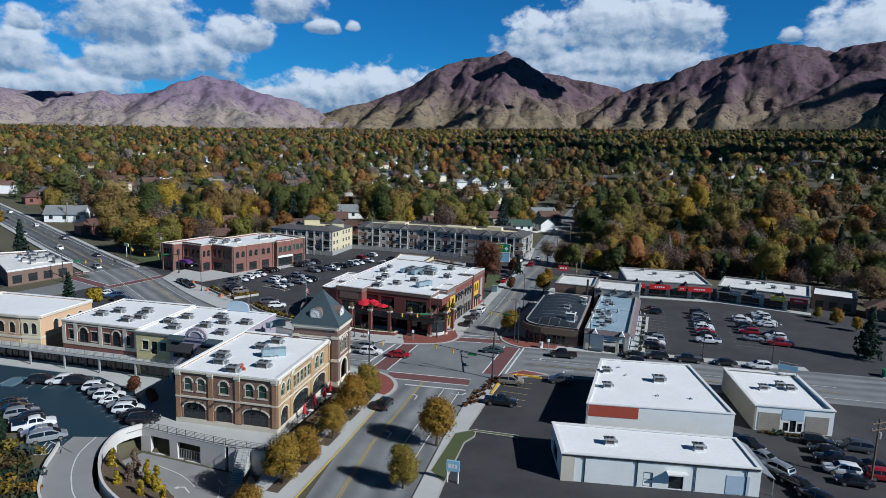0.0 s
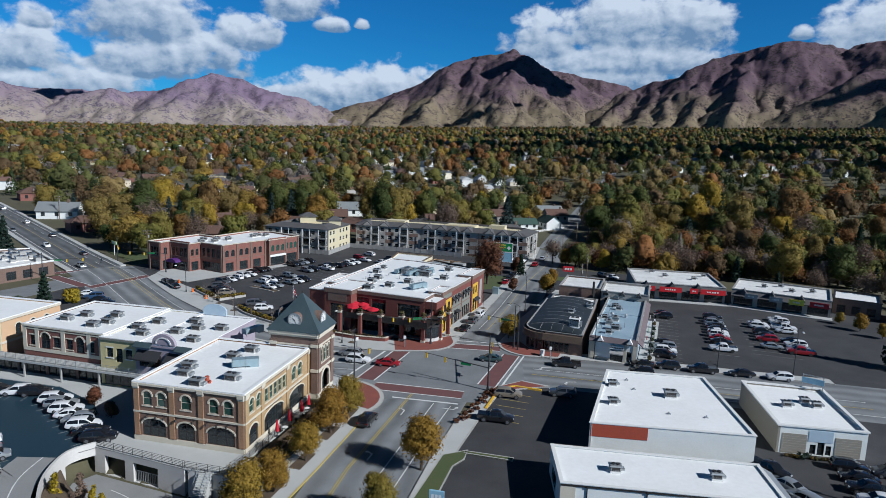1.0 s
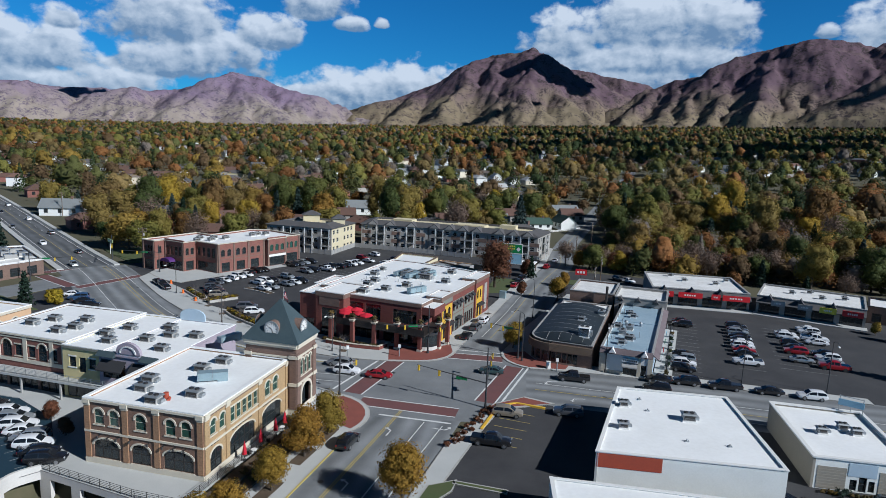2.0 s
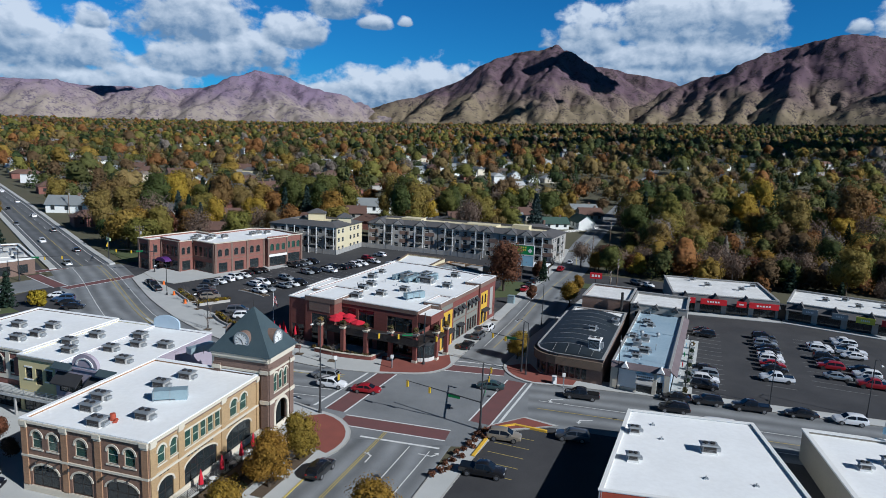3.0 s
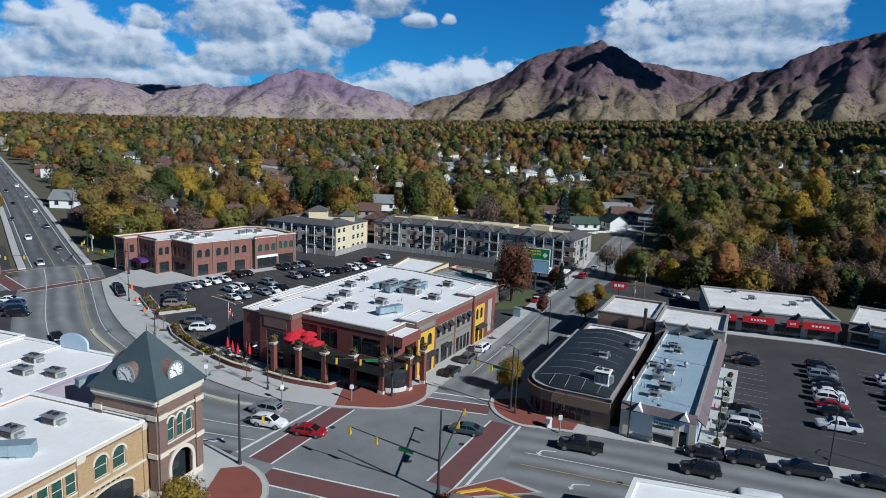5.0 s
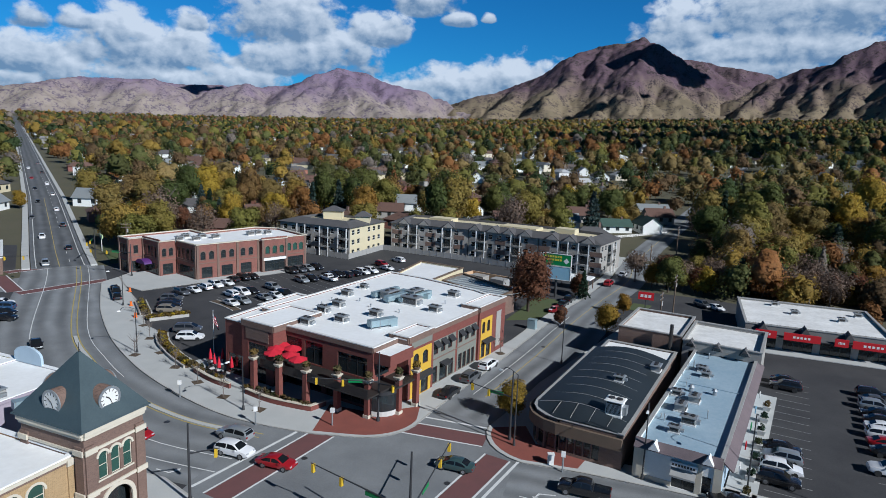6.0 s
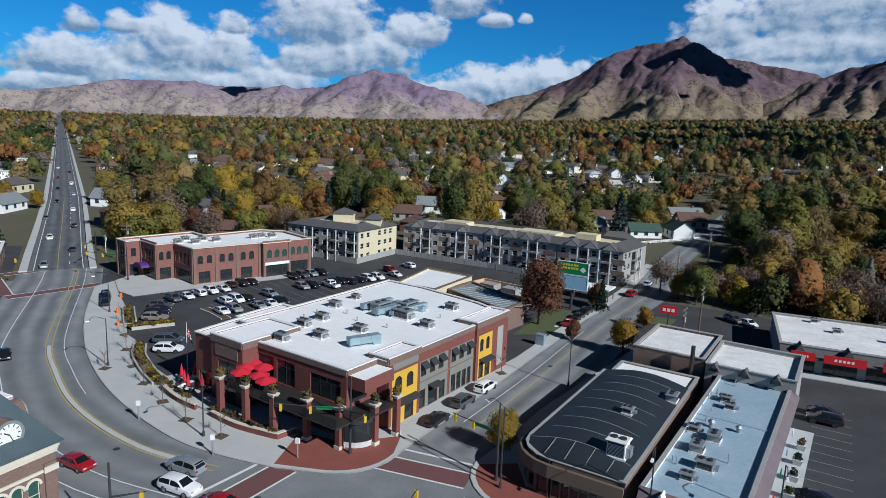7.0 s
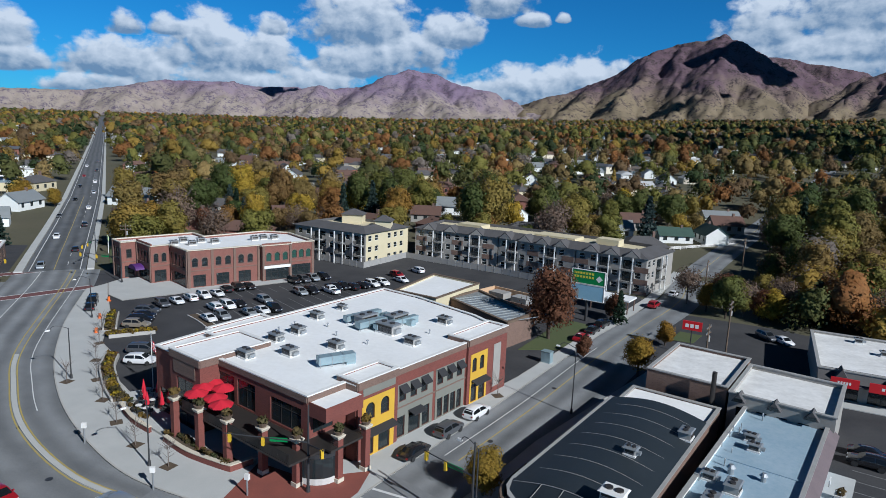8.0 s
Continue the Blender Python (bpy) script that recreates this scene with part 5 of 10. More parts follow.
    g.frustum((-0.55, -0.55, w + 0.55, d + 0.55, 10.9), (-0.5, -0.5, w + 0.5, d + 0.5, 11.05))
    g.frustum((-0.45, -0.45, w + 0.45, d + 0.45, 11.05), (w / 2 - 0.12, d / 2 - 0.12, w / 2 + 0.12, d / 2 + 0.12, 11.05 + ap))
    part("pyramid_roof", g, ROOF_SLATE, tw, "blue-grey slate pyramid roof").matrix_local = m
    g = Geo()
    g.cyl((w / 2, d / 2, 16.3), (w / 2, d / 2, 17.4), 0.05, 0.02)
    part("finial", g, DARK_TRIM, tw).matrix_local = m
    for yaw, cx, cy in ((0, w / 2, 0.55), (90, w - 0.75, d / 2), (180, w / 2, d - 0.55), (270, 0.75, d / 2)):
        dm = m @ Matrix.Translation((cx, cy, 12.65)) @ Matrix.Rotation(radians(yaw), 4, "Z")
        g = Geo()
        g.cyl((0, 1.9, 0), (0, -0.34, 0), 1.12, n=28)
        drum = part("clock_dormer", g, BRICK_BROWN, tw)
        drum.matrix_local = dm
        g = Geo()
        arc_strip(g, 0, 0, 0.92, 0.92, 1.15, 1.15, -0.4, -0.3, 2 * math.pi, 28)
        part("clock_ring", g, STEEL, drum)
        g = Geo()
        g.cyl((0, -0.2, 0), (0, -0.355, 0), 0.92, n=28)
        part("clock_face", g, WHITE_TRIM, drum, "white clock dial with dark hour marks")
        g = Geo()
        for i in range(12):
            a = math.pi / 6 * i
            g.box(-0.03, -0.375, 0.64, 0.04, -0.356, 0.86, Matrix.Rotation(a, 4, "Y"))
        g.box(-0.03, -0.39, 0, 0.035, -0.376, 0.74, Matrix.Rotation(2.75, 4, "Y"))
        g.box(-0.04, -0.405, 0, 0.05, -0.391, 0.5, Matrix.Rotation(-0.95, 4, "Y"))
        part("clock_marks", g, DARK_TRIM, drum)


tan_building()


def shop_wing():
    """The row of shopfronts above the lower car park."""
    a = building("shop_building", [NB(-51, 17.2), NB(-34.5, 16.4), NB(-34.5, 34), NB(-51, 34)], -0.1, 8.36, {"default": BRICK_BROWN, 0: BRICK_OFFICE}, ROOF_WHITE,
                 "red brick shop with cream stone pilasters and white roof", openings={0: row(2, 1.4, 11.6, 1.6, 4.9, 6.7, "w") + [(3.7, 5.6, 4.5, 7.3, "a"), (6.3, 7.6, 4.9, 6.7, "w"), (9.0, 10.3, 4.9, 6.7, "w"), (10.9, 12.6, 4.5, 7.3, "a")] + row(4, 0.9, 3.9, 3.2, 0.3, 3.0, "s")},
                 trim=STONE, bands=[(3.9, 4.5, 0.1, STONE), (7.7, 7.9, 0.1, STONE), (8.12, 8.34, 0.2, STONE)], cope=0.14, parapet=0.15, coping=ROOF_WHITE)
    b0 = NB(-51, 17.2)
    m = edge_frame(b0, NB(-34.5, 16.4), b0)
    for s in (0.02, 2.6, 8.0, 13.2, 15.6):
        g = Geo()
        g.box(s, -0.12, 4.2, s + 0.75, -0.002, 8.2)
        part("pilaster", g, STONE, a).matrix_local = m
    building("shop_building", [NB(-34.3, 15.4), NB(-27.3, 15.2), NB(-27.3, 33.8), NB(-34.3, 33.8)], -0.1, 8.2, {"default": STUCCO_YELLOW}, ROOF_WHITE,
             "pale yellow stucco shop with green cornice", openings={0: [(1.2, 2.4, 5.0, 6.6, "w"), (3.0, 4.2, 4.3, 6.6, "d"), (4.8, 6.0, 5.0, 6.6, "w"), (0.6, 6.4, 0.3, 3.0, "s")]},
             trim=WHITE_TRIM, bands=[(7.88, 8.18, 0.2, STUCCO_TAUPE)], coping=ROOF_WHITE, cope=0.12, parapet=0.1)
    c = building("shop_building", [NB(-27.1, 14.6), NB(-16.5, 14.2), NB(-16.5, 33.6), NB(-27.1, 33.6)], -0.1, 8.2, {"default": STUCCO_LILAC}, ROOF_WHITE,
                 "lilac stucco shop with round-headed gable and black awnings", openings={0: [(0.6, 4.6, 4.4, 6.6, "s"), (6.0, 10.0, 4.4, 6.6, "s"), (0.6, 10.0, 0.3, 3.0, "s")]}, bands=[(7.9, 8.18, 0.2, STUCCO_LILAC)], coping=ROOF_WHITE, cope=0.12, parapet=0.1)
    b1 = NB(-27.1, 14.6)
    m = edge_frame(b1, NB(-16.5, 14.2), b1)
    awning(c, m, 0.4, 4.8, 7.2, 1.2, 1.3, AWNING)
    awning(c, m, 5.8, 10.2, 7.2, 1.2, 1.3, AWNING)
    g = Geo()
    g.side([(3.2, 8.45), (7.4, 8.45)] + [(5.3 + 2.1 * math.cos(math.pi * k / 12), 8.6 + 1.6 * math.sin(math.pi * k / 12)) for k in range(13)], -0.2, 0.3)
    part("gable", g, STUCCO_LILAC, c).matrix_local = m
    g = Geo()
    arc_strip(g, 5.3, 8.6, 1.2, 0.91, 1.45, 1.1, -0.3, -0.202, math.pi, 12)
    part("arch_moulding", g, WHITE_TRIM, c).matrix_local = m
    for s0, s1 in ((0.0, 3.1), (7.5, 10.4)):
        g = Geo()
        g.side([(0, 0), (-0.75, 0), (-0.75, 0.1), (0, 0.75)], 0, s1 - s0)
        e = part("canopy", g, ROOF_SLATE, c)
        e.matrix_local = m @ Matrix.Translation((s0, -0.02, 7.75)) @ SWAP
    # round parapets at the back of the roof
    for u, r in ((-24.5, 2.4),):
        g = Geo()
        g.side([(-r, 0), (r, 0)] + [(r * math.cos(math.pi * k / 10), 0.9 + r * 0.5 * math.sin(math.pi * k / 10)) for k in range(11)], 0, 0.3)
        p = NB(u, 33.2)
        solid("roof_gable", g, STUCCO_BLUE, "pale blue curved parapet gable", "parapet", m=at(p[0], p[1], 8.2, -11))
    # walkway in front at the upper floor
    dk = thing("walkway", Matrix.Translation((*NB(-60, 11.5), 0)), "raised concrete walkway with steel railing along the shopfronts", "walkway")
    o = NB(-60, 11.5)
    mm = Matrix.Rotation(radians(-12.6), 4, "Z")
    g = Geo()
    g.box(-22, 3.0, 2.75, 44.2, 5.6, 3.1)
    part("deck", g, CONCRETE, dk).matrix_local = mm
    # dark shopfronts of the lower floor, set back under the deck
    for k in range(11):
        g = Geo()
        g.box(-22 + k * 6.0, 5.1, 0, -21.5 + k * 6.0, 5.4, 2.75)
        part("pier", g, BRICK_BROWN, dk).matrix_local = mm
        g = Geo()
        g.box(-21.5 + k * 6.0, 5.2, 2.4, -16 + k * 6.0, 5.4, 2.75).box(-21.5 + k * 6.0, 5.2, 0, -16 + k * 6.0, 5.4, 0.3)
        for q in range(5):
            g.box(-21.5 + k * 6.0 + q * 1.355, 5.2, 0.3, -21.42 + k * 6.0 + q * 1.355, 5.35, 2.4)
        part("storefront", g, DARK_TRIM, dk).matrix_local = mm
        g = Geo()
        g.box(-21.5 + k * 6.0, 5.28, 0.25, -16 + k * 6.0, 5.3, 2.45)
        part("pane", g, GLASS, dk).matrix_local = mm
    g = Geo()
    for k in range(34):
        g.box(-22 + k * 2.0, 3.06, 3.1, -21.94 + k * 2.0, 3.12, 4.15)
    for z in (3.3, 3.5, 3.7, 3.9, 4.12):
        g.box(-22, 3.07, z, 44.2, 3.11, z + 0.04)
    part("railing", g, STEEL, dk).matrix_local = mm
    for k in range(9):
        g = Geo()
        g.box(-18.2 + k * 7.4, 3.08, 0, -17.95 + k * 7.4, 3.33, 2.75)
        part("column", g, UNIT_GREY, dk).matrix_local = mm
    g = Geo()
    g.prism([NB(-84, 15), NB(-62, 13.0), NB(-40, 12.6), NB(-30, 8.6), NB(-20.5, -0.5), NB(-16.5, -2.0), NB(-16.5, 14), NB(-50, 17), NB(-84, 20)], -0.1, 0.14)
    slab("pavement", g, CONCRETE, "concrete pavement in front of the lower shops")
    # peach shop beyond
    building("shop_building", [NB(-78, 17.0), NB(-60.2, 17.0), NB(-56.2, 17.6), NB(-56.2, 31.0), NB(-78, 31.0)], -0.1, 8.4, {"default": STUCCO_PEACH, 1: STUCCO_CREAM}, ROOF_WHITE,
             "peach stucco shop building with arched windows", openings={2: row(3, 3.2, 3.1, 1.2, 5.0, 7.0, "a"), 1: [(0.7, 1.7, 4.9, 7.0, "a"), (2.3, 3.3, 4.9, 7.0, "a")], 0: [(2.0, 4.0, 4.4, 7.0, "a"), (6.0, 8.0, 4.4, 7.0, "a"), (10.6, 11.8, 4.9, 7.0, "a"), (13.2, 14.4, 4.9, 7.0, "a"), (15.6, 16.8, 4.9, 7.0, "a"), (1.0, 16.0, 0.3, 3.0, "s")]},
             trim=STONE, bands=[(4.0, 4.4, 0.1, STONE), (8.0, 8.38, 0.24, STONE)], cope=0.16, parapet=0.2, coping=ROOF_WHITE)


shop_wing()


def podium():
    """Terrace south of the tan building, its garage wall, the curved ramp wall and the sunken drive."""
    ob = thing("retaining_wall", Matrix.Translation((0, 0, 0)), "concrete terrace wall with garage openings and railing", "wall", kind="structure")
    p, q = (-42.0, 89.7), (-28.0, 84.9)
    L = math.dist(p, q)
    w = part("wall", wall_mesh(L, -3.6, 0.14, [(1.8, 5.2, -3.4, -0.8, "v"), (6.6, 10.6, -3.4, -0.8, "v")], 0.5, 0.0), CONCRETE_WHITE, ob)
    w.matrix_local = edge_frame(p, q, (0, 0))
    p2, q2 = (-28.0, 84.9), (-22.0, 83.6)
    w = part("wall", wall_mesh(math.dist(p2, q2), -3.6, 0.14, [], 0.5, 0.5), CONCRETE_WHITE, ob)
    w.matrix_local = edge_frame(p2, q2, (0, 0))
    w = part("wall", wall_mesh(22.0, -2.0, 0.1, [], 0.4, 0.5), CONCRETE, ob)
    w.matrix_local = edge_frame(q2, (-16.6, 104.9), (0, 0))
    g = Geo()
    for k in range(14):
        g.box(6.7 + k * 0.29, 0.3, -3.4, 6.76 + k * 0.29, 0.36, -1.9)
    g.box(6.6, 0.29, -1.95, 10.6, 0.37, -1.88).box(6.6, 0.29, -3.3, 10.6, 0.37, -3.24)
    part("garage_grille", g, STEEL, ob).matrix_local = edge_frame(p, q, (0, 0))
    g = Geo()
    g.box(-1, 5, -3.6, L + 1, 5.2, 0.0).box(-1, 0.6, -0.3, L + 1, 5, -0.1)
    part("garage", g, CONCRETE, ob).matrix_local = edge_frame(p, q, (0, 0))
    g = Geo()
    for a, b in ((p, q), (p2, q2), (q2, (-16.6, 104.9))):
        m = edge_frame(a, b, (0, 0))
        l = math.dist(a, b)
        for k in range(int(l / 1.6) + 1):
            g.box(k * 1.6, 0.1, 0.1, k * 1.6 + 0.05, 0.15, 1.15, m)
        for z in (0.3, 0.5, 0.7, 0.9, 1.12):
            g.box(0, 0.11, z, l, 0.14, z + 0.035, m)
    part("railing", g, POLE, ob)
    g = Geo()
    g.prism([p, q, q2, (-16.6, 104.9), NB(0, 15), NB(0, 0), NB(-16.3, 0), NB(-18, 4), (-41.0, 93.6)], 0.0, 0.145)
    slab("pavement", g, CONCRETE, "pale concrete terrace beside the tan brick building")
    # ramp parapet: a tall curved concrete wall
    pts = smooth([(-41.8, 89.9), (-43.9, 87.0), (-43.4, 82.0), (-41.2, 77.0), (-38.0, 72.5), (-33.0, 68.5), (-27.0, 66.5)])
    g = Geo()
    ribbon(g, pts[:8], 0.16, 0.16, -1.1, 0.7)
    ribbon(g, pts[7:], 0.16, 0.16, -3.7, 0.7)
    solid("parapet_wall", g, CONCRETE_WHITE, "pale curved concrete ramp wall", "wall", "structure")
    pts = smooth([(-50.2, 83.4), (-49.6, 81.5), (-48.6, 78.0), (-47.1, 74.6), (-44.8, 70.6), (-40.0, 65.6), (-32.0, 61.0)])
    g = Geo()
    ribbon(g, pts, 0.14, 0.14, -2.0, 0.55)
    solid("parapet_wall", g, CONCRETE_WHITE, "pale curved concrete ramp wall", "wall", "structure")
    pts = smooth([(-47.0, 86.4), (-46.7, 81.8), (-45.4, 77.8), (-43.5, 74.2), (-40.9, 70.6), (-36.0, 66.4), (-29.0, 63.0)])
    g = Geo()
    ribbon(g, pts, 2.6, 2.9, -0.3, 0.03)
    slab("road", g, RAMP, "curved concrete ramp from the car park", "road")
    paint(offset_line(pts, -0.3), 0.14, WHITE_LINE, "white line on the ramp", z=0.05)
    g = Geo()
    g.prism([(-41.5, 89.0), (-28.2, 84.5), (-24.0, 83.5), (-20.8, 79.5), (-20.3, 70.0), (-22.0, 62.0), (-36.0, 70.2), (-40.5, 76.5), (-42.6, 82.0), (-43.2, 86.5)], -3.7, -3.45)
    slab("road", g, RAMP, "sunken concrete drive with turning island", "road")
    # planted bank between the ramp wall and the drive
    top = smooth([(-43.0, 84.0), (-42.4, 80.5), (-41.0, 77.0), (-37.8, 72.7), (-32.9, 68.8), (-27.0, 66.9)], 4)
    low = smooth([(-42.2, 84.0), (-39.6, 82.6), (-36.6, 81.2), (-33.4, 78.6), (-31.4, 76.6), (-28.6, 72.6), (-25.6, 69.4)], 4)
    g = Geo()
    n = 24
    for i in range(n):
        for k in range(6):
            t = k / 5
            p, q = top[min(i * len(top) // n, len(top) - 1)], low[min(i * len(low) // n, len(low) - 1)]
            g.v.append((p[0] + (q[0] - p[0]) * t, p[1] + (q[1] - p[1]) * t, -0.15 - 3.0 * t ** 1.3 + 0.18 * noise.noise(Vector((i * 0.7, k * 0.9, 2.0)))))
    g.f = [(i * 6 + k, i * 6 + k + 1, i * 6 + k + 7, i * 6 + k + 6) for i in range(n - 1) for k in range(5)]
    g.m = [0] * len(g.f)
    isl = slab("planting_bed", g, MULCH, "sloping bed of brown mulch with yellow shrubs beside the drive", "planting bed")
    k = Geo()
    ribbon(k, low, 0.0, 0.25, -3.6, -3.1)
    part("kerb", k, CONCRETE_WHITE, isl)
    for pts in ([(-37.6, 85.4), (-33.6, 83.2), (-30.4, 80.2)], [(-27.2, 80.4), (-26.6, 77.6), (-29.0, 76.4)]):
        paint(smooth(pts), 0.12, WHITE_LINE, "white line on the drive", z=-3.43)
    for x, y, yaw in ((-31.6, 79.9, 40), (-27.0, 81.0, -140)):
        arrow(x, y, yaw).location.z = -3.48
    # stepped planting between terrace and pavement, with stairs
    for k in range(3):
        g = Geo()
        a, b = 0.6 + k * 1.7, 2.3 + k * 1.7
        e0, e1 = (-21.6, 82.6), (-16.4, 104.0)
        l0, l1 = offset_line([e0, e1], a), offset_line([e0, e1], b)
        if k < 2:
            g.prism([l0[0], l0[1], l1[1], l1[0]], -0.2, 0.75 - k * 0.3)
            slab("planting_bed", g, MULCH, "terraced bed of brown mulch and shrubs", "planting bed")
    st = thing("stairs", Matrix.Translation((-25.8, 84.2, 0)), "concrete stairs with steel handrails down to the drive", "stairs", kind="structure")
    g = Geo()
    for k in range(18):
        g.box(0, -0.3 * (k + 1), -3.5, 1.6, -0.3 * k, 0.12 - 0.19 * k)
    part("flight", g, CONCRETE, st)
    g = Geo()
    for x in (0.0, 1.6):
        g.cyl((x, 0, 1.1), (x, -5.4, -2.3), 0.03)
        for k in range(7):
            g.cyl((x, -0.9 * k, 0.1 - 0.57 * k), (x, -0.9 * k, 1.1 - 0.57 * k), 0.025)
    part("handrail", g, STEEL, st)


podium()
# ---- the dark red brick restaurant building ----
BK = frame_of(2.5, 147.3, -20)


def restaurant():
    body = [BK(-19.0, -5.6), BK(-1.8, -5.6), BK(-1.8, -0.1), BK(-0.25, -0.1), BK(-0.25, 29.6), BK(-7.0, 32.2), BK(-20.6, 34.4), BK(-28.6, 34.4), BK(-27.6, 10.6), BK(-27.6, -1.2), BK(-19.0, -1.2)]
    front = [(0.7, 8.0, 0.5, 3.7, "s"), (8.9, 16.6, 0.5, 3.7, "s"), (1.0, 4.2, 4.4, 7.6, "s"), (4.8, 8.2, 4.4, 7.6, "s"), (11.0, 16.2, 4.5, 7.3, "s")]
    front = [o for o in front if o[4] != "v"]
    east = [(6.9, 8.3, 0.3, 2.9, "w"), (9.0, 11.2, 0.2, 2.9, "s"), (11.6, 13.0, 0.3, 2.9, "w"), (14.6, 15.7, 0.3, 2.9, "w"), (16.0, 17.1, 0.3, 2.9, "w"), (17.4, 18.5, 0.3, 2.9, "w"), (18.8, 19.8, 0.3, 2.9, "w")]
    east += row(3, 7.2, 2.05, 1.2, 4.8, 6.6, "w") + row(3, 14.5, 2.05, 1.2, 4.8, 6.6, "w")
    ob = building("restaurant_building", body, -0.1, 9.0, {"default": BRICK_RED}, ROOF_WHITE, "dark red brick two-storey restaurant building with white flat roof",
                  openings={0: front, 3: east, 1: [(0.6, 4.4, 0.4, 3.2, "s"), (0.8, 3.6, 4.6, 7.2, "s")], 8: [(2.0, 9.0, 0.5, 3.2, "s")]}, coping=WHITE_TRIM, cope=0.14, parapet=0.12,
                  bands=[(4.0, 4.2, 0.08, BRICK_BROWN), (8.3, 8.98, 0.12, BRICK_BROWN)])
    b = body[0]
    me = edge_frame(body[3], body[4], b)
    ms = edge_frame(body[0], body[1], b)

    def panel(m, s0, s1, z0, z1, material, out, ops, name="wall_panel"):
        """A bay of other material set before the wall, cut round the same openings."""
        p = part(name, wall_mesh(s1, z0, z1, [o for o in ops if o[0] >= s0 and o[1] <= s1], out - 0.004, s0), material, ob)
        p.matrix_local = m @ Matrix.Translation((0, -out, 0))
        return p
    panel(me, 6.7, 13.6, 0.1, 7.0, STUCCO_TAUPE, 0.06, east)
    panel(me, 14.2, 20.4, 0.1, 7.0, STUCCO_TAUPE, 0.06, east)
    for s in (7.1, 9.15, 11.2, 14.4, 16.45, 18.5):
        awning(ob, me, s, s + 1.4, 6.95, 0.7, 0.8, AWNING)
    awning(ob, me, 8.9, 11.3, 3.3, 0.25, 1.1, AWNING)

    # towers a little higher than the main wall
    def tower(poly, z1, label, ops, walls=BRICK_RED):
        return building("corner_tower", poly, -0.1, z1, walls, ROOF_WHITE, label, "building", openings=ops, coping=WHITE_TRIM, cope=0.14, parapet=0.12, bands=[(z1 - 0.9, z1 - 0.02, 0.14, BRICK_BROWN)])
    yellow = [(1.2, 2.6, 4.6, 6.6, "a"), (3.6, 5.0, 4.6, 6.6, "a"), (1.3, 2.5, 0.3, 2.9, "s"), (3.3, 5.2, 0.2, 2.9, "s")]
    t1p = [BK(-3.2, -0.05), BK(0.1, -0.05), BK(0.1, 6.5), BK(-3.2, 6.5)]
    t1 = tower(t1p, 9.4, "dark red brick corner bay with a golden yellow panel", {1: yellow})
    t2p = [BK(-3.4, 20.6), BK(0.1, 20.6), BK(0.1, 30.2), BK(-3.4, 30.2)]
    yel2 = [(1.0, 2.0, 4.6, 6.6, "a"), (2.8, 3.8, 4.6, 6.6, "a"), (0.9, 2.2, 0.3, 2.9, "s"), (2.7, 4.2, 0.2, 2.9, "s")]
    t2 = tower(t2p, 9.4, "dark red brick end bay with a golden yellow panel", {1: yel2})
    for tw, tp, ops, s1 in ((t1, t1p, yellow, 5.9), (t2, t2p, yel2, 4.6)):
        m = edge_frame(tp[1], tp[2], tp[0])
        p = part("wall_panel", wall_mesh(s1, 0.15, 7.2, ops, 0.06, 0.6), YELLOW_WALL, tw, "golden yellow stucco panel")
        p.matrix_local = m @ Matrix.Translation((0, -0.066, 0))
        aw = awning(tw, m, 0.9, s1 - 0.2, 3.5, 0.35, 1.0, AWNING)
    m = edge_frame(t1p[1], t1p[2], t1p[0])
    g = Geo()
    g.box(0.7, -0.08, 7.6, 6.0, -0.004, 9.0)
    part("blank_sign_panel", g, STUCCO_TAUPE, t1).matrix_local = m
    m = edge_frame(t2p[1], t2p[2], t2p[0])
    g = Geo()
    g.box(6.2, -0.06, 1.0, 8.0, -0.004, 7.4)
    part("stone_panel", g, STUCCO_GREY, t2).matrix_local = m
    t3p = [BK(-24.5, -8.1), BK(-17.9, -8.1), BK(-17.9, 1.8), BK(-24.5, 1.8)]
    t3 = tower(t3p, 9.4, "dark red brick corner tower with recessed entrance", {0: [(1.4, 5.0, 0.2, 6.2, "s")]})
    m = edge_frame(t3p[0], t3p[1], t3p[0])
    g = Geo()
    g.box(0.9, -0.08, 6.7, 5.6, -0.004, 8.7)
    part("blank_sign_panel", g, BRICK_BROWN, t3).matrix_local = m
    building("side_wing", [BK(-28.6, -7.7), BK(-24.7, -7.7), BK(-24.7, 1.0), BK(-26.0, 1.2), BK(-26.0, 10.2), BK(-31.4, 10.2), BK(-30.6, 0.6), BK(-29.6, 0.6)], -0.1, 8.6, BRICK_RED, ROOF_WHITE, "lower dark brick side wing with white roof", coping=WHITE_TRIM, cope=0.14, parapet=0.12,
             openings={0: [(0.6, 3.4, 0.4, 3.4, "s")], 7: [(1.2, 3.6, 0.4, 3.4, "s"), (4.4, 7.4, 0.4, 3.4, "s")]})
    # balcony canopy between the corner bay and the front block
    g = Geo()
    g.box(-1.75, -5.4, 8.0, 0.9, -0.15, 8.35)
    part("canopy", g, ROOF_WHITE, ob).matrix_local = Matrix.Translation((BK(0, 0)[0] - b[0], BK(0, 0)[1] - b[1], 0)) @ Matrix.Rotation(radians(-20), 4, "Z")
    base = Matrix.Translation((BK(0, 0)[0] - b[0], BK(0, 0)[1] - b[1], 0)) @ Matrix.Rotation(radians(-20), 4, "Z")
    g = Geo()
    g.box(-1.75, -5.5, 6.9, 1.0, -5.402, 8.45).box(0.9, -5.4, 6.9, 1.0, -0.15, 8.45)
    part("canopy_fascia", g, BRICK_RED, ob).matrix_local = base
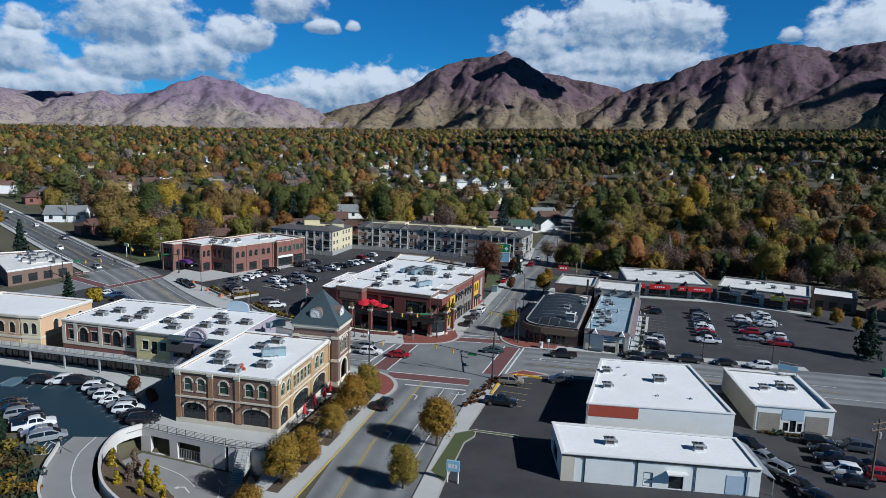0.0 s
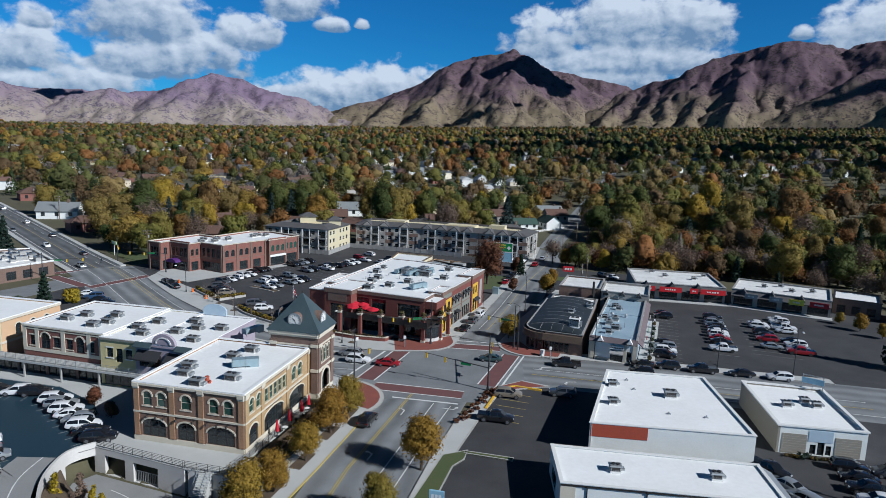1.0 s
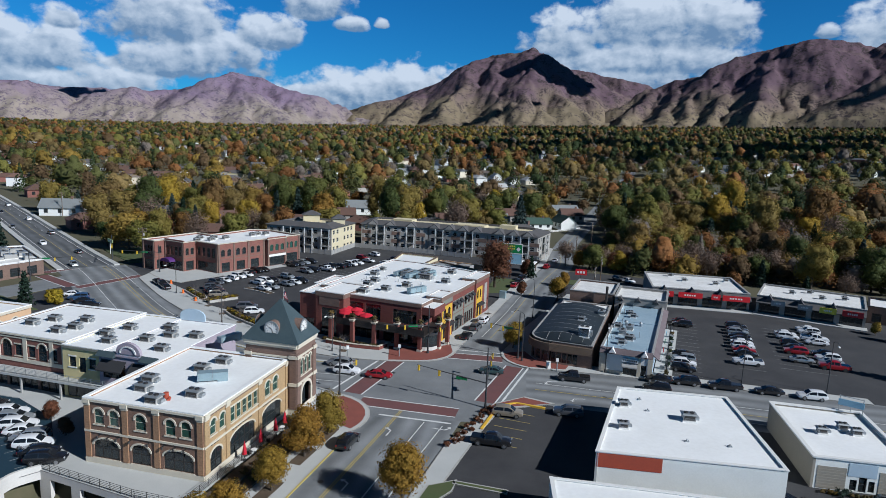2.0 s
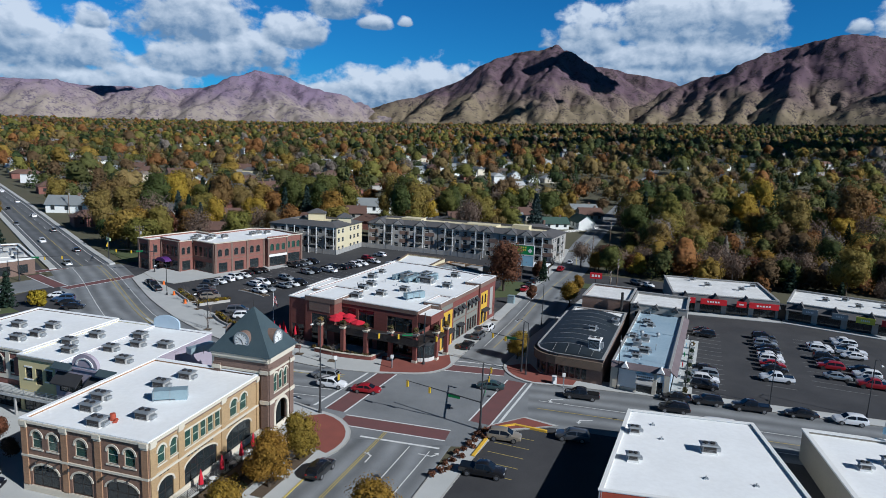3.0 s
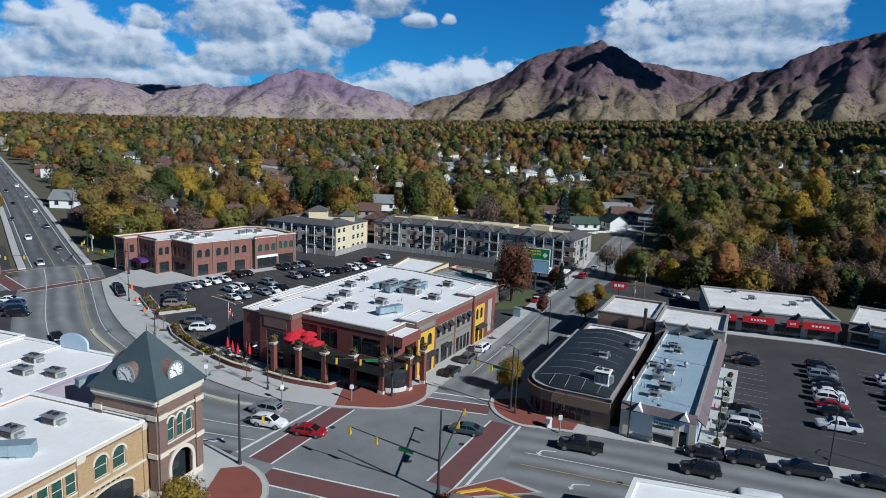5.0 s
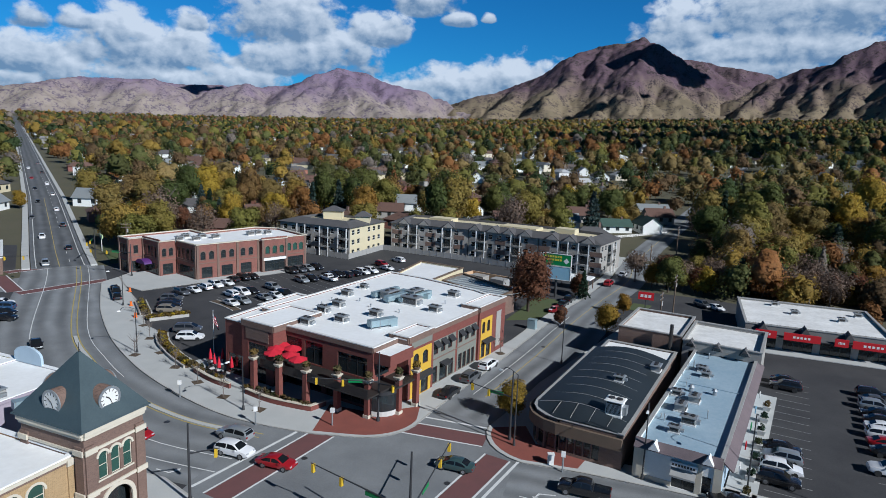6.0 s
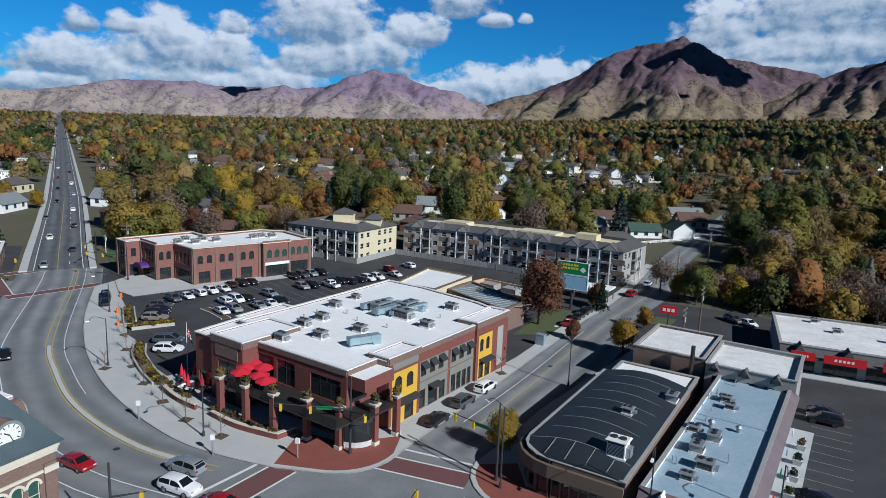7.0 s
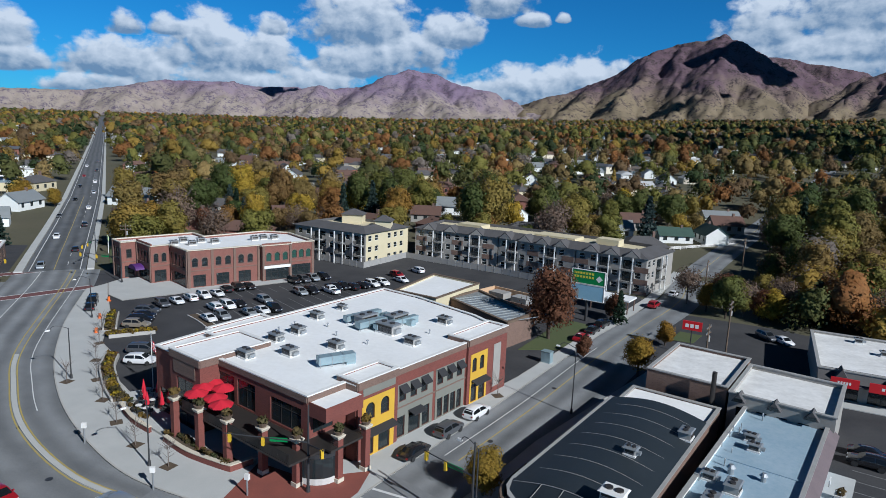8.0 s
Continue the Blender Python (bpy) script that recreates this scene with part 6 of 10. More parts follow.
    # terrace deck on columns along the front, with a dark railing
    g = Geo()
    g.box(-18.5, -10.2, 3.95, 1.0, -5.62, 4.2).box(-1.7, -5.62, 3.95, 1.9, -0.2, 4.2)
    part("terrace_deck", g, DARK_TRIM, ob, "dark upper terrace deck").matrix_local = base
    g = Geo()
    for k in range(26):
        g.box(-18.4 + k * 0.76, -10.15, 4.2, -18.36 + k * 0.76, -10.11, 5.25)
    for z in (4.4, 4.6, 4.8, 5.0, 5.22):
        g.box(-18.4, -10.14, z, 0.9, -10.12, z + 0.03).box(1.8, -5.6, z, 1.84, -0.2, z + 0.03)
    g.box(-18.4, -10.13, 4.2, 0.9, -10.125, 5.2)
    part("terrace_railing", g, DARK_TRIM, ob).matrix_local = base
    # rounded shop window at the corner
    g = Geo()
    pts = [(-1.6 + 3.0 * math.cos(radians(a)), -4.6 + 2.6 * math.sin(radians(a))) for a in range(-90, 60, 15)] + [(-1.6, -2.0)]
    g.prism(pts, 0.2, 0.9)
    part("window_base", g, CONCRETE_WHITE, ob).matrix_local = base
    g = Geo()
    g.prism(pts, 0.902, 3.2)
    part("bay_window", g, GLASS, ob).matrix_local = base
    g = Geo()
    g.prism([(x * 1.06, y * 1.03) for x, y in pts], 3.2, 3.7)
    part("bay_awning", g, AWNING, ob).matrix_local = base
    # brick columns with stone caps and planters
    for u, v in ((-19.2, -10.6), (-14.4, -10.4), (-9.8, -9.9), (-5.6, -8.4), (-1.0, -7.6), (1.5, -4.2), (1.9, -0.6)):
        p = BK(u, v)
        c = thing("column", at(p[0], p[1], 0.1, -20), "dark red brick column with stone cap and planter", "column", "terrace columns")
        g = Geo()
        g.box(-0.36, -0.36, 0.5, 0.36, 0.36, 4.9)
        part("shaft", g, BRICK_RED, c)
        g = Geo()
        g.box(-0.45, -0.45, 0, 0.45, 0.45, 0.5).frustum((-0.4, -0.4, 0.4, 0.4, 4.9), (-0.55, -0.55, 0.55, 0.55, 5.2)).box(-0.55, -0.55, 5.2, 0.55, 0.55, 5.32)
        part("cap", g, STONE, c)
        g = Geo()
        g.cyl((0, 0, 5.32), (0, 0, 5.75), 0.35, 0.6, 12)
        part("planter", g, WOOD_POLE, c)
        rg = random.Random(int(u * 10))
        g = Geo()
        leaf_cards(g, rg, 60, (0, 0, 6.1), (0.6, 0.6, 0.45), 0.22)
        part("plant", g, SHRUB, c)
    # brick planter wall round the lower terrace
    for pts in (smooth([BK(-19.6, -11.7), BK(-14.5, -11.8), BK(-8.4, -10.6)]) + [BK(-8.0, -8.0)], smooth([(-31.4, 148.2), (-27.0, 145.5), (-23.0, 144.0)])):
        g = Geo()
        ribbon(g, pts, 0.2, 0.2, 0.0, 0.85)
        wl = solid("planter_wall", g, BRICK_RED, "low dark red brick planter wall with stone cap", "wall", "structure")
        g = Geo()
        ribbon(g, pts, 0.26, 0.26, 0.85, 0.95)
        part("cap", g, STONE, wl)
    # terrace floor, bed
    g = Geo()
    g.prism([BK(-36, -9.2), BK(-31, -11.1), BK(-26, -11.3), BK(-21.5, -11.3), BK(-14.5, -11.5), BK(-8.6, -10.4), BK(-8.2, -5.7), BK(-17.8, -5.7), BK(-17.8, -8.3), BK(-28.8, -8.3), BK(-34, -4)], 0.1, 0.45)
    slab("pavement", g, CONCRETE, "raised concrete dining terrace")
    g = Geo()
    g.prism([BK(-21, -11.2), BK(-14.5, -11.5), BK(-8.7, -10.4), BK(-8.8, -9.0), BK(-14.5, -10.0), BK(-21, -9.9)], 0.45, 0.62)
    slab("planting_bed", g, MULCH, "mulch bed with shrubs and boulders", "planting bed")
    # flanking lawn wall and strip of planting beside the car park
    for pts, half in ((smooth([(-64.4, 179.8), (-61.0, 176.0), (-57.4, 172.1)], 3), 0.9), (smooth([(-46.7, 161.9), (-43.8, 158.2), (-40.6, 155.3), (-36.9, 152.3), (-33.1, 149.7)], 3), 0.85), (smooth([(-54.7, 169.2), (-52.2, 171.9), (-49.7, 174.5)], 3), 0.45)):
        g = Geo()
        ribbon(g, pts, half, half, 0.0, 0.5)
        bd = slab("planting_bed", g, MULCH, "long kerbed bed of brown mulch under yellow-green shrubs", "planting bed")
        rg = random.Random(int(pts[0][1]))
        for k in range(2 * len(pts) - 1):
            x, y = pts[k // 2] if k % 2 == 0 else [(p + q) / 2 for p, q in zip(pts[k // 2], pts[k // 2 + 1])]
            g = Geo()
            for q in range(5):
                leaf_cards(g, rg, 16, (rg.uniform(-0.4, 0.4), rg.uniform(-0.4, 0.4), rg.uniform(0.1, 0.5)), (0.5, 0.5, 0.35), 0.16)
            solid("shrub", g, (SHRUB, YELLOW_LEAF, SHRUB)[k % 3], "low yellow-green shrub in the kerbed bed", "shrub", group="car park shrubs", m=at(x, y, 0.5))
        g = Geo()
        ribbon(g, pts, half + 0.25, -half, 0.0, 0.62)
        ribbon(g, pts, -half, half + 0.25, 0.0, 0.62)
        part("kerb", g, KERB, bd)


def leaf_cards(g, rg, n, c, r, size, shell=0.5):
    """Small leaf-like quads spread through an ellipsoid."""
    for _ in range(n):
        d = Vector((rg.gauss(0, 1), rg.gauss(0, 1), rg.gauss(0, 1))).normalized() * (shell + (1 - shell) * rg.random())
        p = Vector((c[0] + d.x * r[0], c[1] + d.y * r[1], c[2] + d.z * r[2]))
        nrm = (d + Vector((rg.gauss(0, 0.3), rg.gauss(0, 0.3), rg.gauss(0.15, 0.3)))).normalized()
        u = nrm.orthogonal().normalized()
        a = rg.random() * 6.28
        w = nrm.cross(u)
        u, w = u * math.cos(a) + w * math.sin(a), w * math.cos(a) - u * math.sin(a)
        s, k = size * (0.6 + 0.8 * rg.random()), 0.6
        g.add([tuple(p - u * s - w * s * k), tuple(p + u * s - w * s * k), tuple(p + w * s * 1.3)], [(0, 1, 2)])
        if g.n is not None:
            g.n += [tuple((d.normalized() + nrm * 0.8).normalized())] * 3


restaurant()


# ---- red brick office ----
def office():
    F = frame_of(-65.4, 202.0, 57)          # x along the car-park front, y into the building
    G = frame_of(-65.4, 202.0, -26)         # x along the stepped front by the avenue
    up = lambda s, n, pitch=2.2, *m: row(n, s, pitch, 1.3, 4.9, 6.9, "a", *m)
    poly = [G(-23.2, -7.6), G(-17.8, -7.6), G(-17.8, -4.2), G(-9.4, -4.2), G(-9.4, 0.0), F(0, 0), F(16.9, 0), F(16.9, -1.3), F(24.4, -1.3), F(24.4, 0.0), F(31.2, 0.0), F(31.2, 14.5), (-67.3, 234.8), (-74.8, 219.6), (-80.6, 222.7)]
    front = [(1.2, 4.0, 0.3, 3.0, "s"), (6.4, 9.4, 0.3, 3.0, "s"), (11.6, 14.6, 0.3, 3.0, "s")] + up(1.0, 2) + up(6.3, 2) + up(11.6, 2)
    ops = {5: front, 7: [(0.8, 6.8, 0.2, 3.0, "s")] + up(1.0, 3, 2.1, GLASS_GREEN), 9: [(0.6, 5.8, 0.2, 3.2, "s")] + up(0.7, 3, 1.9, GLASS_GREEN)}
    for i, w, n in ((0, 5.4, 3), (2, 8.4, 4), (4, 9.4, 4)):
        ops[i] = [(0.7, w - 0.7, 0.3, 3.0, "s")] + row(n, 0.8, (w - 1.2) / n, 1.3, 4.5, 7.2, "w")
    ops[1], ops[3] = [(0.6, 2.8, 0.3, 3.0, "s"), (1.1, 2.3, 4.9, 6.9, "w")], [(0.7, 3.4, 0.3, 3.0, "s"), (0.6, 1.7, 4.9, 6.9, "a"), (2.4, 3.5, 4.9, 6.9, "a")]
    ops[14] = [(2, 6, 0.3, 3.0, "s"), (8, 12, 0.3, 3.0, "s")] + row(5, 1.4, 3.0, 1.4, 4.7, 7.0, "w")
    ob = building("office_building", poly, -0.1, 8.6, BRICK_OFFICE, ROOF_WHITE, "two-storey red brick office with arched windows and white roof", openings=ops, trim=BRICK_BROWN, coping=STONE, cope=0.2,
                  bands=[(3.9, 4.1, 0.08, BRICK_BROWN)], parapet=0.35)
    g = Geo()
    g.box(0.4, -0.25, 3.1, 7.1, -0.09, 3.8)
    part("sign_board", g, WHITE_TRIM, ob, "long white sign board").matrix_local = edge_frame(poly[7], poly[8], poly[0])
    # brick piers at the bay edges
    for i, ss in ((0, (0.0, 4.6)), (2, (0.0, 7.6)), (4, (8.6,)), (5, (0.0, 5.2, 10.4, 16.2)), (7, (0.0, 6.9)), (9, (6.1,))):
        for q in ss:
            g = Geo()
            g.box(q, -0.2, -0.05, q + 0.6, -0.002, 8.5)
            part("pier", g, BRICK_BROWN, ob).matrix_local = edge_frame(poly[i], poly[i + 1], poly[0])
    # raised bay tops
    for a, b in ((7, 8), (2, 3)):
        m = edge_frame(poly[a], poly[b], poly[0])
        l = math.dist(poly[a], poly[b])
        g = Geo()
        g.box(0.02, 0.0, 8.762, l - 0.02, 0.3, 9.2)
        part("bay_parapet", g, BRICK_OFFICE, ob).matrix_local = m
    # purple entrance awning
    g = Geo()
    g.side([(-2.2, 0), (2.2, 0)] + [(2.2 * math.cos(math.pi * k / 10), 1.1 * math.sin(math.pi * k / 10)) for k in range(11)], -2.0, 0.0)
    p = G(-15.2, -4.3)
    solid("entrance_awning", g, PURPLE, "purple rounded entrance awning", "awning", m=at(p[0], p[1], 2.7, -26))


office()


# ---- apartments ----
def apartments():
    def block(poly, z1, wall, label, openings, seed, hip=True):
        ob = building("apartment_building", poly, -0.1, z1, wall, ROOF_GREY, label, "building", openings=openings, coping=ROOF_GREY, cope=0.12, parapet=0.05, frame_mat=WHITE_TRIM)
        base = poly[0]
        # shallow pitched roof edge all round a flat centre
        a, b, c = [inset(poly, k) for k in (-0.6, 4.0, 4.1)]
        g = Geo()
        n = len(poly)
        for i in range(n):
            j = (i + 1) % n
            g.add([(a[i][0], a[i][1], z1 + 0.1), (a[j][0], a[j][1], z1 + 0.1), (b[j][0], b[j][1], z1 + 1.5), (b[i][0], b[i][1], z1 + 1.5), (c[i][0], c[i][1], z1 + 0.6), (c[j][0], c[j][1], z1 + 0.6)],
                  [(0, 1, 2, 3), (3, 2, 5, 4)])
        g.v = [(x - base[0], y - base[1], z) for x, y, z in g.v]
        part("shingle_roof", g, ROOF_GREY, ob)
        g = Geo()
        g.prism([(x - base[0], y - base[1]) for x, y in c], z1 + 0.3, z1 + 0.7)
        part("flat_roof", g, STUCCO_CREAM, ob)
        return ob

    def grid(L, z, storeys, skip=()):
        o = []
        k = 0
        s = 1.2
        while s + 1.6 < L - 0.8:
            if k not in skip:
                for f in range(storeys):
                    o.append((s, s + 1.5, 0.9 + f * 2.95, 2.4 + f * 2.95, "w"))
            s += 2.9
            k += 1
        return o
    c0, e1, w0 = (-41.1, 242.9), (-36.2, 262.0), (-66.0, 248.5)
    L0 = math.dist(w0, c0)
    poly = [w0, c0, e1, (-60.0, 268.0)]
    a1 = block(poly, 9.0, {"default": STUCCO_GREY, 1: STUCCO_CREAM}, "three-storey cream and grey apartment block with corner balconies", {0: grid(L0, 0, 3, (2, 5)), 1: grid(math.dist(c0, e1), 0, 3, (2,))}, 1)
    balconies(a1, poly, 0, (L0 - 3.4, 7.2, 15.6), 3)
    for x, y, w, d, h in ((-52.0, 258.0, 6, 5, 2.6), (-41.2, 255.5, 4.5, 4.5, 1.8)):
        st = thing("roof_pavilion", at(x, y, 9.6, 14), "cream roof access pavilion with grey hip roof", "roof structure")
        g = Geo()
        g.box(-w / 2, -d / 2, -0.3, w / 2, d / 2, h)
        part("wall", g, STUCCO_CREAM, st)
        g = Geo()
        g.frustum((-w / 2 - 0.5, -d / 2 - 0.5, w / 2 + 0.5, d / 2 + 0.5, h), (-0.4, -0.3, 0.4, 0.3, h + 1.5))
        part("roof", g, ROOF_GREY, st)
    # long grey block, bent
    p = [(-33.8, 262.0), (-8.0, 258.0), (14.0, 250.6), (31.6, 245.2), (38.0, 262.0), (20.0, 270.0), (-8.0, 277.0), (-33.0, 279.0)]
    ops = {0: grid(math.dist(p[0], p[1]), 0, 3, (2, 6)), 1: grid(math.dist(p[1], p[2]), 0, 3, (1, 5)), 2: grid(math.dist(p[2], p[3]), 0, 3, (2,)), 3: grid(math.dist(p[3], p[4]), 0, 3, (2, 3))}
    a2 = block(p, 8.9, {"default": STUCCO_GREY}, "long three-storey warm grey apartment block with balconies", ops, 2)
    for i, ss in ((0, (6.4, 18.0)), (1, (3.4, 15.0)), (2, (6.4, 12.4)), (3, (6.6,))):
        balconies(a2, p, i, ss, 3)
    # dark siding bays
    for i, ss in ((0, (0.4, 12.0, 21.6)), (1, (9.4, 19.6)), (2, (0.3, 15.6))):
        m = edge_frame(p[i], p[i + 1], p[0])
        for q in ss:
            for zz in (0.1, 2.5, 5.45):
                g = Geo()
                g.box(q, -0.05, zz + 0.0, q + 3.4, -0.003, zz + (0.75 if zz < 1 else 1.35))
                part("siding_panel", g, BRICK_BROWN, a2).matrix_local = m
    for i, ss in ((0, 4.6), (0, 11.5), (0, 19.8), (1, 2.6), (1, 8.6), (1, 13.9), (1, 19.2), (2, 4.4), (2, 9.6), (2, 14.8)):
        # small gables over the bays
        m = edge_frame(p[i], p[i + 1], p[0])
        g = Geo()
        g.add([(ss - 2.2, -0.75, 9.0), (ss + 2.2, -0.75, 9.0), (ss, -0.75, 10.9), (ss - 2.2, 3.0, 9.0), (ss + 2.2, 3.0, 9.0), (ss, 3.0, 10.9)], [(0, 1, 2), (1, 4, 5, 2), (0, 2, 5, 3), (3, 5, 4), (0, 3, 4, 1)])
        part("gable", g, ROOF_GREY, a2).matrix_local = m
        g = Geo()
        g.add([(ss - 1.8, -0.78, 9.02), (ss + 1.8, -0.78, 9.02), (ss, -0.78, 10.6), (ss - 1.8, -0.7, 9.02), (ss + 1.8, -0.7, 9.02), (ss, -0.7, 10.6)], [(0, 1, 2), (3, 5, 4), (0, 3, 4, 1), (1, 4, 5, 2), (0, 2, 5, 3)])
        part("gable_face", g, STUCCO_GREY, a2).matrix_local = m
    for x, y, w, d, h in ((8.0, 263.0, 12.0, 6.0, 0.9), (22.0, 258.5, 6.0, 4.0, 1.8), (-18.0, 269.0, 8, 5, 1.2)):
        g = Geo()
        g.box(-w / 2, -d / 2, -0.3, w / 2, d / 2, h)
        solid("roof_structure", g, STUCCO_CREAM, "pale flat roof block on the apartments", "roof structure", m=at(x, y, 9.5, -17))
    # fence round the car park
    for a, b in (((-60.0, 246.5), (-40.6, 240.9)), ((-40.6, 240.9), (-36.0, 260.4)), ((-36.0, 260.4), (-5.0, 252.0)), ((-5.0, 252.0), (8.0, 247.0))):
        f = thing("fence", Matrix.Translation((*a, 0)), "grey vinyl panel fence beside the car park", "fence")
        m = edge_frame(a, b, a)
        l = math.dist(a, b)
        k = int(l / 2.4)
        for i in range(k):
            g = Geo()
            g.box(i * l / k + 0.06, -0.02, 0.1, (i + 1) * l / k - 0.06, 0.02, 1.75)
            part("panel", g, UNIT_GREY, f).matrix_local = m
        for i in range(k + 1):
            g = Geo()
            g.box(i * l / k - 0.06, -0.06, 0, i * l / k + 0.06, 0.06, 1.85)
            part("post", g, UNIT_GREY, f).matrix_local = m


def balconies(ob, poly, i, places, storeys):
    m = edge_frame(poly[i], poly[i + 1], poly[0])
    for s in places:
        for f in range(1, storeys):
            z = f * 2.95
            g = Geo()
            g.box(s, -1.5, z - 0.2, s + 3.2, -0.002, z)
            part("balcony", g, UNIT_GREY, ob).matrix_local = m
            g = wall_mesh(3.2, 0.06, 1.0, [(0.04 + k * 0.196, 0.196 + k * 0.196, 0.1, 0.94, "v") for k in range(16)], 0.03, 0.0)
            part("balcony_rail", g, DARK_TRIM, ob).matrix_local = m @ Matrix.Translation((s, -1.49, z))
            g = Geo()
            g.box(s + 0.3, -0.012, z + 0.05, s + 2.9, -0.004, z + 2.2)
            part("patio_door", g, GLASS, ob).matrix_local = m
        for x in (s, s + 2.95):
            g = Geo()
            g.box(x, -1.5, 0, x + 0.25, -1.25, storeys * 2.95 + 0.1)
            part("balcony_post", g, WHITE_TRIM, ob).matrix_local = m


apartments()
# ---- buildings east of the side street ----
def barrel_building():
    """Low building with a black bowed roof and a rounded front corner."""
    F = frame_of(19.6, 139.2, -17.5)
    W, D = 12.1, 29.6
    corner = [(4.2 - 4.2 * math.cos(radians(a)), 4.2 - 4.2 * math.sin(radians(a))) for a in (0, 22, 45, 68, 90)]
    poly = [F(u, v) for u, v in corner] + [F(W, 0.0), F(W, D), F(0, D)]
    ops = {4: [(0.4 + k * 1.0, 1.25 + k * 1.0, 0.5, 2.4, "s") for k in range(5)], 0: [(0.4, 1.4, 0.5, 2.4, "s")], 1: [(0.3, 1.4, 0.5, 2.4, "s")], 2: [(0.3, 1.4, 0.5, 2.4, "s")], 3: [(0.3, 1.4, 0.5, 2.4, "s")]}
    ob = building("restaurant", poly, -0.1, 4.4, BRICK_BROWN, ROOF_BLACK, "low brown brick restaurant with black bowed roof and rounded corner", "building", openings=ops, coping=UNIT_GREY, cope=0.08, parapet=0.2)
    base = poly[0]
    # bowed roof over the length of the house
    g = Geo()
    n, k = 16, 14
    for j in range(n + 1):
        v = 0.12 + (D - 0.24) * j / n
        lo = 0.12 if v > 4.2 else 4.2 - math.sqrt(max(0.0, 4.2 ** 2 - (4.2 - v) ** 2)) + 0.12
        for i in range(k + 1):
            u = lo + (W - 0.12 - lo) * i / k
            t = (u - lo) / (W - 0.12 - lo)
            bow = math.sin(math.pi * t) * min(1.0, 0.06 + v / 4.6) ** 0.6
            x, y = F(u, v)
            g.v.append((x - base[0], y - base[1], 4.45 + 1.0 * bow))
    g.f = [(j * (k + 1) + i, j * (k + 1) + i + 1, (j + 1) * (k + 1) + i + 1, (j + 1) * (k + 1) + i) for j in range(n) for i in range(k)]
    g.m = [0] * len(g.f)
    rf = part("bowed_roof", g, ROOF_BLACK, ob, "black membrane bowed roof with pale seams")
    for pl in rf.data.polygons:
        pl.use_smooth = True
    for q in range(8):
        v = 3.6 + q * 3.3
        g = Geo()
        pts = []
        for i in range(k + 1):
            u = 0.4 + (W - 0.8) * i / k
            t = (u - 0.35) / (W - 0.7)
            x, y = F(u, v)
            pts.append((x - base[0], y - base[1], 4.47 + 1.0 * math.sin(math.pi * t)))
        for a, b in zip(pts, pts[1:]):
            g.cyl(a, b, 0.035, n=4, caps=False)
        part("seam", g, UNIT_GREY, rf)
    for u in (3.4, 5.6, 7.8, 10.0):
        g = Geo()
        a, b = F(u, 0.5), F(u, 3.6)
        t = (u - 0.35) / (W - 0.7)
        g.cyl((a[0] - base[0], a[1] - base[1], 4.75), (b[0] - base[0], b[1] - base[1], 4.48 + 1.0 * math.sin(math.pi * t)), 0.035, n=4)
        part("seam", g, UNIT_GREY, rf)
    # entablature round the front
    g = Geo()
    line = [F(u, v) for u, v in [(-0.2, 8.0), (-0.2, 4.2)] + [(4.2 - 4.5 * math.cos(radians(a)), 4.2 - 4.5 * math.sin(radians(a))) for a in (10, 25, 40, 55, 70, 90)] + [(W, -0.3)]]
    ribbon(g, line, 0.05, 0.35, 2.7, 4.1)
    g.v = [(x - base[0], y - base[1], z) for x, y, z in g.v]
    part("fascia", g, WOOD_POLE, ob, "brown timber fascia")
    # neighbour with the silver-blue roof
    H = frame_of(32.4, 134.9, -18.8)
    wall_ops = {0: [(4.2, 6.6, 0.2, 2.6, "s"), (7.3, 8.2, 0.4, 2.4, "w")], 1: row(6, 3.0, 4.2, 1.6, 0.6, 2.6, "w")}
    bl = building("shop_building", [H(0, 0), H(9.2, 0), H(9.2, 38.6), H(0, 38.6)], -0.1, 4.6, {"default": STUCCO_WHITE, 1: STUCCO_BLUE}, ROOF_BLUE, "white shop building with silver-blue roof and stone piers", openings=wall_ops, coping=UNIT_GREY, cope=0.1, parapet=0.4)
    b = H(0, 0)
    m = edge_frame(H(0, 0), H(9.2, 0), b)
    for s, w in ((-0.05, 1.1), (6.65, 0.6), (8.4, 0.85)):
        g = Geo()
        g.box(s, -0.1, 0, s + w, -0.002, 4.2)
        part("stone_pier", g, STONE, bl, "rubble stone pier").matrix_local = m
    g = Geo()
    g.box(1.1, -0.08, 0, 4.2, -0.002, 0.7)
    part("stone_plinth", g, STONE, bl).matrix_local = m
    g = Geo()
    g.side([(0.1, 0), (-0.75, -0.9), (-0.65, -0.98), (0.1, -0.2)], 0, 9.2)
    part("mansard", g, ROOF_MAUVE, bl).matrix_local = m @ Matrix.Translation((0, 0.0, 4.9)) @ SWAP
    for s in (1.6, 7.2):
        g = Geo()
        g.add([(s, -1.0, 4.2), (s + 1.2, -1.0, 4.2), (s + 0.6, -1.0, 5.1), (s, 0.3, 4.2), (s + 1.2, 0.3, 4.2), (s + 0.6, 0.3, 5.1)], [(0, 1, 2), (1, 4, 5, 2), (0, 2, 5, 3), (3, 5, 4), (0, 3, 4, 1)])
        part("dormer", g, WHITE_TRIM, bl).matrix_local = m
    g = Geo()
    g.box(4.0, -0.5, 2.75, 6.8, -0.002, 3.4)
    part("sign_box", g, WHITE_TRIM, bl, "white sign box").matrix_local = m
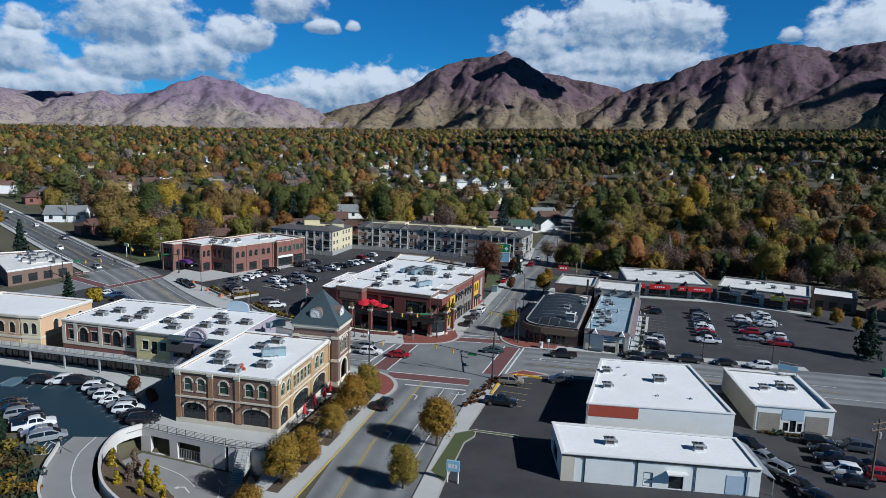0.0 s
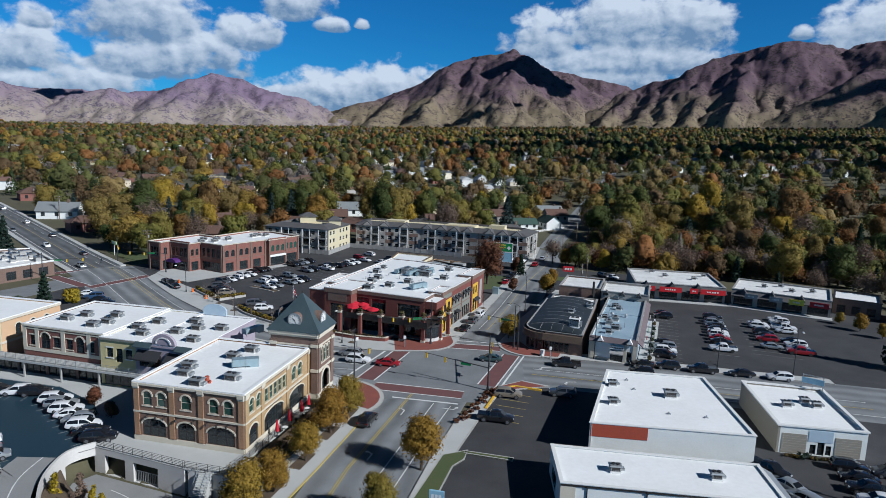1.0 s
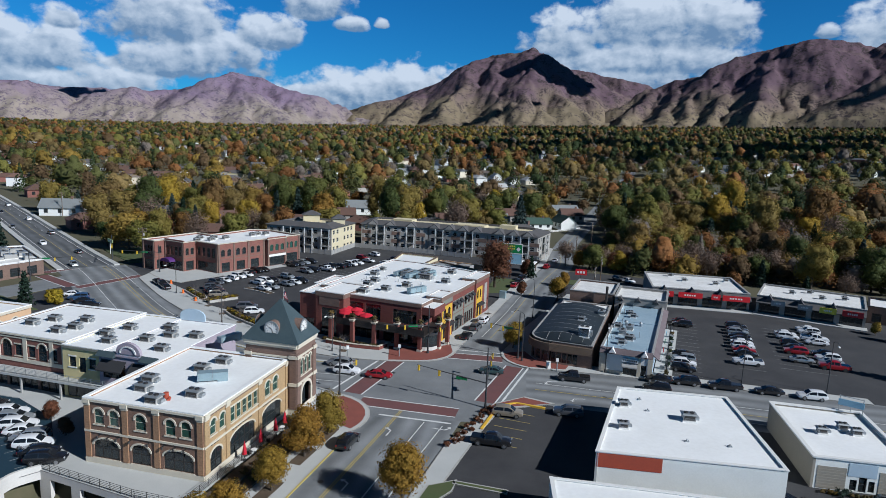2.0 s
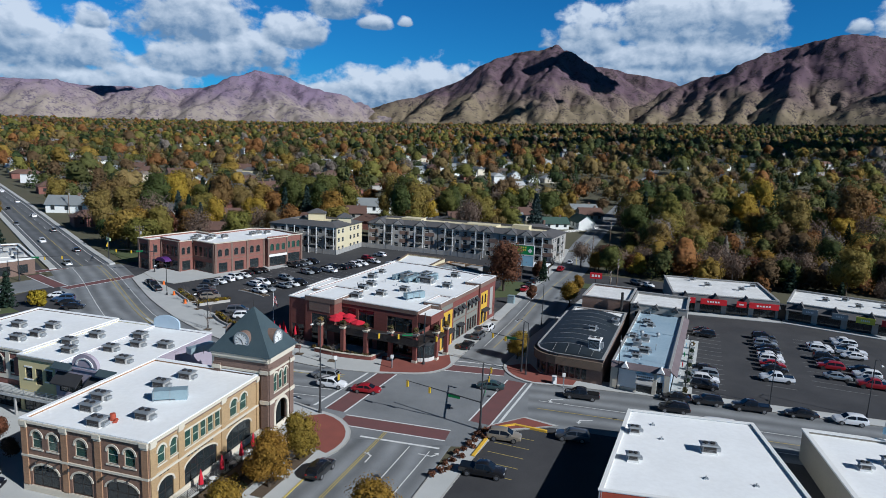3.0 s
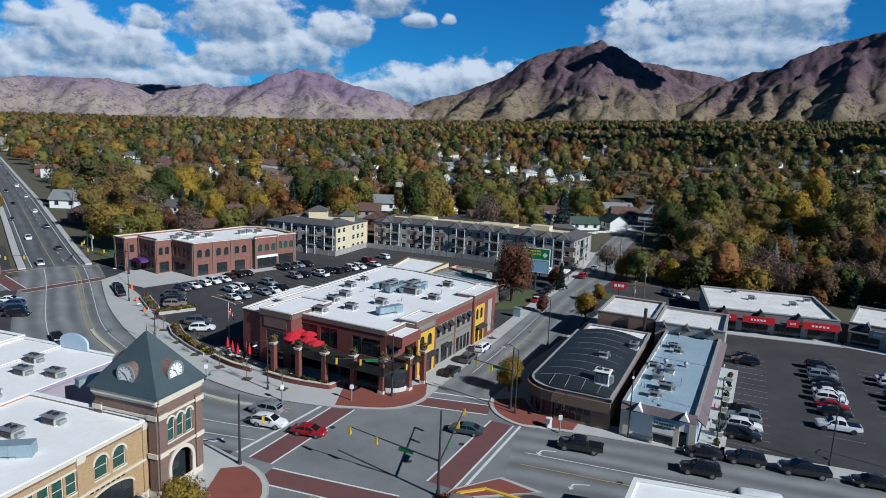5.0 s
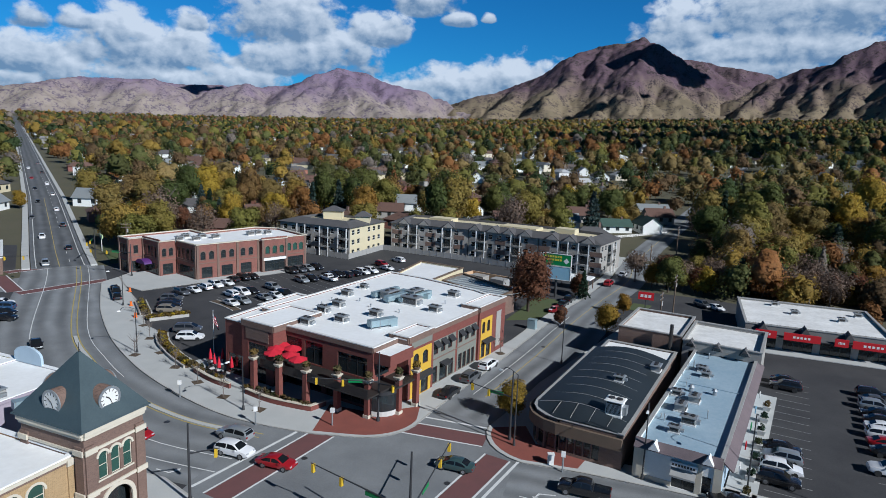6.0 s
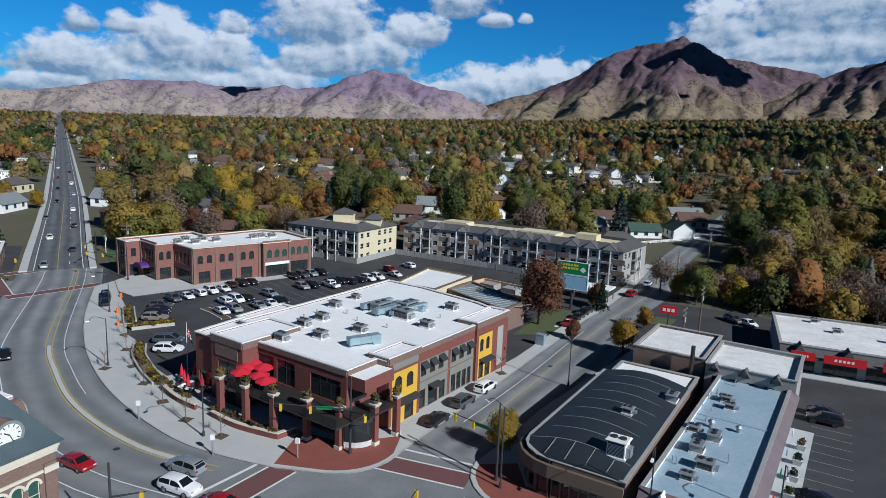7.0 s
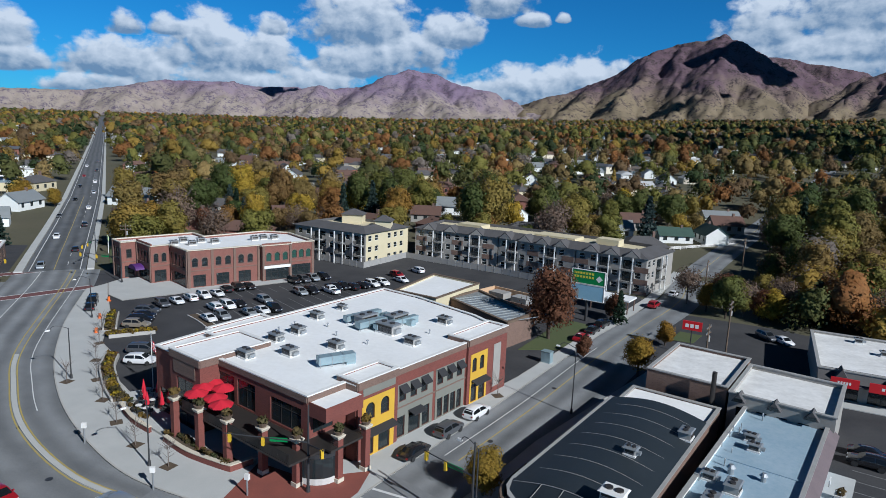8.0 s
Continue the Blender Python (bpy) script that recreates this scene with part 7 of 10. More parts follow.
    for k in range(8):
        g = Geo()
        g.box(4.2 + k * 0.31, -0.512, 2.95, 4.2 + k * 0.31 + 0.2, -0.502, 3.2)
        part("sign_bar", g, DARK_TRIM, bl).matrix_local = m
    awning(bl, m, 4.1, 6.7, 2.7, 0.7, 1.0, UNIT_GREY)
    m1 = edge_frame(H(9.2, 0), H(9.2, 38.6), b)
    g = Geo()
    g.side([(0.0, 0), (-1.1, -0.9), (-1.0, -1.0), (0.0, -0.2)], 0, 38.6)
    part("mansard", g, ROOF_MAUVE, bl).matrix_local = m1 @ Matrix.Translation((0, -0.005, 4.6)) @ SWAP
    for k in range(5):
        g = Geo()
        g.box(2.0 + k * 6.0, -1.5, 3.0, 3.0 + k * 6.0, -1.38, 3.7)
        part("hanging_sign", g, (WHITE_TRIM, RED_SIGN, GREEN_SIGN, BLUE_SIGN, WHITE_TRIM)[k], bl).matrix_local = m1
    # walkway east of it
    g = Geo()
    g.prism([H(9.4, -0.5), H(12.6, -0.2), H(12.6, 36), H(9.4, 36)], -0.1, 0.15)
    slab("pavement", g, CONCRETE, "pale concrete shop walkway with planters")
    # small white-roofed buildings at the back of both
    K = frame_of(30.6, 167.2, -18)
    building("shop_building", [K(-0.4, 8.2), K(9.9, 8.2), K(9.9, 22.6), K(-0.4, 22.6)], -0.1, 6.2, BRICK_BROWN, ROOF_STAINED, "brown block annexe with stained white roof", coping=UNIT_GREY, cope=0.14, parapet=0.35)
    building("shop_building", [K(10.3, 7.4), K(22.0, 7.4), K(22.0, 20.6), K(10.3, 20.6)], -0.1, 6.0, STUCCO_GREY, ROOF_STAINED, "grey shop end block with stained white roof and mansard", coping=UNIT_GREY, cope=0.14, parapet=0.5,
             openings={0: row(5, 1.0, 2.3, 1.2, 3.2, 4.4, "w")})
    g = Geo()
    g.cyl((0, 0, 0), (0, 0, 8.2), 0.32, 0.3, 12)
    solid("chimney", g, DARK_TRIM, "tall dark steel chimney pipe", "chimney", m=at(*K(8.4, 7.3), 0))
    building("shop_building", [F(0.6, 29.8), F(11.8, 29.8), F(11.8, 36.6), F(0.6, 36.6)], -0.1, 3.8, BRICK_BROWN, ROOF_WHITE, "low brown link block with white roof", coping=UNIT_GREY, cope=0.14, parapet=0.15)
    for i in range(3):
        s = thing("dormer", at(*K(11.6 + i * 4.0, 7.1), 5.3, -18), "grey shingled dormer with white trim", "dormer", "shop dormers")
        g = Geo()
        g.add([(-0.8, -0.6, 0), (0.8, -0.6, 0), (0, -0.6, 1.1), (-0.8, 1.2, 0), (0.8, 1.2, 0), (0, 1.2, 1.1)], [(0, 1, 2), (1, 4, 5, 2), (0, 2, 5, 3), (3, 5, 4), (0, 3, 4, 1)])
        part("roof", g, ROOF_GREY, s)
        g = Geo()
        g.box(-0.5, -0.68, 0.02, 0.5, -0.602, 0.5)
        part("window", g, GLASS, s)


barrel_building()


def mall():
    def strip(p0, yaw, L, D, z, label, signs):
        F = frame_of(*p0, yaw)
        n = int(L / 5)
        ops = {0: [(0.6 + k * L / n, (k + 1) * L / n - 0.6, 0.2, 2.7, "s") for k in range(n)]}
        ob = building("shopping_strip", [F(0, 0), F(L, 0), F(L, D), F(0, D)], -0.1, z, {"default": STUCCO_GREY}, ROOF_STAINED, label, "building", openings=ops, coping=UNIT_GREY, cope=0.15, parapet=0.3)
        m = edge_frame(F(0, 0), F(L, 0), F(0, 0))
        g = Geo()
        g.side([(0.6, 0.15), (-2.0, -1.4), (-1.95, -1.55), (0.0, -0.5)], 0, L)
        part("mansard_canopy", g, ROOF_GREY, ob).matrix_local = m @ Matrix.Translation((0, -0.01, z)) @ SWAP
        for s, w, sm in signs:
            g = Geo()
            g.box(s, -2.25, z - 1.75, s + w, -2.05, z - 0.35)
            sg = part("sign", g, sm, ob, "coloured shop sign panel")
            sg.matrix_local = m
            for k in range(5):
                g = Geo()
                g.box(s + w * (0.25 + 0.1 * k), -2.265, z - 1.25, s + w * (0.25 + 0.1 * k) + w * 0.065, -2.253, z - 0.85)
                part("sign_bar", g, WHITE_TRIM, sg)
        for k in range(int(L / 7)):
            g = Geo()
            s = 2 + k * 7
            g.add([(s, -1.6, z - 0.9), (s + 2, -1.6, z - 0.9), (s + 1, -1.6, z + 0.7), (s, 0.8, z - 0.9), (s + 2, 0.8, z - 0.9), (s + 1, 0.8, z + 0.7)], [(0, 1, 2), (1, 4, 5, 2), (0, 2, 5, 3), (3, 5, 4), (0, 3, 4, 1)])
            part("dormer", g, ROOF_GREY, ob).matrix_local = m
        g = Geo()
        g.prism([F(-0.5, -3.2), F(L + 0.5, -3.2), F(L + 0.5, 0.1), F(-0.5, 0.1)], -0.1, 0.15)
        slab("pavement", g, CONCRETE, "concrete shop walkway in front of the strip")
        return ob
    strip((57.2, 191.6), -9, 24.5, 22.0, 4.5, "low grey shopping strip with white roof and red signs", [(1.6, 3.6, RED_SIGN), (6.4, 6.0, RED_SIGN), (14.6, 2.2, RED_SIGN), (17.4, 6.6, RED_SIGN)])
    strip((83.0, 187.4), -29, 24.0, 18.0, 4.5, "low grey shopping strip with white roof and small signs", [(3.5, 3.2, UNIT_GREY), (9.5, 3.2, UNIT_GREY), (14.2, 3.6, YELLOW_SIGN), (19.0, 4.4, RED_SIGN)])
    F = frame_of(108.0, 182.0, -31)
    building("shop_building", [F(0, 0), F(11, 0), F(11, 13), F(0, 13)], -0.1, 4.2, BRICK_BROWN, ROOF_WHITE, "brown brick shop with white roof", openings={0: row(3, 1, 3.4, 2.0, 0.4, 2.6, "s")}, coping=DARK_TRIM, cope=0.15, parapet=0.3)
    hs = thing("house", at(118.0, 172.5, 0, -31), "brown house with a broad shingled hip roof", "house")
    g = Geo()
    g.box(0, 0, -0.1, 13, 9, 2.8)
    part("wall", g, BRICK_BROWN, hs)
    g = Geo()
    g.frustum((-0.8, -0.8, 13.8, 9.8, 2.8), (4, 4.2, 9, 4.8, 5.0))
    part("roof", g, ROOF_BROWN, hs)


mall()


# ---- white flat-roofed buildings by the camera ----
def white_buildings():
    p1 = [(23.9, 93.6), (45.4, 91.5), (46.8, 113.4), (31.2, 115.2)]
    b1 = building("warehouse", p1, -0.1, 4.6, STUCCO_WHITE, ROOF_WHITE, "white painted warehouse with flat white roof and rust-red panel", coping=WHITE_TRIM, cope=0.12, parapet=0.12, openings={3: [(6, 7.2, 0.1, 2.2, "d")]})
    g = Geo()
    g.box(0.15, -0.05, 2.75, 7.7, -0.004, 4.5)
    part("wall_panel", g, RED_WALL, b1, "rust-red painted panel").matrix_local = edge_frame(p1[0], p1[1], p1[0])
    p2 = [(17.6, 79.0), (42.2, 76.5), (42.9, 85.4), (17.9, 88.5)]
    L = math.dist(p2[0], p2[1])
    b2 = building("warehouse", p2, -0.1, 3.7, STUCCO_WHITE, ROOF_WHITE, "white painted block warehouse with flat white roof", openings={0: [(10.4, 11.6, 0.1, 2.1, "d", STUCCO_WHITE), (13.6, 15.4, 0.1, 2.3, "d")], 3: [(2, 6, 0.3, 2.4, "s")]}, coping=WHITE_TRIM, cope=0.1, parapet=0.1)
    m = edge_frame(p2[0], p2[1], p2[0])
    g = Geo()
    g.box(0, -0.08, 0, 1.7, -0.002, 3.6)
    part("stone_pier", g, STONE, b2, "rubble stone pier").matrix_local = m
    for s in (3.0, 9.6, 16.8, 23.0):
        g = Geo()
        g.cyl((s, -0.08, 0.1), (s, -0.08, 3.6), 0.06)
        g.box(s - 0.12, -0.2, 3.4, s + 0.12, -0.02, 3.62)
        part("downpipe", g, DARK_TRIM, b2).matrix_local = m
    g = Geo()
    g.box(20.6, -0.05, 0.1, 23.4, -0.004, 2.6)
    part("roller_door", g, STUCCO_BLUE, b2, "pale blue roller door").matrix_local = m
    g = Geo()
    g.box(13.2, -1.0, 2.35, 15.8, -0.004, 2.5)
    part("door_hood", g, WHITE_TRIM, b2).matrix_local = m
    g = Geo()
    g.box(0.0, -0.12, 3.45, 24.6, -0.004, 3.62)
    part("gutter", g, DARK_TRIM, b2).matrix_local = m
    p3 = [(51.0, 96.8), (62.6, 95.3), (65.4, 111.8), (53.4, 114.0)]
    L = math.dist(p3[0], p3[1])
    b3 = building("workshop", p3, -0.1, 4.0, {"default": PANEL_TAN, 0: STUCCO_WHITE, 1: STUCCO_WHITE}, ROOF_WHITE, "small workshop with white roof, pale blue entrance and taupe doors", openings={0: [(4.4, 5.2, 0.2, 1.6, "w"), (5.4, 6.3, 0.1, 2.0, "d"), (6.5, 7.2, 0.2, 1.6, "w")]}, coping=WHITE_TRIM, cope=0.2, parapet=0.25)
    m = edge_frame(p3[0], p3[1], p3[0])
    for s0, s1, z0, z1, mm, nm in ((0.6, 3.9, 0.1, 3.0, PANEL_TAN, "roller_door"), (7.6, 11.0, 0.1, 2.9, PANEL_TAN, "roller_door"), (4.1, 7.3, 2.05, 3.7, STUCCO_BLUE, "wall_panel")):
        g = Geo()
        if nm == "roller_door":
            prof = [(-0.004, z0), (-0.004, z1)]
            for k in range(8):
                t = z1 - (z1 - z0) * k / 8
                prof += [(-0.05, t), (-0.05, t - (z1 - z0) / 8 + 0.05), (-0.025, t - (z1 - z0) / 8 + 0.025)]
            g.side(prof, s0, s1)
            part(nm, g, mm, b3).matrix_local = m @ SWAP
            continue
        g.box(s0, -0.05, z0, s1, -0.004, z1)
        part(nm, g, mm, b3).matrix_local = m
    # rooftop sign frame at the back
    sg = thing("roof_sign", at(63.6, 111.4, 4.1, -35), "rooftop sign frame of blue steel panels", "sign")
    g = Geo()
    g.box(-1.6, -0.1, 0.9, 1.6, 0.1, 1.8)
    part("panel", g, BLUE_SIGN, sg)
    for x in (-1.5, 1.4):
        g = Geo()
        g.box(x, -0.05, 0, x + 0.1, 0.05, 2.4)
        part("post", g, STEEL, sg)
    g = Geo()
    g.box(-1.4, -0.05, 2.2, 1.4, 0.05, 2.3)
    part("rail", g, STEEL, sg)
    g = Geo()
    g.box(-0.05, -0.05, 0, 0.05, 0.05, 0.9)
    part("post", g, STEEL, sg)
    # lean-to roof beside the second warehouse
    g = Geo()
    g.add([(0, 0, 3.3), (9.5, 0, 3.3), (9.5, -1.8, 2.4), (0, -1.8, 2.4), (0, 0, 3.2), (9.5, 0, 3.2), (9.5, -1.8, 2.3), (0, -1.8, 2.3)], [(0, 3, 2, 1), (4, 5, 6, 7), (0, 1, 5, 4), (3, 7, 6, 2), (0, 4, 7, 3), (1, 2, 6, 5)])
    for x in (0.1, 4.6, 9.2):
        g.box(x, -1.7, 0, x + 0.1, -1.6, 2.35)
    solid("lean_to", g, STEEL, "lean-to of sheet metal beside the warehouse", "lean-to", m=Matrix.Translation((42.35, 76.8, 0)) @ Matrix.Rotation(radians(85), 4, "Z"))


white_buildings()
# ---- rooftop plant ----
def rooftop_unit(w=1.9, d=1.5, h=1.1, casing=UNIT_GREY):
    ob = thing("rooftop_unit", Matrix.Identity(4), "grey steel air-handling unit on a white flat roof", "air conditioner", "rooftop units")
    g = Geo()
    g.box(-w / 2 - 0.1, -d / 2 - 0.1, 0, w / 2 + 0.1, d / 2 + 0.1, 0.2)
    part("kerb", g, WHITE_TRIM, ob)
    g = Geo()
    g.box(-w / 2, -d / 2, 0.2, w / 2, d / 2, h)
    part("casing", g, casing, ob)
    g = Geo()
    g.frustum((-w / 2 - 0.25, -d / 2 - 0.12, w / 2 + 0.25, d / 2 + 0.12, h), (-w / 2 - 0.1, -d / 2, w / 2 + 0.1, d / 2, h + 0.12))
    part("lid", g, STEEL if casing == UNIT_GREY else casing, ob)
    for x in (-w / 4, w / 4):
        g = Geo()
        g.cyl((x, 0, h + 0.12), (x, 0, h + 0.25), min(w, d) * 0.22, n=14)
        part("fan_shroud", g, DARK_TRIM, ob)
    lv = wall_mesh(w - 0.2, 0.32, h - 0.12, [(0.05, w - 0.25, 0.36 + k * 0.14, 0.43 + k * 0.14, "v") for k in range(int((h - 0.6) / 0.14))], 0.03, 0.0)
    lv.v = [(x - w / 2 + 0.1, y - d / 2 - 0.032, z) for x, y, z in lv.v]
    part("louvre_panel", lv, DARK_TRIM, ob)
    g = Geo()
    g.box(w / 2, -d * 0.3, 0.3, w / 2 + 0.5, d * 0.3, h * 0.7)
    part("hood", g, STEEL, ob)
    return ob


UNIT = rooftop_unit(1.6, 1.3, 1.0)
UNIT_BIG = rooftop_unit(3.0, 1.8, 1.4)
UNIT_SMALL = rooftop_unit(1.1, 1.0, 0.8)


def units(F, z, yaw, places, proto):
    for u, v, *r in places:
        x, y = F(u, v)
        copy_thing(proto, at(x, y, z, yaw + (r[0] if r else 0)))


units(NB, 7.95, -11, [(-11.6, 4.6), (-8.0, 1.9), (-4.6, 5.0), (-12.8, 7.4), (-9.0, 13.0), (-8.0, 16.6)], UNIT)
units(NB, 8.1, -11, [(-46.5, 22.0), (-45.0, 25.0), (-40.0, 26.5), (-38.6, 22.5), (-39.5, 20.0)], UNIT)
units(NB, 7.95, -11, [(-32.0, 21.8), (-30.8, 25.6), (-29.0, 18.8)], UNIT)
units(NB, 7.9, -11, [(-24.5, 21.6), (-22.5, 24.6), (-19.4, 18.4), (-18.6, 25.6), (-25.0, 28.0)], UNIT)
units(BK, 8.88, -20, [(-13.4, 1.4), (-11.2, 7.0), (-5.4, 15.2), (-8.2, 25.8), (-19.0, 3.6), (-19.4, 7.6), (-16.4, -2.8)], UNIT)
units(BK, 8.88, -20, [(-16.2, 17.4, 90), (-13.2, 20.8, 90)], UNIT_BIG)
OFF = frame_of(-65.4, 202.0, 57)
units(OFF, 8.25, 57, [(4, 9), (7, 12), (9.5, 9.5), (0.5, 11), (19.5, 9.5), (22, 10), (24.5, 9.0), (3.5, 14)], UNIT)
units(frame_of(62, 196, -9), 4.2, -9, [(6, 8), (14, 6), (18, 12), (3, 14)], UNIT_SMALL)
units(frame_of(86, 188, -29), 4.2, -29, [(5, 8), (12, 6), (17, 9), (9, 12)], UNIT_SMALL)
units(lambda u, v: (u, v), 4.48, -5, [(30.5, 108.3), (28.8, 101.0)], UNIT_SMALL)
units(lambda u, v: (u, v), 3.6, -5, [(24.6, 82.4), (36.2, 81.6)], UNIT_SMALL)
units(lambda u, v: (u, v), 4.48, -5, [(38.3, 104.5)], UNIT)
units(lambda u, v: (u, v), 3.75, -8, [(56.0, 104.5), (59.6, 106.2), (60.6, 104.6)], UNIT_SMALL)
DKF = frame_of(19.6, 139.2, -17.5)
white = rooftop_unit(1.9, 1.7, 1.9, WHITE_TRIM)
white.matrix_world = at(*DKF(9.9, 4.3), 4.85, -17)
tagged(white, "tall white air-handling unit on the black bowed roof", "air conditioner", "rooftop units")
copy_thing(UNIT_SMALL, at(*DKF(7.9, 14.4), 5.3, -17))
copy_thing(UNIT, at(*DKF(11.0, 23.4), 4.62, 73))
BLF = frame_of(32.4, 134.9, -18.8)
units(BLF, 4.2, -19, [(3.4, 26.6), (2.6, 28.9), (1.2, 17.0), (3.2, 5.2)], UNIT_SMALL)
units(BLF, 4.2, -19, [(2.6, 12.2, 90), (3.6, 16.0, 90), (4.2, 8.6)], UNIT)
for u, v, h, r in ((0.5, 28.2, 0.7, 0.07), (0.4, 30.3, 0.6, 0.07), (1.2, 29.5, 0.9, 0.06), (1.1, 31.0, 0.8, 0.06), (2.5, 35.7, 0.9, 0.08), (0.4, 25.2, 0.5, 0.06), (1.6, 24.5, 0.5, 0.06), (1.5, 7.8, 0.8, 0.08),
                   (1.0, 8.3, 0.6, 0.07), (5.9, 11.4, 1.1, 0.06), (1.7, 20.9, 0.8, 0.07), (0.5, 16.1, 0.8, 0.06), (2.6, 19.6, 0.7, 0.32), (5.5, 20.2, 0.6, 0.28), (1.8, 29.8, 0.5, 0.26)):
    g = Geo()
    g.cyl((0, 0, 0), (0, 0, h), r, n=10).cyl((0, 0, h), (0, 0, h + r), r * 1.5, r * 0.7, 10)
    solid("roof_vent", g, STEEL, "galvanised vent pipe with cap on the silver-blue roof", "vent", group="roof vents", m=at(*BLF(u, v), 4.2))
g = Geo()
g.box(0.3, -0.12, 0, 8.6, 0.12, 0.14)
solid("roof_ridge", g, ROOF_BLUE, "low ridge across the silver-blue roof", "roof ridge", m=at(*BLF(0, 22.6), 4.18, -18.8))
for proto in (UNIT, UNIT_BIG, UNIT_SMALL):
    proto.matrix_world = at(*{0: BK(-23.0, 14.0), 1: BK(-11.0, 16.6), 2: BK(-24.0, 20.0)}[(UNIT, UNIT_BIG, UNIT_SMALL).index(proto)], 8.88, -20)


def duct(x, y, z, yaw, L, w, label="weathered blue-grey rooftop duct on legs"):
    ob = thing("rooftop_duct", at(x, y, z, yaw), label, "duct", "rooftop ducts")
    g = Geo()
    g.box(0, -w / 2, 0.35, L, w / 2, 0.35 + w * 0.8).box(L - w, -w / 2, 0.0, L, w / 2, 0.35)
    part("trunk", g, STEEL_BLUE, ob)
    for k in range(max(2, int(L / 1.5))):
        s = 0.1 + k * (L - 0.2) / max(1, int(L / 1.5))
        g = Geo()
        g.box(s, -w / 2 - 0.04, 0.31, s + 0.06, w / 2 + 0.04, 0.39 + w * 0.8).box(s, -w / 2, 0, s + 0.05, -w / 2 + 0.05, 0.31)
        part("flange", g, STEEL, ob)
    return ob


p = BK(-18.2, 15.2)
duct(*p, 8.88, 64, 6.5, 1.0)
duct(*BK(-14.6, 14.2), 8.88, 64, 8.0, 1.1)
duct(*BK(-12.6, 15.6), 8.88, 64, 8.0, 0.9)
duct(*BK(-16.6, 21.6), 8.6, -20, 6.0, 1.0)
duct(*BK(-7.8, 1.0), 8.88, 48, 4.6, 1.2)
duct(*NB(-7.2, 9.4), 7.95, 20, 3.8, 1.3)
duct(*NB(-13.4, 24.0), 7.9, 60, 4.0, 1.1)
for u, v in ((-15.0, 10.6), (-9.5, 11.0), (-22.0, 6.4), (-22.6, 9.6), (-6.6, 20.4), (-18.8, 12.4), (-10.0, 28.0)):
    x, y = BK(u, v)
    g = Geo()
    g.cyl((0, 0, 0), (0, 0, 0.5), 0.09, n=8).cyl((0, 0, 0.5), (0, 0, 0.62), 0.18, 0.1, 8)
    solid("roof_vent", g, STEEL, "galvanised roof vent pipe with cap", "vent", group="roof vents", m=at(x, y, 8.88))
for x, y in ((36.0, 98.0), (33.5, 107.0), (41.0, 97.2), (33.4, 111.0)):
    g = Geo()
    g.cyl((0, 0, 0), (0, 0, 0.35), 0.08, n=8).box(-0.25, -0.2, 0, 0.25, 0.2, 0.12)
    solid("roof_vent", g, STEEL, "small roof vent on white roof", "vent", group="roof vents", m=at(x, y, 4.48))
g = Geo()
g.cyl((0, 0, 0), (0, 0, 0.9), 0.32, 0.3, 10).cyl((0.35, 0, 0.15), (0.35, -0.9, 0.2), 0.22, 0.2, 10)
solid("exhaust_fan", g, RED_WALL, "rust-red kitchen exhaust fan on the roof", "fan", m=at(*NB(-7.4, 3.4), 7.95, 20))


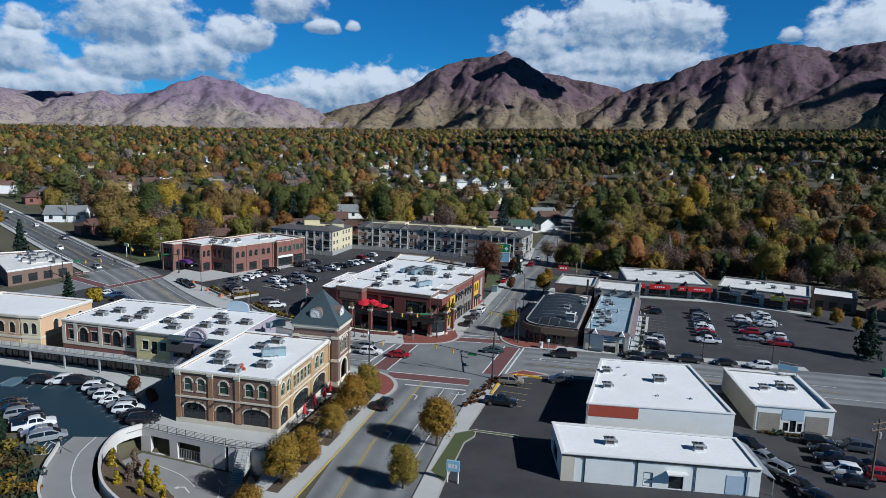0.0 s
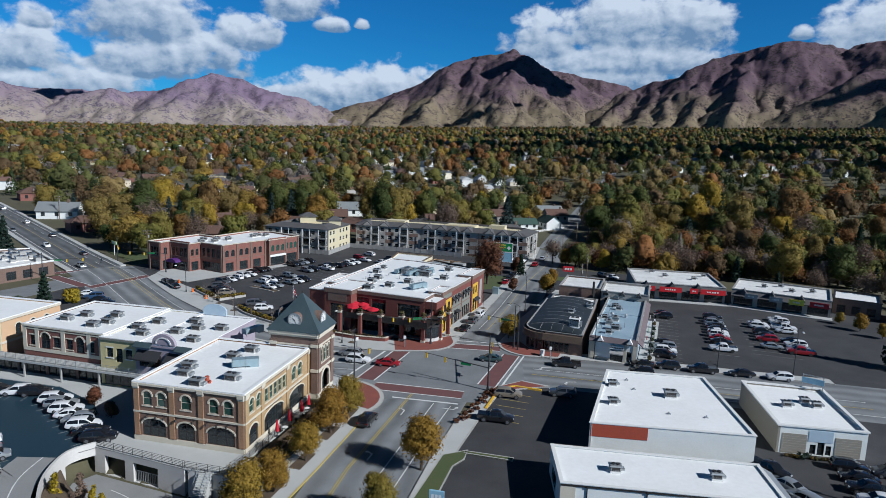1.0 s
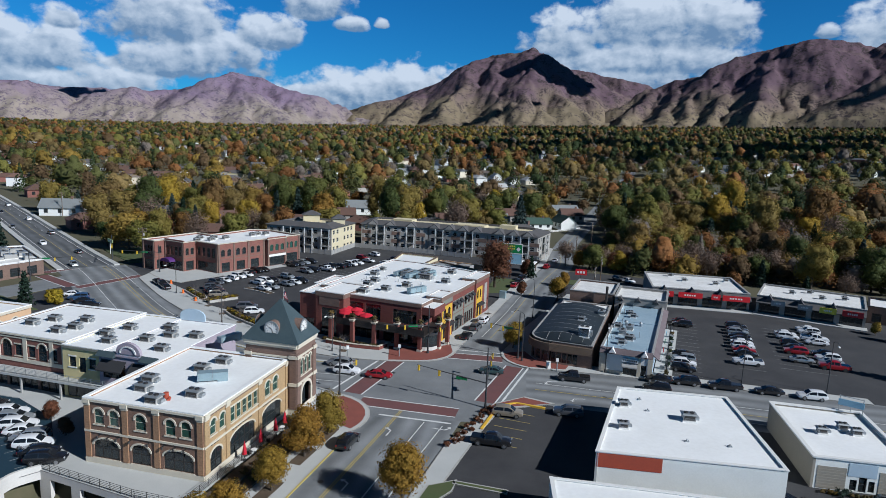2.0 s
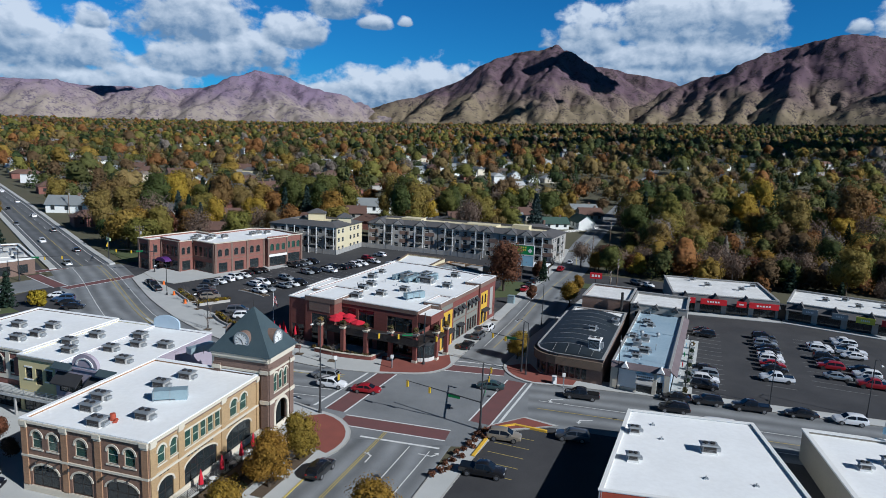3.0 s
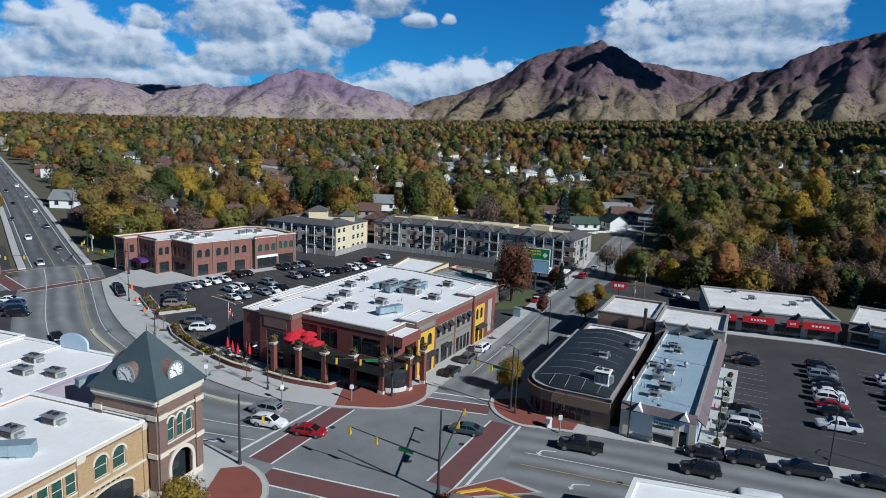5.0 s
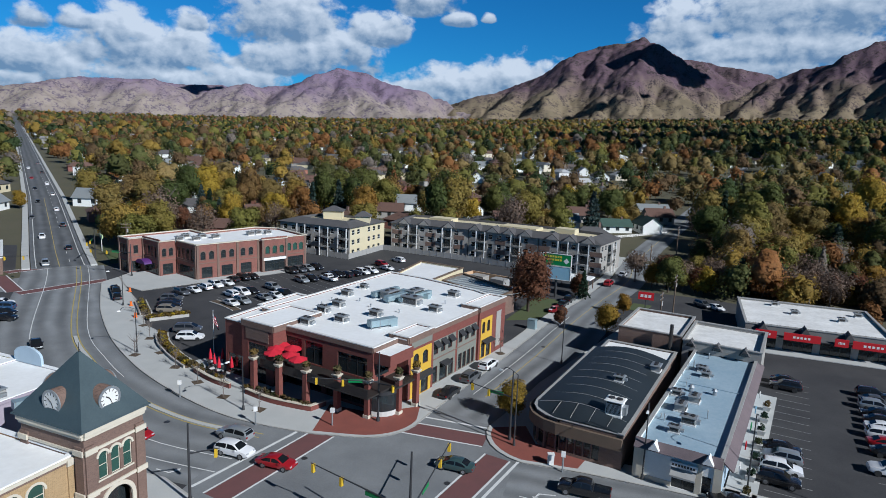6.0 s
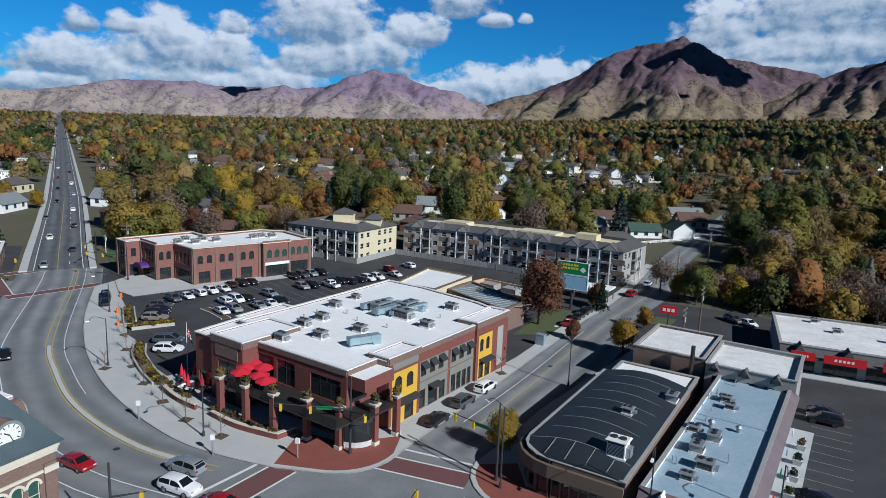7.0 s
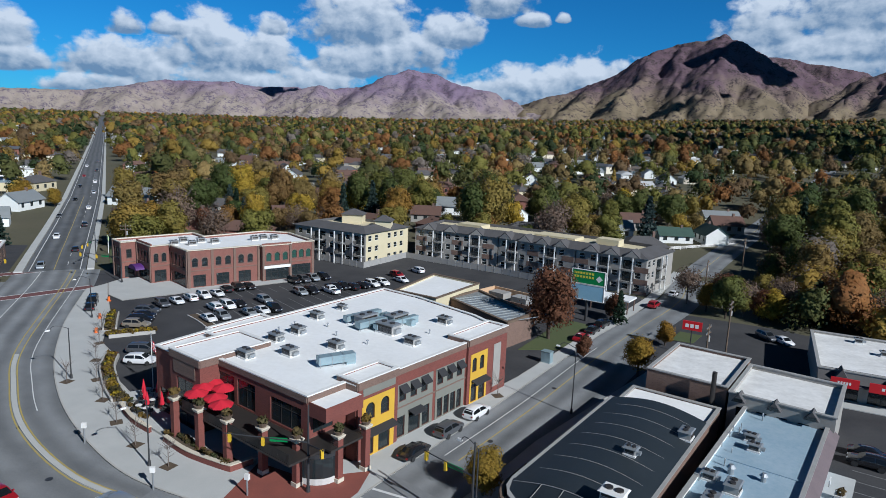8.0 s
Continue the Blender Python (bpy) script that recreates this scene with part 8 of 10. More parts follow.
# ---- cars ----
def car_parts(kind):
    """Meshes of one kind of car: x ahead, wheels on z = 0. The body is lofted through sections along its length."""
    L, W, belt, prof, front, rear, side = {
        "sedan": (4.6, 1.80, 0.90, [(-2.3, 0.62), (-2.22, 0.86), (-1.75, 0.95), (-1.0, 1.33), (-0.5, 1.42), (0.05, 1.44), (0.45, 1.38), (1.3, 0.93), (1.8, 0.86), (2.15, 0.74), (2.3, 0.52)], (0.5, 1.25), (-1.65, -1.0), (-1.45, 1.0)),
        "suv": (4.65, 1.86, 1.02, [(-2.32, 0.7), (-2.25, 1.02), (-2.0, 1.45), (-1.7, 1.62), (-0.8, 1.69), (0.0, 1.68), (0.4, 1.62), (1.2, 1.08), (1.8, 1.0), (2.2, 0.86), (2.32, 0.58)], (0.45, 1.15), (-2.22, -1.85), (-2.0, 0.95)),
        "pickup": (5.6, 1.95, 1.1, [(-2.8, 0.7), (-2.74, 1.1), (-1.0, 1.12), (-0.92, 1.2), (-0.7, 1.7), (-0.3, 1.83), (0.4, 1.83), (0.75, 1.76), (1.5, 1.18), (2.3, 1.1), (2.68, 0.95), (2.8, 0.62)], (0.8, 1.45), (-0.9, -0.72), (-0.66, 1.25)),
        "van": (5.7, 2.0, 1.3, [(-2.85, 0.8), (-2.8, 2.4), (-2.6, 2.56), (0.0, 2.6), (1.2, 2.52), (1.45, 2.4), (2.2, 1.35), (2.6, 1.15), (2.8, 0.85), (2.85, 0.6)], (1.5, 2.12), (-2.82, -2.81), (0.75, 1.75)),
        "minivan": (5.0, 1.92, 1.0, [(-2.5, 0.7), (-2.42, 1.05), (-2.2, 1.5), (-1.9, 1.68), (-0.8, 1.75), (0.2, 1.74), (0.7, 1.66), (1.75, 1.02), (2.2, 0.88), (2.42, 0.72), (2.5, 0.55)], (0.75, 1.68), (-2.4, -2.02), (-2.1, 1.4))}[kind]
    h, H = L / 2, max(z for _, z in prof)

    def top(x):
        for (x0, z0), (x1, z1) in zip(prof, prof[1:]):
            if x <= x1:
                return z0 + (z1 - z0) * (x - x0) / (x1 - x0)
        return prof[-1][1]

    def ring(x):
        """Half section, from the sill up to the middle of the roof."""
        f, zt = 1 - 0.13 * abs(x / h) ** 5, top(x)
        z0 = 0.24 + 0.18 * abs(x / h) ** 6
        zb = min(belt, zt - 0.05)
        up = max(0.0, min(1.0, (zt - belt) / (H - belt)))
        wu = W * (0.485 - 0.125 * up) * f
        return [(0.40 * W * f, z0), (0.475 * W * f, z0 + 0.1), (0.5 * W * f, (z0 + zb) * 0.52), (0.488 * W * f, zb), (wu * (1.0 if up > 0.02 else 0.97), zt - 0.07 if up > 0.02 else zb + 0.02), (wu * 0.8, zt - 0.012)]
    xs = sorted({round(v, 3) for v in [p[0] for p in prof] + [-h + 0.03, -1.4, -0.9, 0.25, 0.9, h - 0.25]})
    b = Geo()
    for x in xs:
        r = ring(x)
        b.v += [(x, -y, z) for y, z in r] + [(x, y, z) for y, z in r[::-1]]
    n = 12
    for i in range(len(xs) - 1):
        for k in range(n):
            b.f.append((i * n + k, (i + 1) * n + k, (i + 1) * n + (k + 1) % n, i * n + (k + 1) % n))
    b.f += [tuple(range(n)), tuple((len(xs) - 1) * n + k for k in range(n - 1, -1, -1))]
    b.m = [0] * len(b.f)
    # mirrors, and the walls of an open bed
    for sy in (-1, 1):
        xm = side[1] - 0.15
        b.box(xm - 0.08, min(sy * W * 0.49, sy * W * 0.57), belt, xm + 0.08, max(sy * W * 0.49, sy * W * 0.57), belt + 0.14)
    gl = Geo()

    def pane(xa, xb, k0, k1, f0, f1, off, cuts=4):
        """Glass just outside the body between two lines of the section, on both sides."""
        for sy in (-1, 1):
            q = []
            for i in range(cuts + 1):
                x = xa + (xb - xa) * i / cuts
                r = ring(x)
                for f in (f0, f1):
                    y, z = r[k0][0] + (r[k1][0] - r[k0][0]) * f, r[k0][1] + (r[k1][1] - r[k0][1]) * f
                    q.append((x, sy * (y + off), z))
            m = len(gl.v)
            gl.v += q
            for i in range(cuts):
                c = (m + 2 * i, m + 2 * i + 2, m + 2 * i + 3, m + 2 * i + 1)
                gl.f.append(c if sy < 0 else c[::-1])
                gl.m.append(0)
    mid = (side[0] + side[1]) / 2
    for xa, xb in ((side[0], mid - 0.06), (mid + 0.06, side[1])) if kind != "van" else (side,):
        pane(xa, xb, 3, 4, 0.1, 0.88, 0.012)
    for xa, xb in (front, rear) if kind != "van" else (front,):
        q = []
        for i in range(4):
            x = xa + (xb - xa) * i / 3
            r = ring(x)[5]
            q += [(x, -r[0] * 1.02, r[1] + 0.016), (x, r[0] * 1.02, r[1] + 0.016)]
        m = len(gl.v)
        gl.v += q
        gl.f += [(m + 2 * i, m + 2 * i + 2, m + 2 * i + 3, m + 2 * i + 1) if xb > xa else (m + 2 * i, m + 2 * i + 1, m + 2 * i + 3, m + 2 * i + 2) for i in range(3)]
        gl.m += [0] * 3
    if kind == "pickup":
        gl.box(-2.62, -W * 0.4, 1.1, -1.05, W * 0.4, 1.128)
    nose = ring(h - 0.2)[5][1] - 0.08
    wh, rim = Geo(), Geo()
    r = 0.34 if kind in ("sedan", "minivan") else 0.38
    wh.cyl((0, -0.11, 0), (0, 0.11, 0), r, n=16)
    rim.cyl((0, -0.125, 0), (0, 0.125, 0), r * 0.62, n=10)
    wx = h - 0.95
    places = [(sx * wx * (1.0 if sx > 0 else 0.93), sy * (W / 2 - 0.12)) for sx in (-1, 1) for sy in (-1, 1)]
    fl, rl = Geo(), Geo()
    fl.box(h - 0.3, -0.17, -0.04, h - 0.06, 0.17, 0.1)
    rl.box(-h - 0.0, -0.12, 0, -h + 0.12, 0.12, 0.2)
    body_mesh = b.mesh("body", PAINTS["white"])
    for f in body_mesh.polygons:
        f.use_smooth = True
    body_mesh.set_sharp_from_angle(angle=radians(38))
    return dict(kind=kind, body=body_mesh, glass=gl.mesh("window_glass", GLASS_CAR), wheel=wh.mesh("tyre", TYRE), rim=rim.mesh("rim", RIM), front=fl.mesh("headlight", LAMP_WHITE), rear=rl.mesh("tail_light", LAMP_RED),
                r=r, places=places, W=W, zl=nose - 0.04, zr=belt - 0.3)


CARS = {k: car_parts(k) for k in ("sedan", "suv", "pickup", "van", "minivan")}
WORDS = {"sedan": "sedan car", "suv": "sport utility car", "pickup": "pickup truck", "van": "tall cargo van", "minivan": "minivan"}
COLOUR = {"teal": "dark teal"}


def car(kind, paint, x, y, yaw, where, group):
    c = CARS[kind]
    name = {"pickup": "pickup_truck", "van": "cargo_van"}.get(kind, "car")
    ob = thing(name, at(x, y, 0.035 + rise(x, y), yaw), f"{COLOUR.get(paint, paint)} {WORDS[kind]} {where}", "truck" if kind == "pickup" else "van" if kind == "van" else "car", group)
    body = part("body", c["body"], None, ob)
    body.material_slots[0].link = "OBJECT"
    body.material_slots[0].material = PAINTS[paint]
    part("window_glass", c["glass"], None, ob)
    for px, py in c["places"]:
        w = part("wheel", c["wheel"], None, ob)
        w.location = (px, py, c["r"])
        if y < 140:
            part("rim", c["rim"], None, w)
    for s in (-1, 1):
        part("headlight", c["front"], None, ob).location = (0, s * c["W"] * 0.32, c["zl"])
        part("tail_light", c["rear"], None, ob).location = (0, s * c["W"] * 0.36, c["zr"])
    return ob


CODE = {"w": "white", "s": "silver", "g": "grey", "k": "black", "r": "red", "b": "blue", "t": "tan", "e": "teal"}
KIND = {"c": "sedan", "u": "suv", "p": "pickup", "m": "minivan", "v": "van"}


def car_row(x, y, dx, dy, codes, yaw, where, group):
    """Cars in a row; codes are colour and kind, '--' an empty stall."""
    for i, k in enumerate(codes.split()):
        if k != "--":
            rg = random.Random(i * 7 + int(x * 10))
            car(KIND[k[1]], CODE[k[0]], x + dx * i + rg.uniform(-0.15, 0.15), y + dy * i + rg.uniform(-0.15, 0.15), yaw + rg.uniform(-1.5, 1.5) + (180 if rg.random() < 0.3 else 0), where, group)


IN = "parked in a marked stall"
car_row(-55.6, 103.4, 1.89, -1.7, "wu su wu wc su wu kc ku", 14, IN, "cars in the west car park")
car_row(-66.0, 105.6, 2.9, 0.0, "ku wu ku", 12, IN, "cars in the west car park")
car_row(-65.0, 95.6, 2.07, -1.8, "kc kc su ku wp sc sm", 34, IN, "cars in the west car park")
car_row(48.6, 137.6, 0.88, 2.86, "ku wu su kc -- -- -- -- -- -- -- ku kc", -15, IN, "cars in the east car park")
car_row(62.9, 143.4, 0.8, 2.62, "wp -- kc rc wu wc kc kc su gc ku", -12, IN, "cars in the east car park")
car_row(74.6, 146.6, 0.82, 2.7, "sc -- ru kc ku -- wu wc", -14, IN, "cars in the east car park")
car_row(79.0, 143.0, 0.86, 2.75, "rp sc wu kc -- -- wc wp kc wu wc", 166, IN, "cars in the east car park")
car_row(-60.6, 188.6, 1.05, 2.9, "gu wc wu wu wc", -28, IN, "cars in the north car park")
car_row(-54.6, 175.6, -1.6, 2.5, "tu ku kc gu", 18, IN, "cars in the north car park")
car_row(-43.9, 165.6, 3.0, -4.0, "gm wu", 20, IN, "cars in the north car park")
car_row(-75.6, 186.0, 2.4, -2.6, "kc ku kc", -50, IN, "cars in the north car park")
car_row(-46.0, 184.2, 1.4, 2.25, "wc su -- sc wc ku --", -30, IN, "cars in the north car park")
car_row(-50.0, 190.8, 1.4, 2.25, "wu wm kc -- su", -30, IN, "cars in the north car park")
car_row(-56.9, 204.0, 1.45, 2.3, "kc ku kc -- -- -- ku gu su ku", -32, "parked in front of the red brick office", "cars in the north car park")
car_row(-41.0, 209.0, 1.5, 2.3, "su ku -- kp ku -- --", -32, IN, "cars in the north car park")
car_row(-36.0, 213.6, 1.45, 2.5, "wp -- ku kc wu wu -- wc", -30, IN, "cars in the north car park")
car_row(-28.6, 235.4, 2.7, 7.6, "ru wu", -32, IN, "cars in the north car park")
car_row(-19.6, 228.4, 1.4, 3.2, "wc kc ku", -30, IN, "cars in the north car park")
KERBSIDE = "parked along the kerb"
for k, c, x, y in (("sedan", "black", 42.0, 132.0), ("suv", "black", 46.8, 131.4), ("pickup", "black", 53.0, 130.0), ("sedan", "black", 60.0, 128.8), ("suv", "white", 66.4, 127.4)):
    car(k, c, x, y - 0.8, 172, KERBSIDE, "cars along the cross street")
car("suv", "black", 40.6, 126.6, 170, "waiting in the traffic lane", "cars in traffic")
car("pickup", "black", 27.0, 129.4, 172, "driving on the cross street", "cars in traffic")
car("van", "white", 44.0, 119.0, 172, "driving on the cross street", "cars in traffic")
car("suv", "tan", 14.6, 112.9, -8, "parked beside the yellow kerb", "cars in the corner car park")
car("pickup", "black", 11.9, 103.2, -10, "parked in a yellow-lined stall", "cars in the corner car park")
car("suv", "grey", 23.9, 114.4, 172, "leaving the corner car park", "cars in the corner car park")
car("sedan", "red", -6.8, 125.8, -6, "crossing the junction", "cars in traffic")
car("suv", "white", -12.6, 127.0, -8, "waiting at the stop line", "cars in traffic")
car("suv", "silver", -14.6, 130.6, 170, "driving on the curving avenue", "cars in traffic")
car("sedan", "teal", 12.6, 130.8, 172, "crossing the junction", "cars in traffic")
car("suv", "black", -7.2, 100.6, 76, "driving on the street", "cars in traffic")
car("sedan", "red", -26.0, 127.6, -12, "driving on the curving avenue", "cars in traffic")
car("suv", "black", -41.0, 132.6, -32, "driving on the curving avenue", "cars in traffic")
car("sedan", "black", -62.0, 150.4, -42, "driving on the curving avenue", "cars in traffic")
for k, c, x, y in (("sedan", "black", 7.9, 151.2), ("suv", "grey", 9.9, 158.0), ("suv", "white", 11.8, 164.2), ("sedan", "red", 21.2, 203.4), ("sedan", "black", 22.8, 209.0), ("suv", "black", 24.2, 213.8), ("suv", "red", 34.0, 235.0), ("sedan", "white", 38.4, 248.4)):
    car(k, c, x, y, 73, KERBSIDE, "cars along the side street")
car("suv", "grey", 54.8, 219.6, -60, "parked behind the shopping strip", "cars behind the strip")
car("sedan", "white", 57.4, 218.0, -60, "parked behind the shopping strip", "cars behind the strip")
car_row(46.8, 90.4, 0.5, -3.6, "kp sc su kc ku kc", 118, "parked beside the white warehouse", "cars in the yard")
car_row(56.4, 80.4, 0.55, 2.9, "kc wu kp kc ku", 165, "parked in the yard", "cars in the yard")
car_row(61.6, 82.0, 0.55, 2.9, "ru kc -- gm", 165, "parked in the yard", "cars in the yard")
car_row(-79.0, 160.6, -3.0, 2.8, "kc kc bu wc", 20, "parked beside the far junction", "cars by the far junction")
for i, (a, o, k, c) in enumerate(((4, -3.4, "suv", "silver"), (26, 3.0, "sedan", "black"), (48, -3.2, "suv", "white"), (70, 3.4, "suv", "black"), (92, -5.6, "sedan", "grey"), (112, 3.0, "suv", "white"), (140, -3.0, "sedan", "black"),
                                   (165, 3.4, "suv", "silver"), (190, -3.0, "suv", "black"), (215, 3.2, "pickup", "white"), (250, -3.0, "sedan", "red"), (285, 3.2, "suv", "black"), (320, -3.2, "suv", "white"), (360, 3.2, "suv", "grey"))):
    car(k, c, *avenue(a, o), 135 if o > 0 else -45, "driving on the long avenue", "cars in traffic")
# ---- trees ----
def limbs(g, rg, h, r, n, spread, start=0.3):
    """A tapered trunk with limbs; returns the limb ends."""
    g.cyl((0, 0, -0.3), (0.03 * h * rg.uniform(-1, 1), 0.03 * h * rg.uniform(-1, 1), h * 0.55), r, r * 0.6, 7)
    g.cyl((0, 0, h * 0.5), (rg.uniform(-0.3, 0.3), rg.uniform(-0.3, 0.3), h * 0.92), r * 0.55, r * 0.12, 6)
    ends = []
    for i in range(n):
        a = 6.283 * (i + rg.random() * 0.7) / n
        z = h * (start + 0.35 * rg.random())
        e = (math.cos(a) * spread * rg.uniform(0.6, 1.0), math.sin(a) * spread * rg.uniform(0.6, 1.0), z + h * rg.uniform(0.18, 0.36))
        g.cyl((0, 0, z), e, r * 0.38, r * 0.1, 5)
        ends.append(e)
        for k in range(2):
            b = a + rg.uniform(-0.9, 0.9)
            f = (e[0] * 0.6 + math.cos(b) * spread * 0.5, e[1] * 0.6 + math.sin(b) * spread * 0.5, e[2] + h * rg.uniform(-0.02, 0.16))
            g.cyl((e[0] * 0.55, e[1] * 0.55, z + (e[2] - z) * 0.55), f, r * 0.18, r * 0.05, 4)
            ends.append(f)
    return ends


def lump(g, rg, x, y, z, r, rz, n=7, m=5):
    """The dense inside of a clump of leaves: an uneven closed form."""
    v, f = [], []
    for j in range(m + 1):
        b = math.pi * j / m
        for i in range(n):
            a, k = 6.283 * (i + 0.5 * (j % 2)) / n, rg.uniform(0.8, 1.1)
            v.append((x + r * k * math.sin(b) * math.cos(a), y + r * k * math.sin(b) * math.sin(a), z + rz * k * math.cos(b)))
            if g.n is not None:
                g.n.append((math.sin(b) * math.cos(a), math.sin(b) * math.sin(a), math.cos(b)))
    for j in range(m):
        for i in range(n):
            f.append((j * n + i, (j + 1) * n + i, (j + 1) * n + (i + 1) % n, j * n + (i + 1) % n))
    g.add(v, f)


def crown_mesh(rg, h, base, radius, lobes, cards, leaf, name="crown", material=None, inner=0.12):
    """Leaves on the skins of overlapping lobes: an uneven rounded outline with gaps between the lobes. They take the light as the lobes do."""
    g = Geo()
    g.n = []
    balls = [(0, 0, base + (h - base) * 0.55, radius * 0.62, (h - base) * 0.42)]
    for k in range(lobes):
        a, t = 6.283 * (k + rg.random() * 0.8) / lobes * 2.4, rg.random()
        w = radius * (0.56 - 0.22 * t) * rg.uniform(0.7, 1.15)
        cr = radius * rg.uniform(0.34, 0.52)
        balls.append((math.cos(a) * w, math.sin(a) * w, base + (h - base) * (0.18 + 0.66 * t), cr, cr * rg.uniform(0.75, 1.05)))
    area = sum(b[3] * b[4] for b in balls)
    if inner < 0.4:
        for x, y, z, r, rz in balls:
            lump(g, rg, x, y, z, r * (0.74 if leaf > 0.2 else 0.6), rz * (0.74 if leaf > 0.2 else 0.6))
    for x, y, z, r, rz in balls:
        leaf_cards(g, rg, int(cards * r * rz / area), (x, y, z), (r * 1.08, r * 1.08, rz * 1.08), leaf, 0.72)
    leaf_cards(g, rg, int(cards * inner), (0, 0, base + (h - base) * 0.5), (radius * 1.05, radius * 1.05, (h - base) * 0.55), leaf, 0.3)
    return g.mesh(name, material or AUTUMN)


def conifer_mesh(rg, h, radius, n, leaf):
    g = Geo()
    for _ in range(n):
        t = rg.random() ** 0.75
        z = h * (0.06 + 0.94 * (1 - t))
        w = radius * t * (0.72 + 0.28 * math.cos(9 * t * 6.28)) * rg.uniform(0.55, 1.05)
        a = rg.random() * 6.283
        leaf_cards(g, rg, 3, (math.cos(a) * w, math.sin(a) * w, z), (leaf * 1.6, leaf * 1.6, leaf * 0.7), leaf, 0.2)
    return g.mesh("crown", CONIFER)


def tree_proto(seed, h, radius, kind, name="tree"):
    rg = random.Random(seed)
    t = Geo()
    limbs(t, rg, h, 0.02 * h + 0.06, 6, radius * 0.75)
    trunk = t.mesh("trunk", BARK_GREY if kind == "bare" else BARK)
    if kind == "conifer":
        t = Geo()
        t.cyl((0, 0, -0.3), (0, 0, h * 0.95), 0.022 * h, 0.02, 7)
        return t.mesh("trunk", BARK), conifer_mesh(rg, h, radius, 330, 0.34)
    if kind == "bare":
        return trunk, crown_mesh(rg, h, h * 0.22, radius, 9, 1100, 0.2, material=TWIG, inner=0.5)
    mats = {"gold": GOLD_LEAF, "rust": RUST_LEAF, "yellow": YELLOW_LEAF, "leafy": AUTUMN}[kind]
    lobes, cards, leaf = {"gold": (16, 7000, 0.1), "rust": (14, 5200, 0.13), "yellow": (12, 2200, 0.25), "leafy": (rg.choice((9, 12, 14)), 3000, 0.24)}[kind]
    return trunk, crown_mesh(rg, h, h * (0.16 if kind == "gold" else 0.1), radius, lobes, cards, leaf, material=mats, inner=0.3 if kind == "gold" else 0.12)


def plant_tree(proto, x, y, z, yaw, s, label, group="", name="tree", sz=None):
    ob = thing(name, Matrix.Translation((x, y, z)) @ Matrix.Rotation(yaw, 4, "Z") @ Matrix.Diagonal((s, s, sz or s, 1)), label, "tree", group)
    part("trunk", proto[0], None, ob)
    part("crown", proto[1], None, ob)
    return ob


GOLD = [tree_proto(11 + k, 6.4, 2.5, "gold") for k in range(3)]
for i, (x, y, s) in enumerate(((-10.4, 103.0, 1.0), (-12.0, 96.6, 0.95), (-13.6, 88.2, 0.98), (-15.6, 80.6, 0.8), (-17.6, 75.6, 1.0), (1.4, 87.4, 1.05), (-2.6, 75.6, 0.98), (17.4, 146.0, 0.82), (31.6, 188.4, 1.05), (36.0, 207.0, 0.62), (-19.0, 66.0, 0.9))):
    plant_tree(GOLD[i % 3], x, y, 0.1, i * 1.9, s * (1.0, 1.12, 0.9, 1.05)[i % 4], "golden-leaved street tree in a pavement pit", "street trees")
RUST = [tree_proto(31, 9.0, 3.6, "rust"), tree_proto(32, 5.5, 2.2, "rust")]
plant_tree(RUST[0], 15.4, 201.5, 0, 0.4, 1.55, "tall rust-coloured tree beside the side street")
plant_tree(RUST[1], 26.0, 221.0, 0, 1.4, 1.0, "small rust-coloured street tree")
plant_tree(RUST[1], 22.6, 194.0, 0, 2.4, 0.7, "small rust-coloured street tree")
for x, y, k in ((-49.2, 102.8, 0.55), (-44.3, 98.4, 0.5)):
    plant_tree(RUST[1], x, y, 0.0, x, k, "small rust-coloured tree beside the blue-black car park")
CONI = [tree_proto(41 + k, 10.0, 2.8, "conifer") for k in range(3)]
plant_tree(CONI[0], -92.6, 158.6, 0, 0, 0.8, "blue-green conifer beside the far junction")
for x, y, s in ((94.0, 135.5, 1.15), (27.2, 217.5, 0.7)):
    plant_tree(CONI[1], x, y, 0, 1.0, s, "dark green conifer at the edge of the car park")
plant_tree(tree_proto(45, 5.0, 3.2, "yellow"), -87.6, 161.0, 0, 0, 0.7, "broad golden shrub-like tree on a lawn")


# young trees without leaves along the curving avenue
def sapling(seed):
    rg = random.Random(seed)
    t, g = Geo(), Geo()
    t.cyl((0, 0, -0.1), (0, 0, 2.2), 0.06, 0.04, 6)
    for i in range(34):
        a, z = rg.random() * 6.283, rg.uniform(1.1, 3.0)
        l = rg.uniform(0.5, 1.2)
        p = (math.cos(a) * 0.1, math.sin(a) * 0.1, min(z, 2.2))
        g.cyl(p, (math.cos(a) * l, math.sin(a) * l, z + rg.uniform(0.4, 1.2)), 0.02, 0.006, 3, False)
    return t.mesh("trunk", BARK_GREY), g.mesh("branchwork", BARK_GREY)


SAP = [sapling(k) for k in range(3)]
for i, (x, y) in enumerate(((-22.3, 141.0), (-28.6, 144.6), (-35.2, 149.0), (-41.4, 154.0), (-47.6, 159.8), (-53.4, 166.0), (-59.0, 172.0), (-15.6, 138.6), (12.9, 171.6), (-44.5, 151.8))):
    ob = thing("sapling", at(x, y, 0.15, i * 50), "young leafless tree in a square pavement pit", "tree", "saplings")
    part("trunk", SAP[i % 3][0], None, ob)
    tagged(part("branchwork", SAP[i % 3][1], None, ob), kind="stuff")
    g = Geo()
    g.box(-0.7, -0.7, 0.0, 0.7, 0.7, 0.03)
    part("tree_pit", g, MULCH, ob)

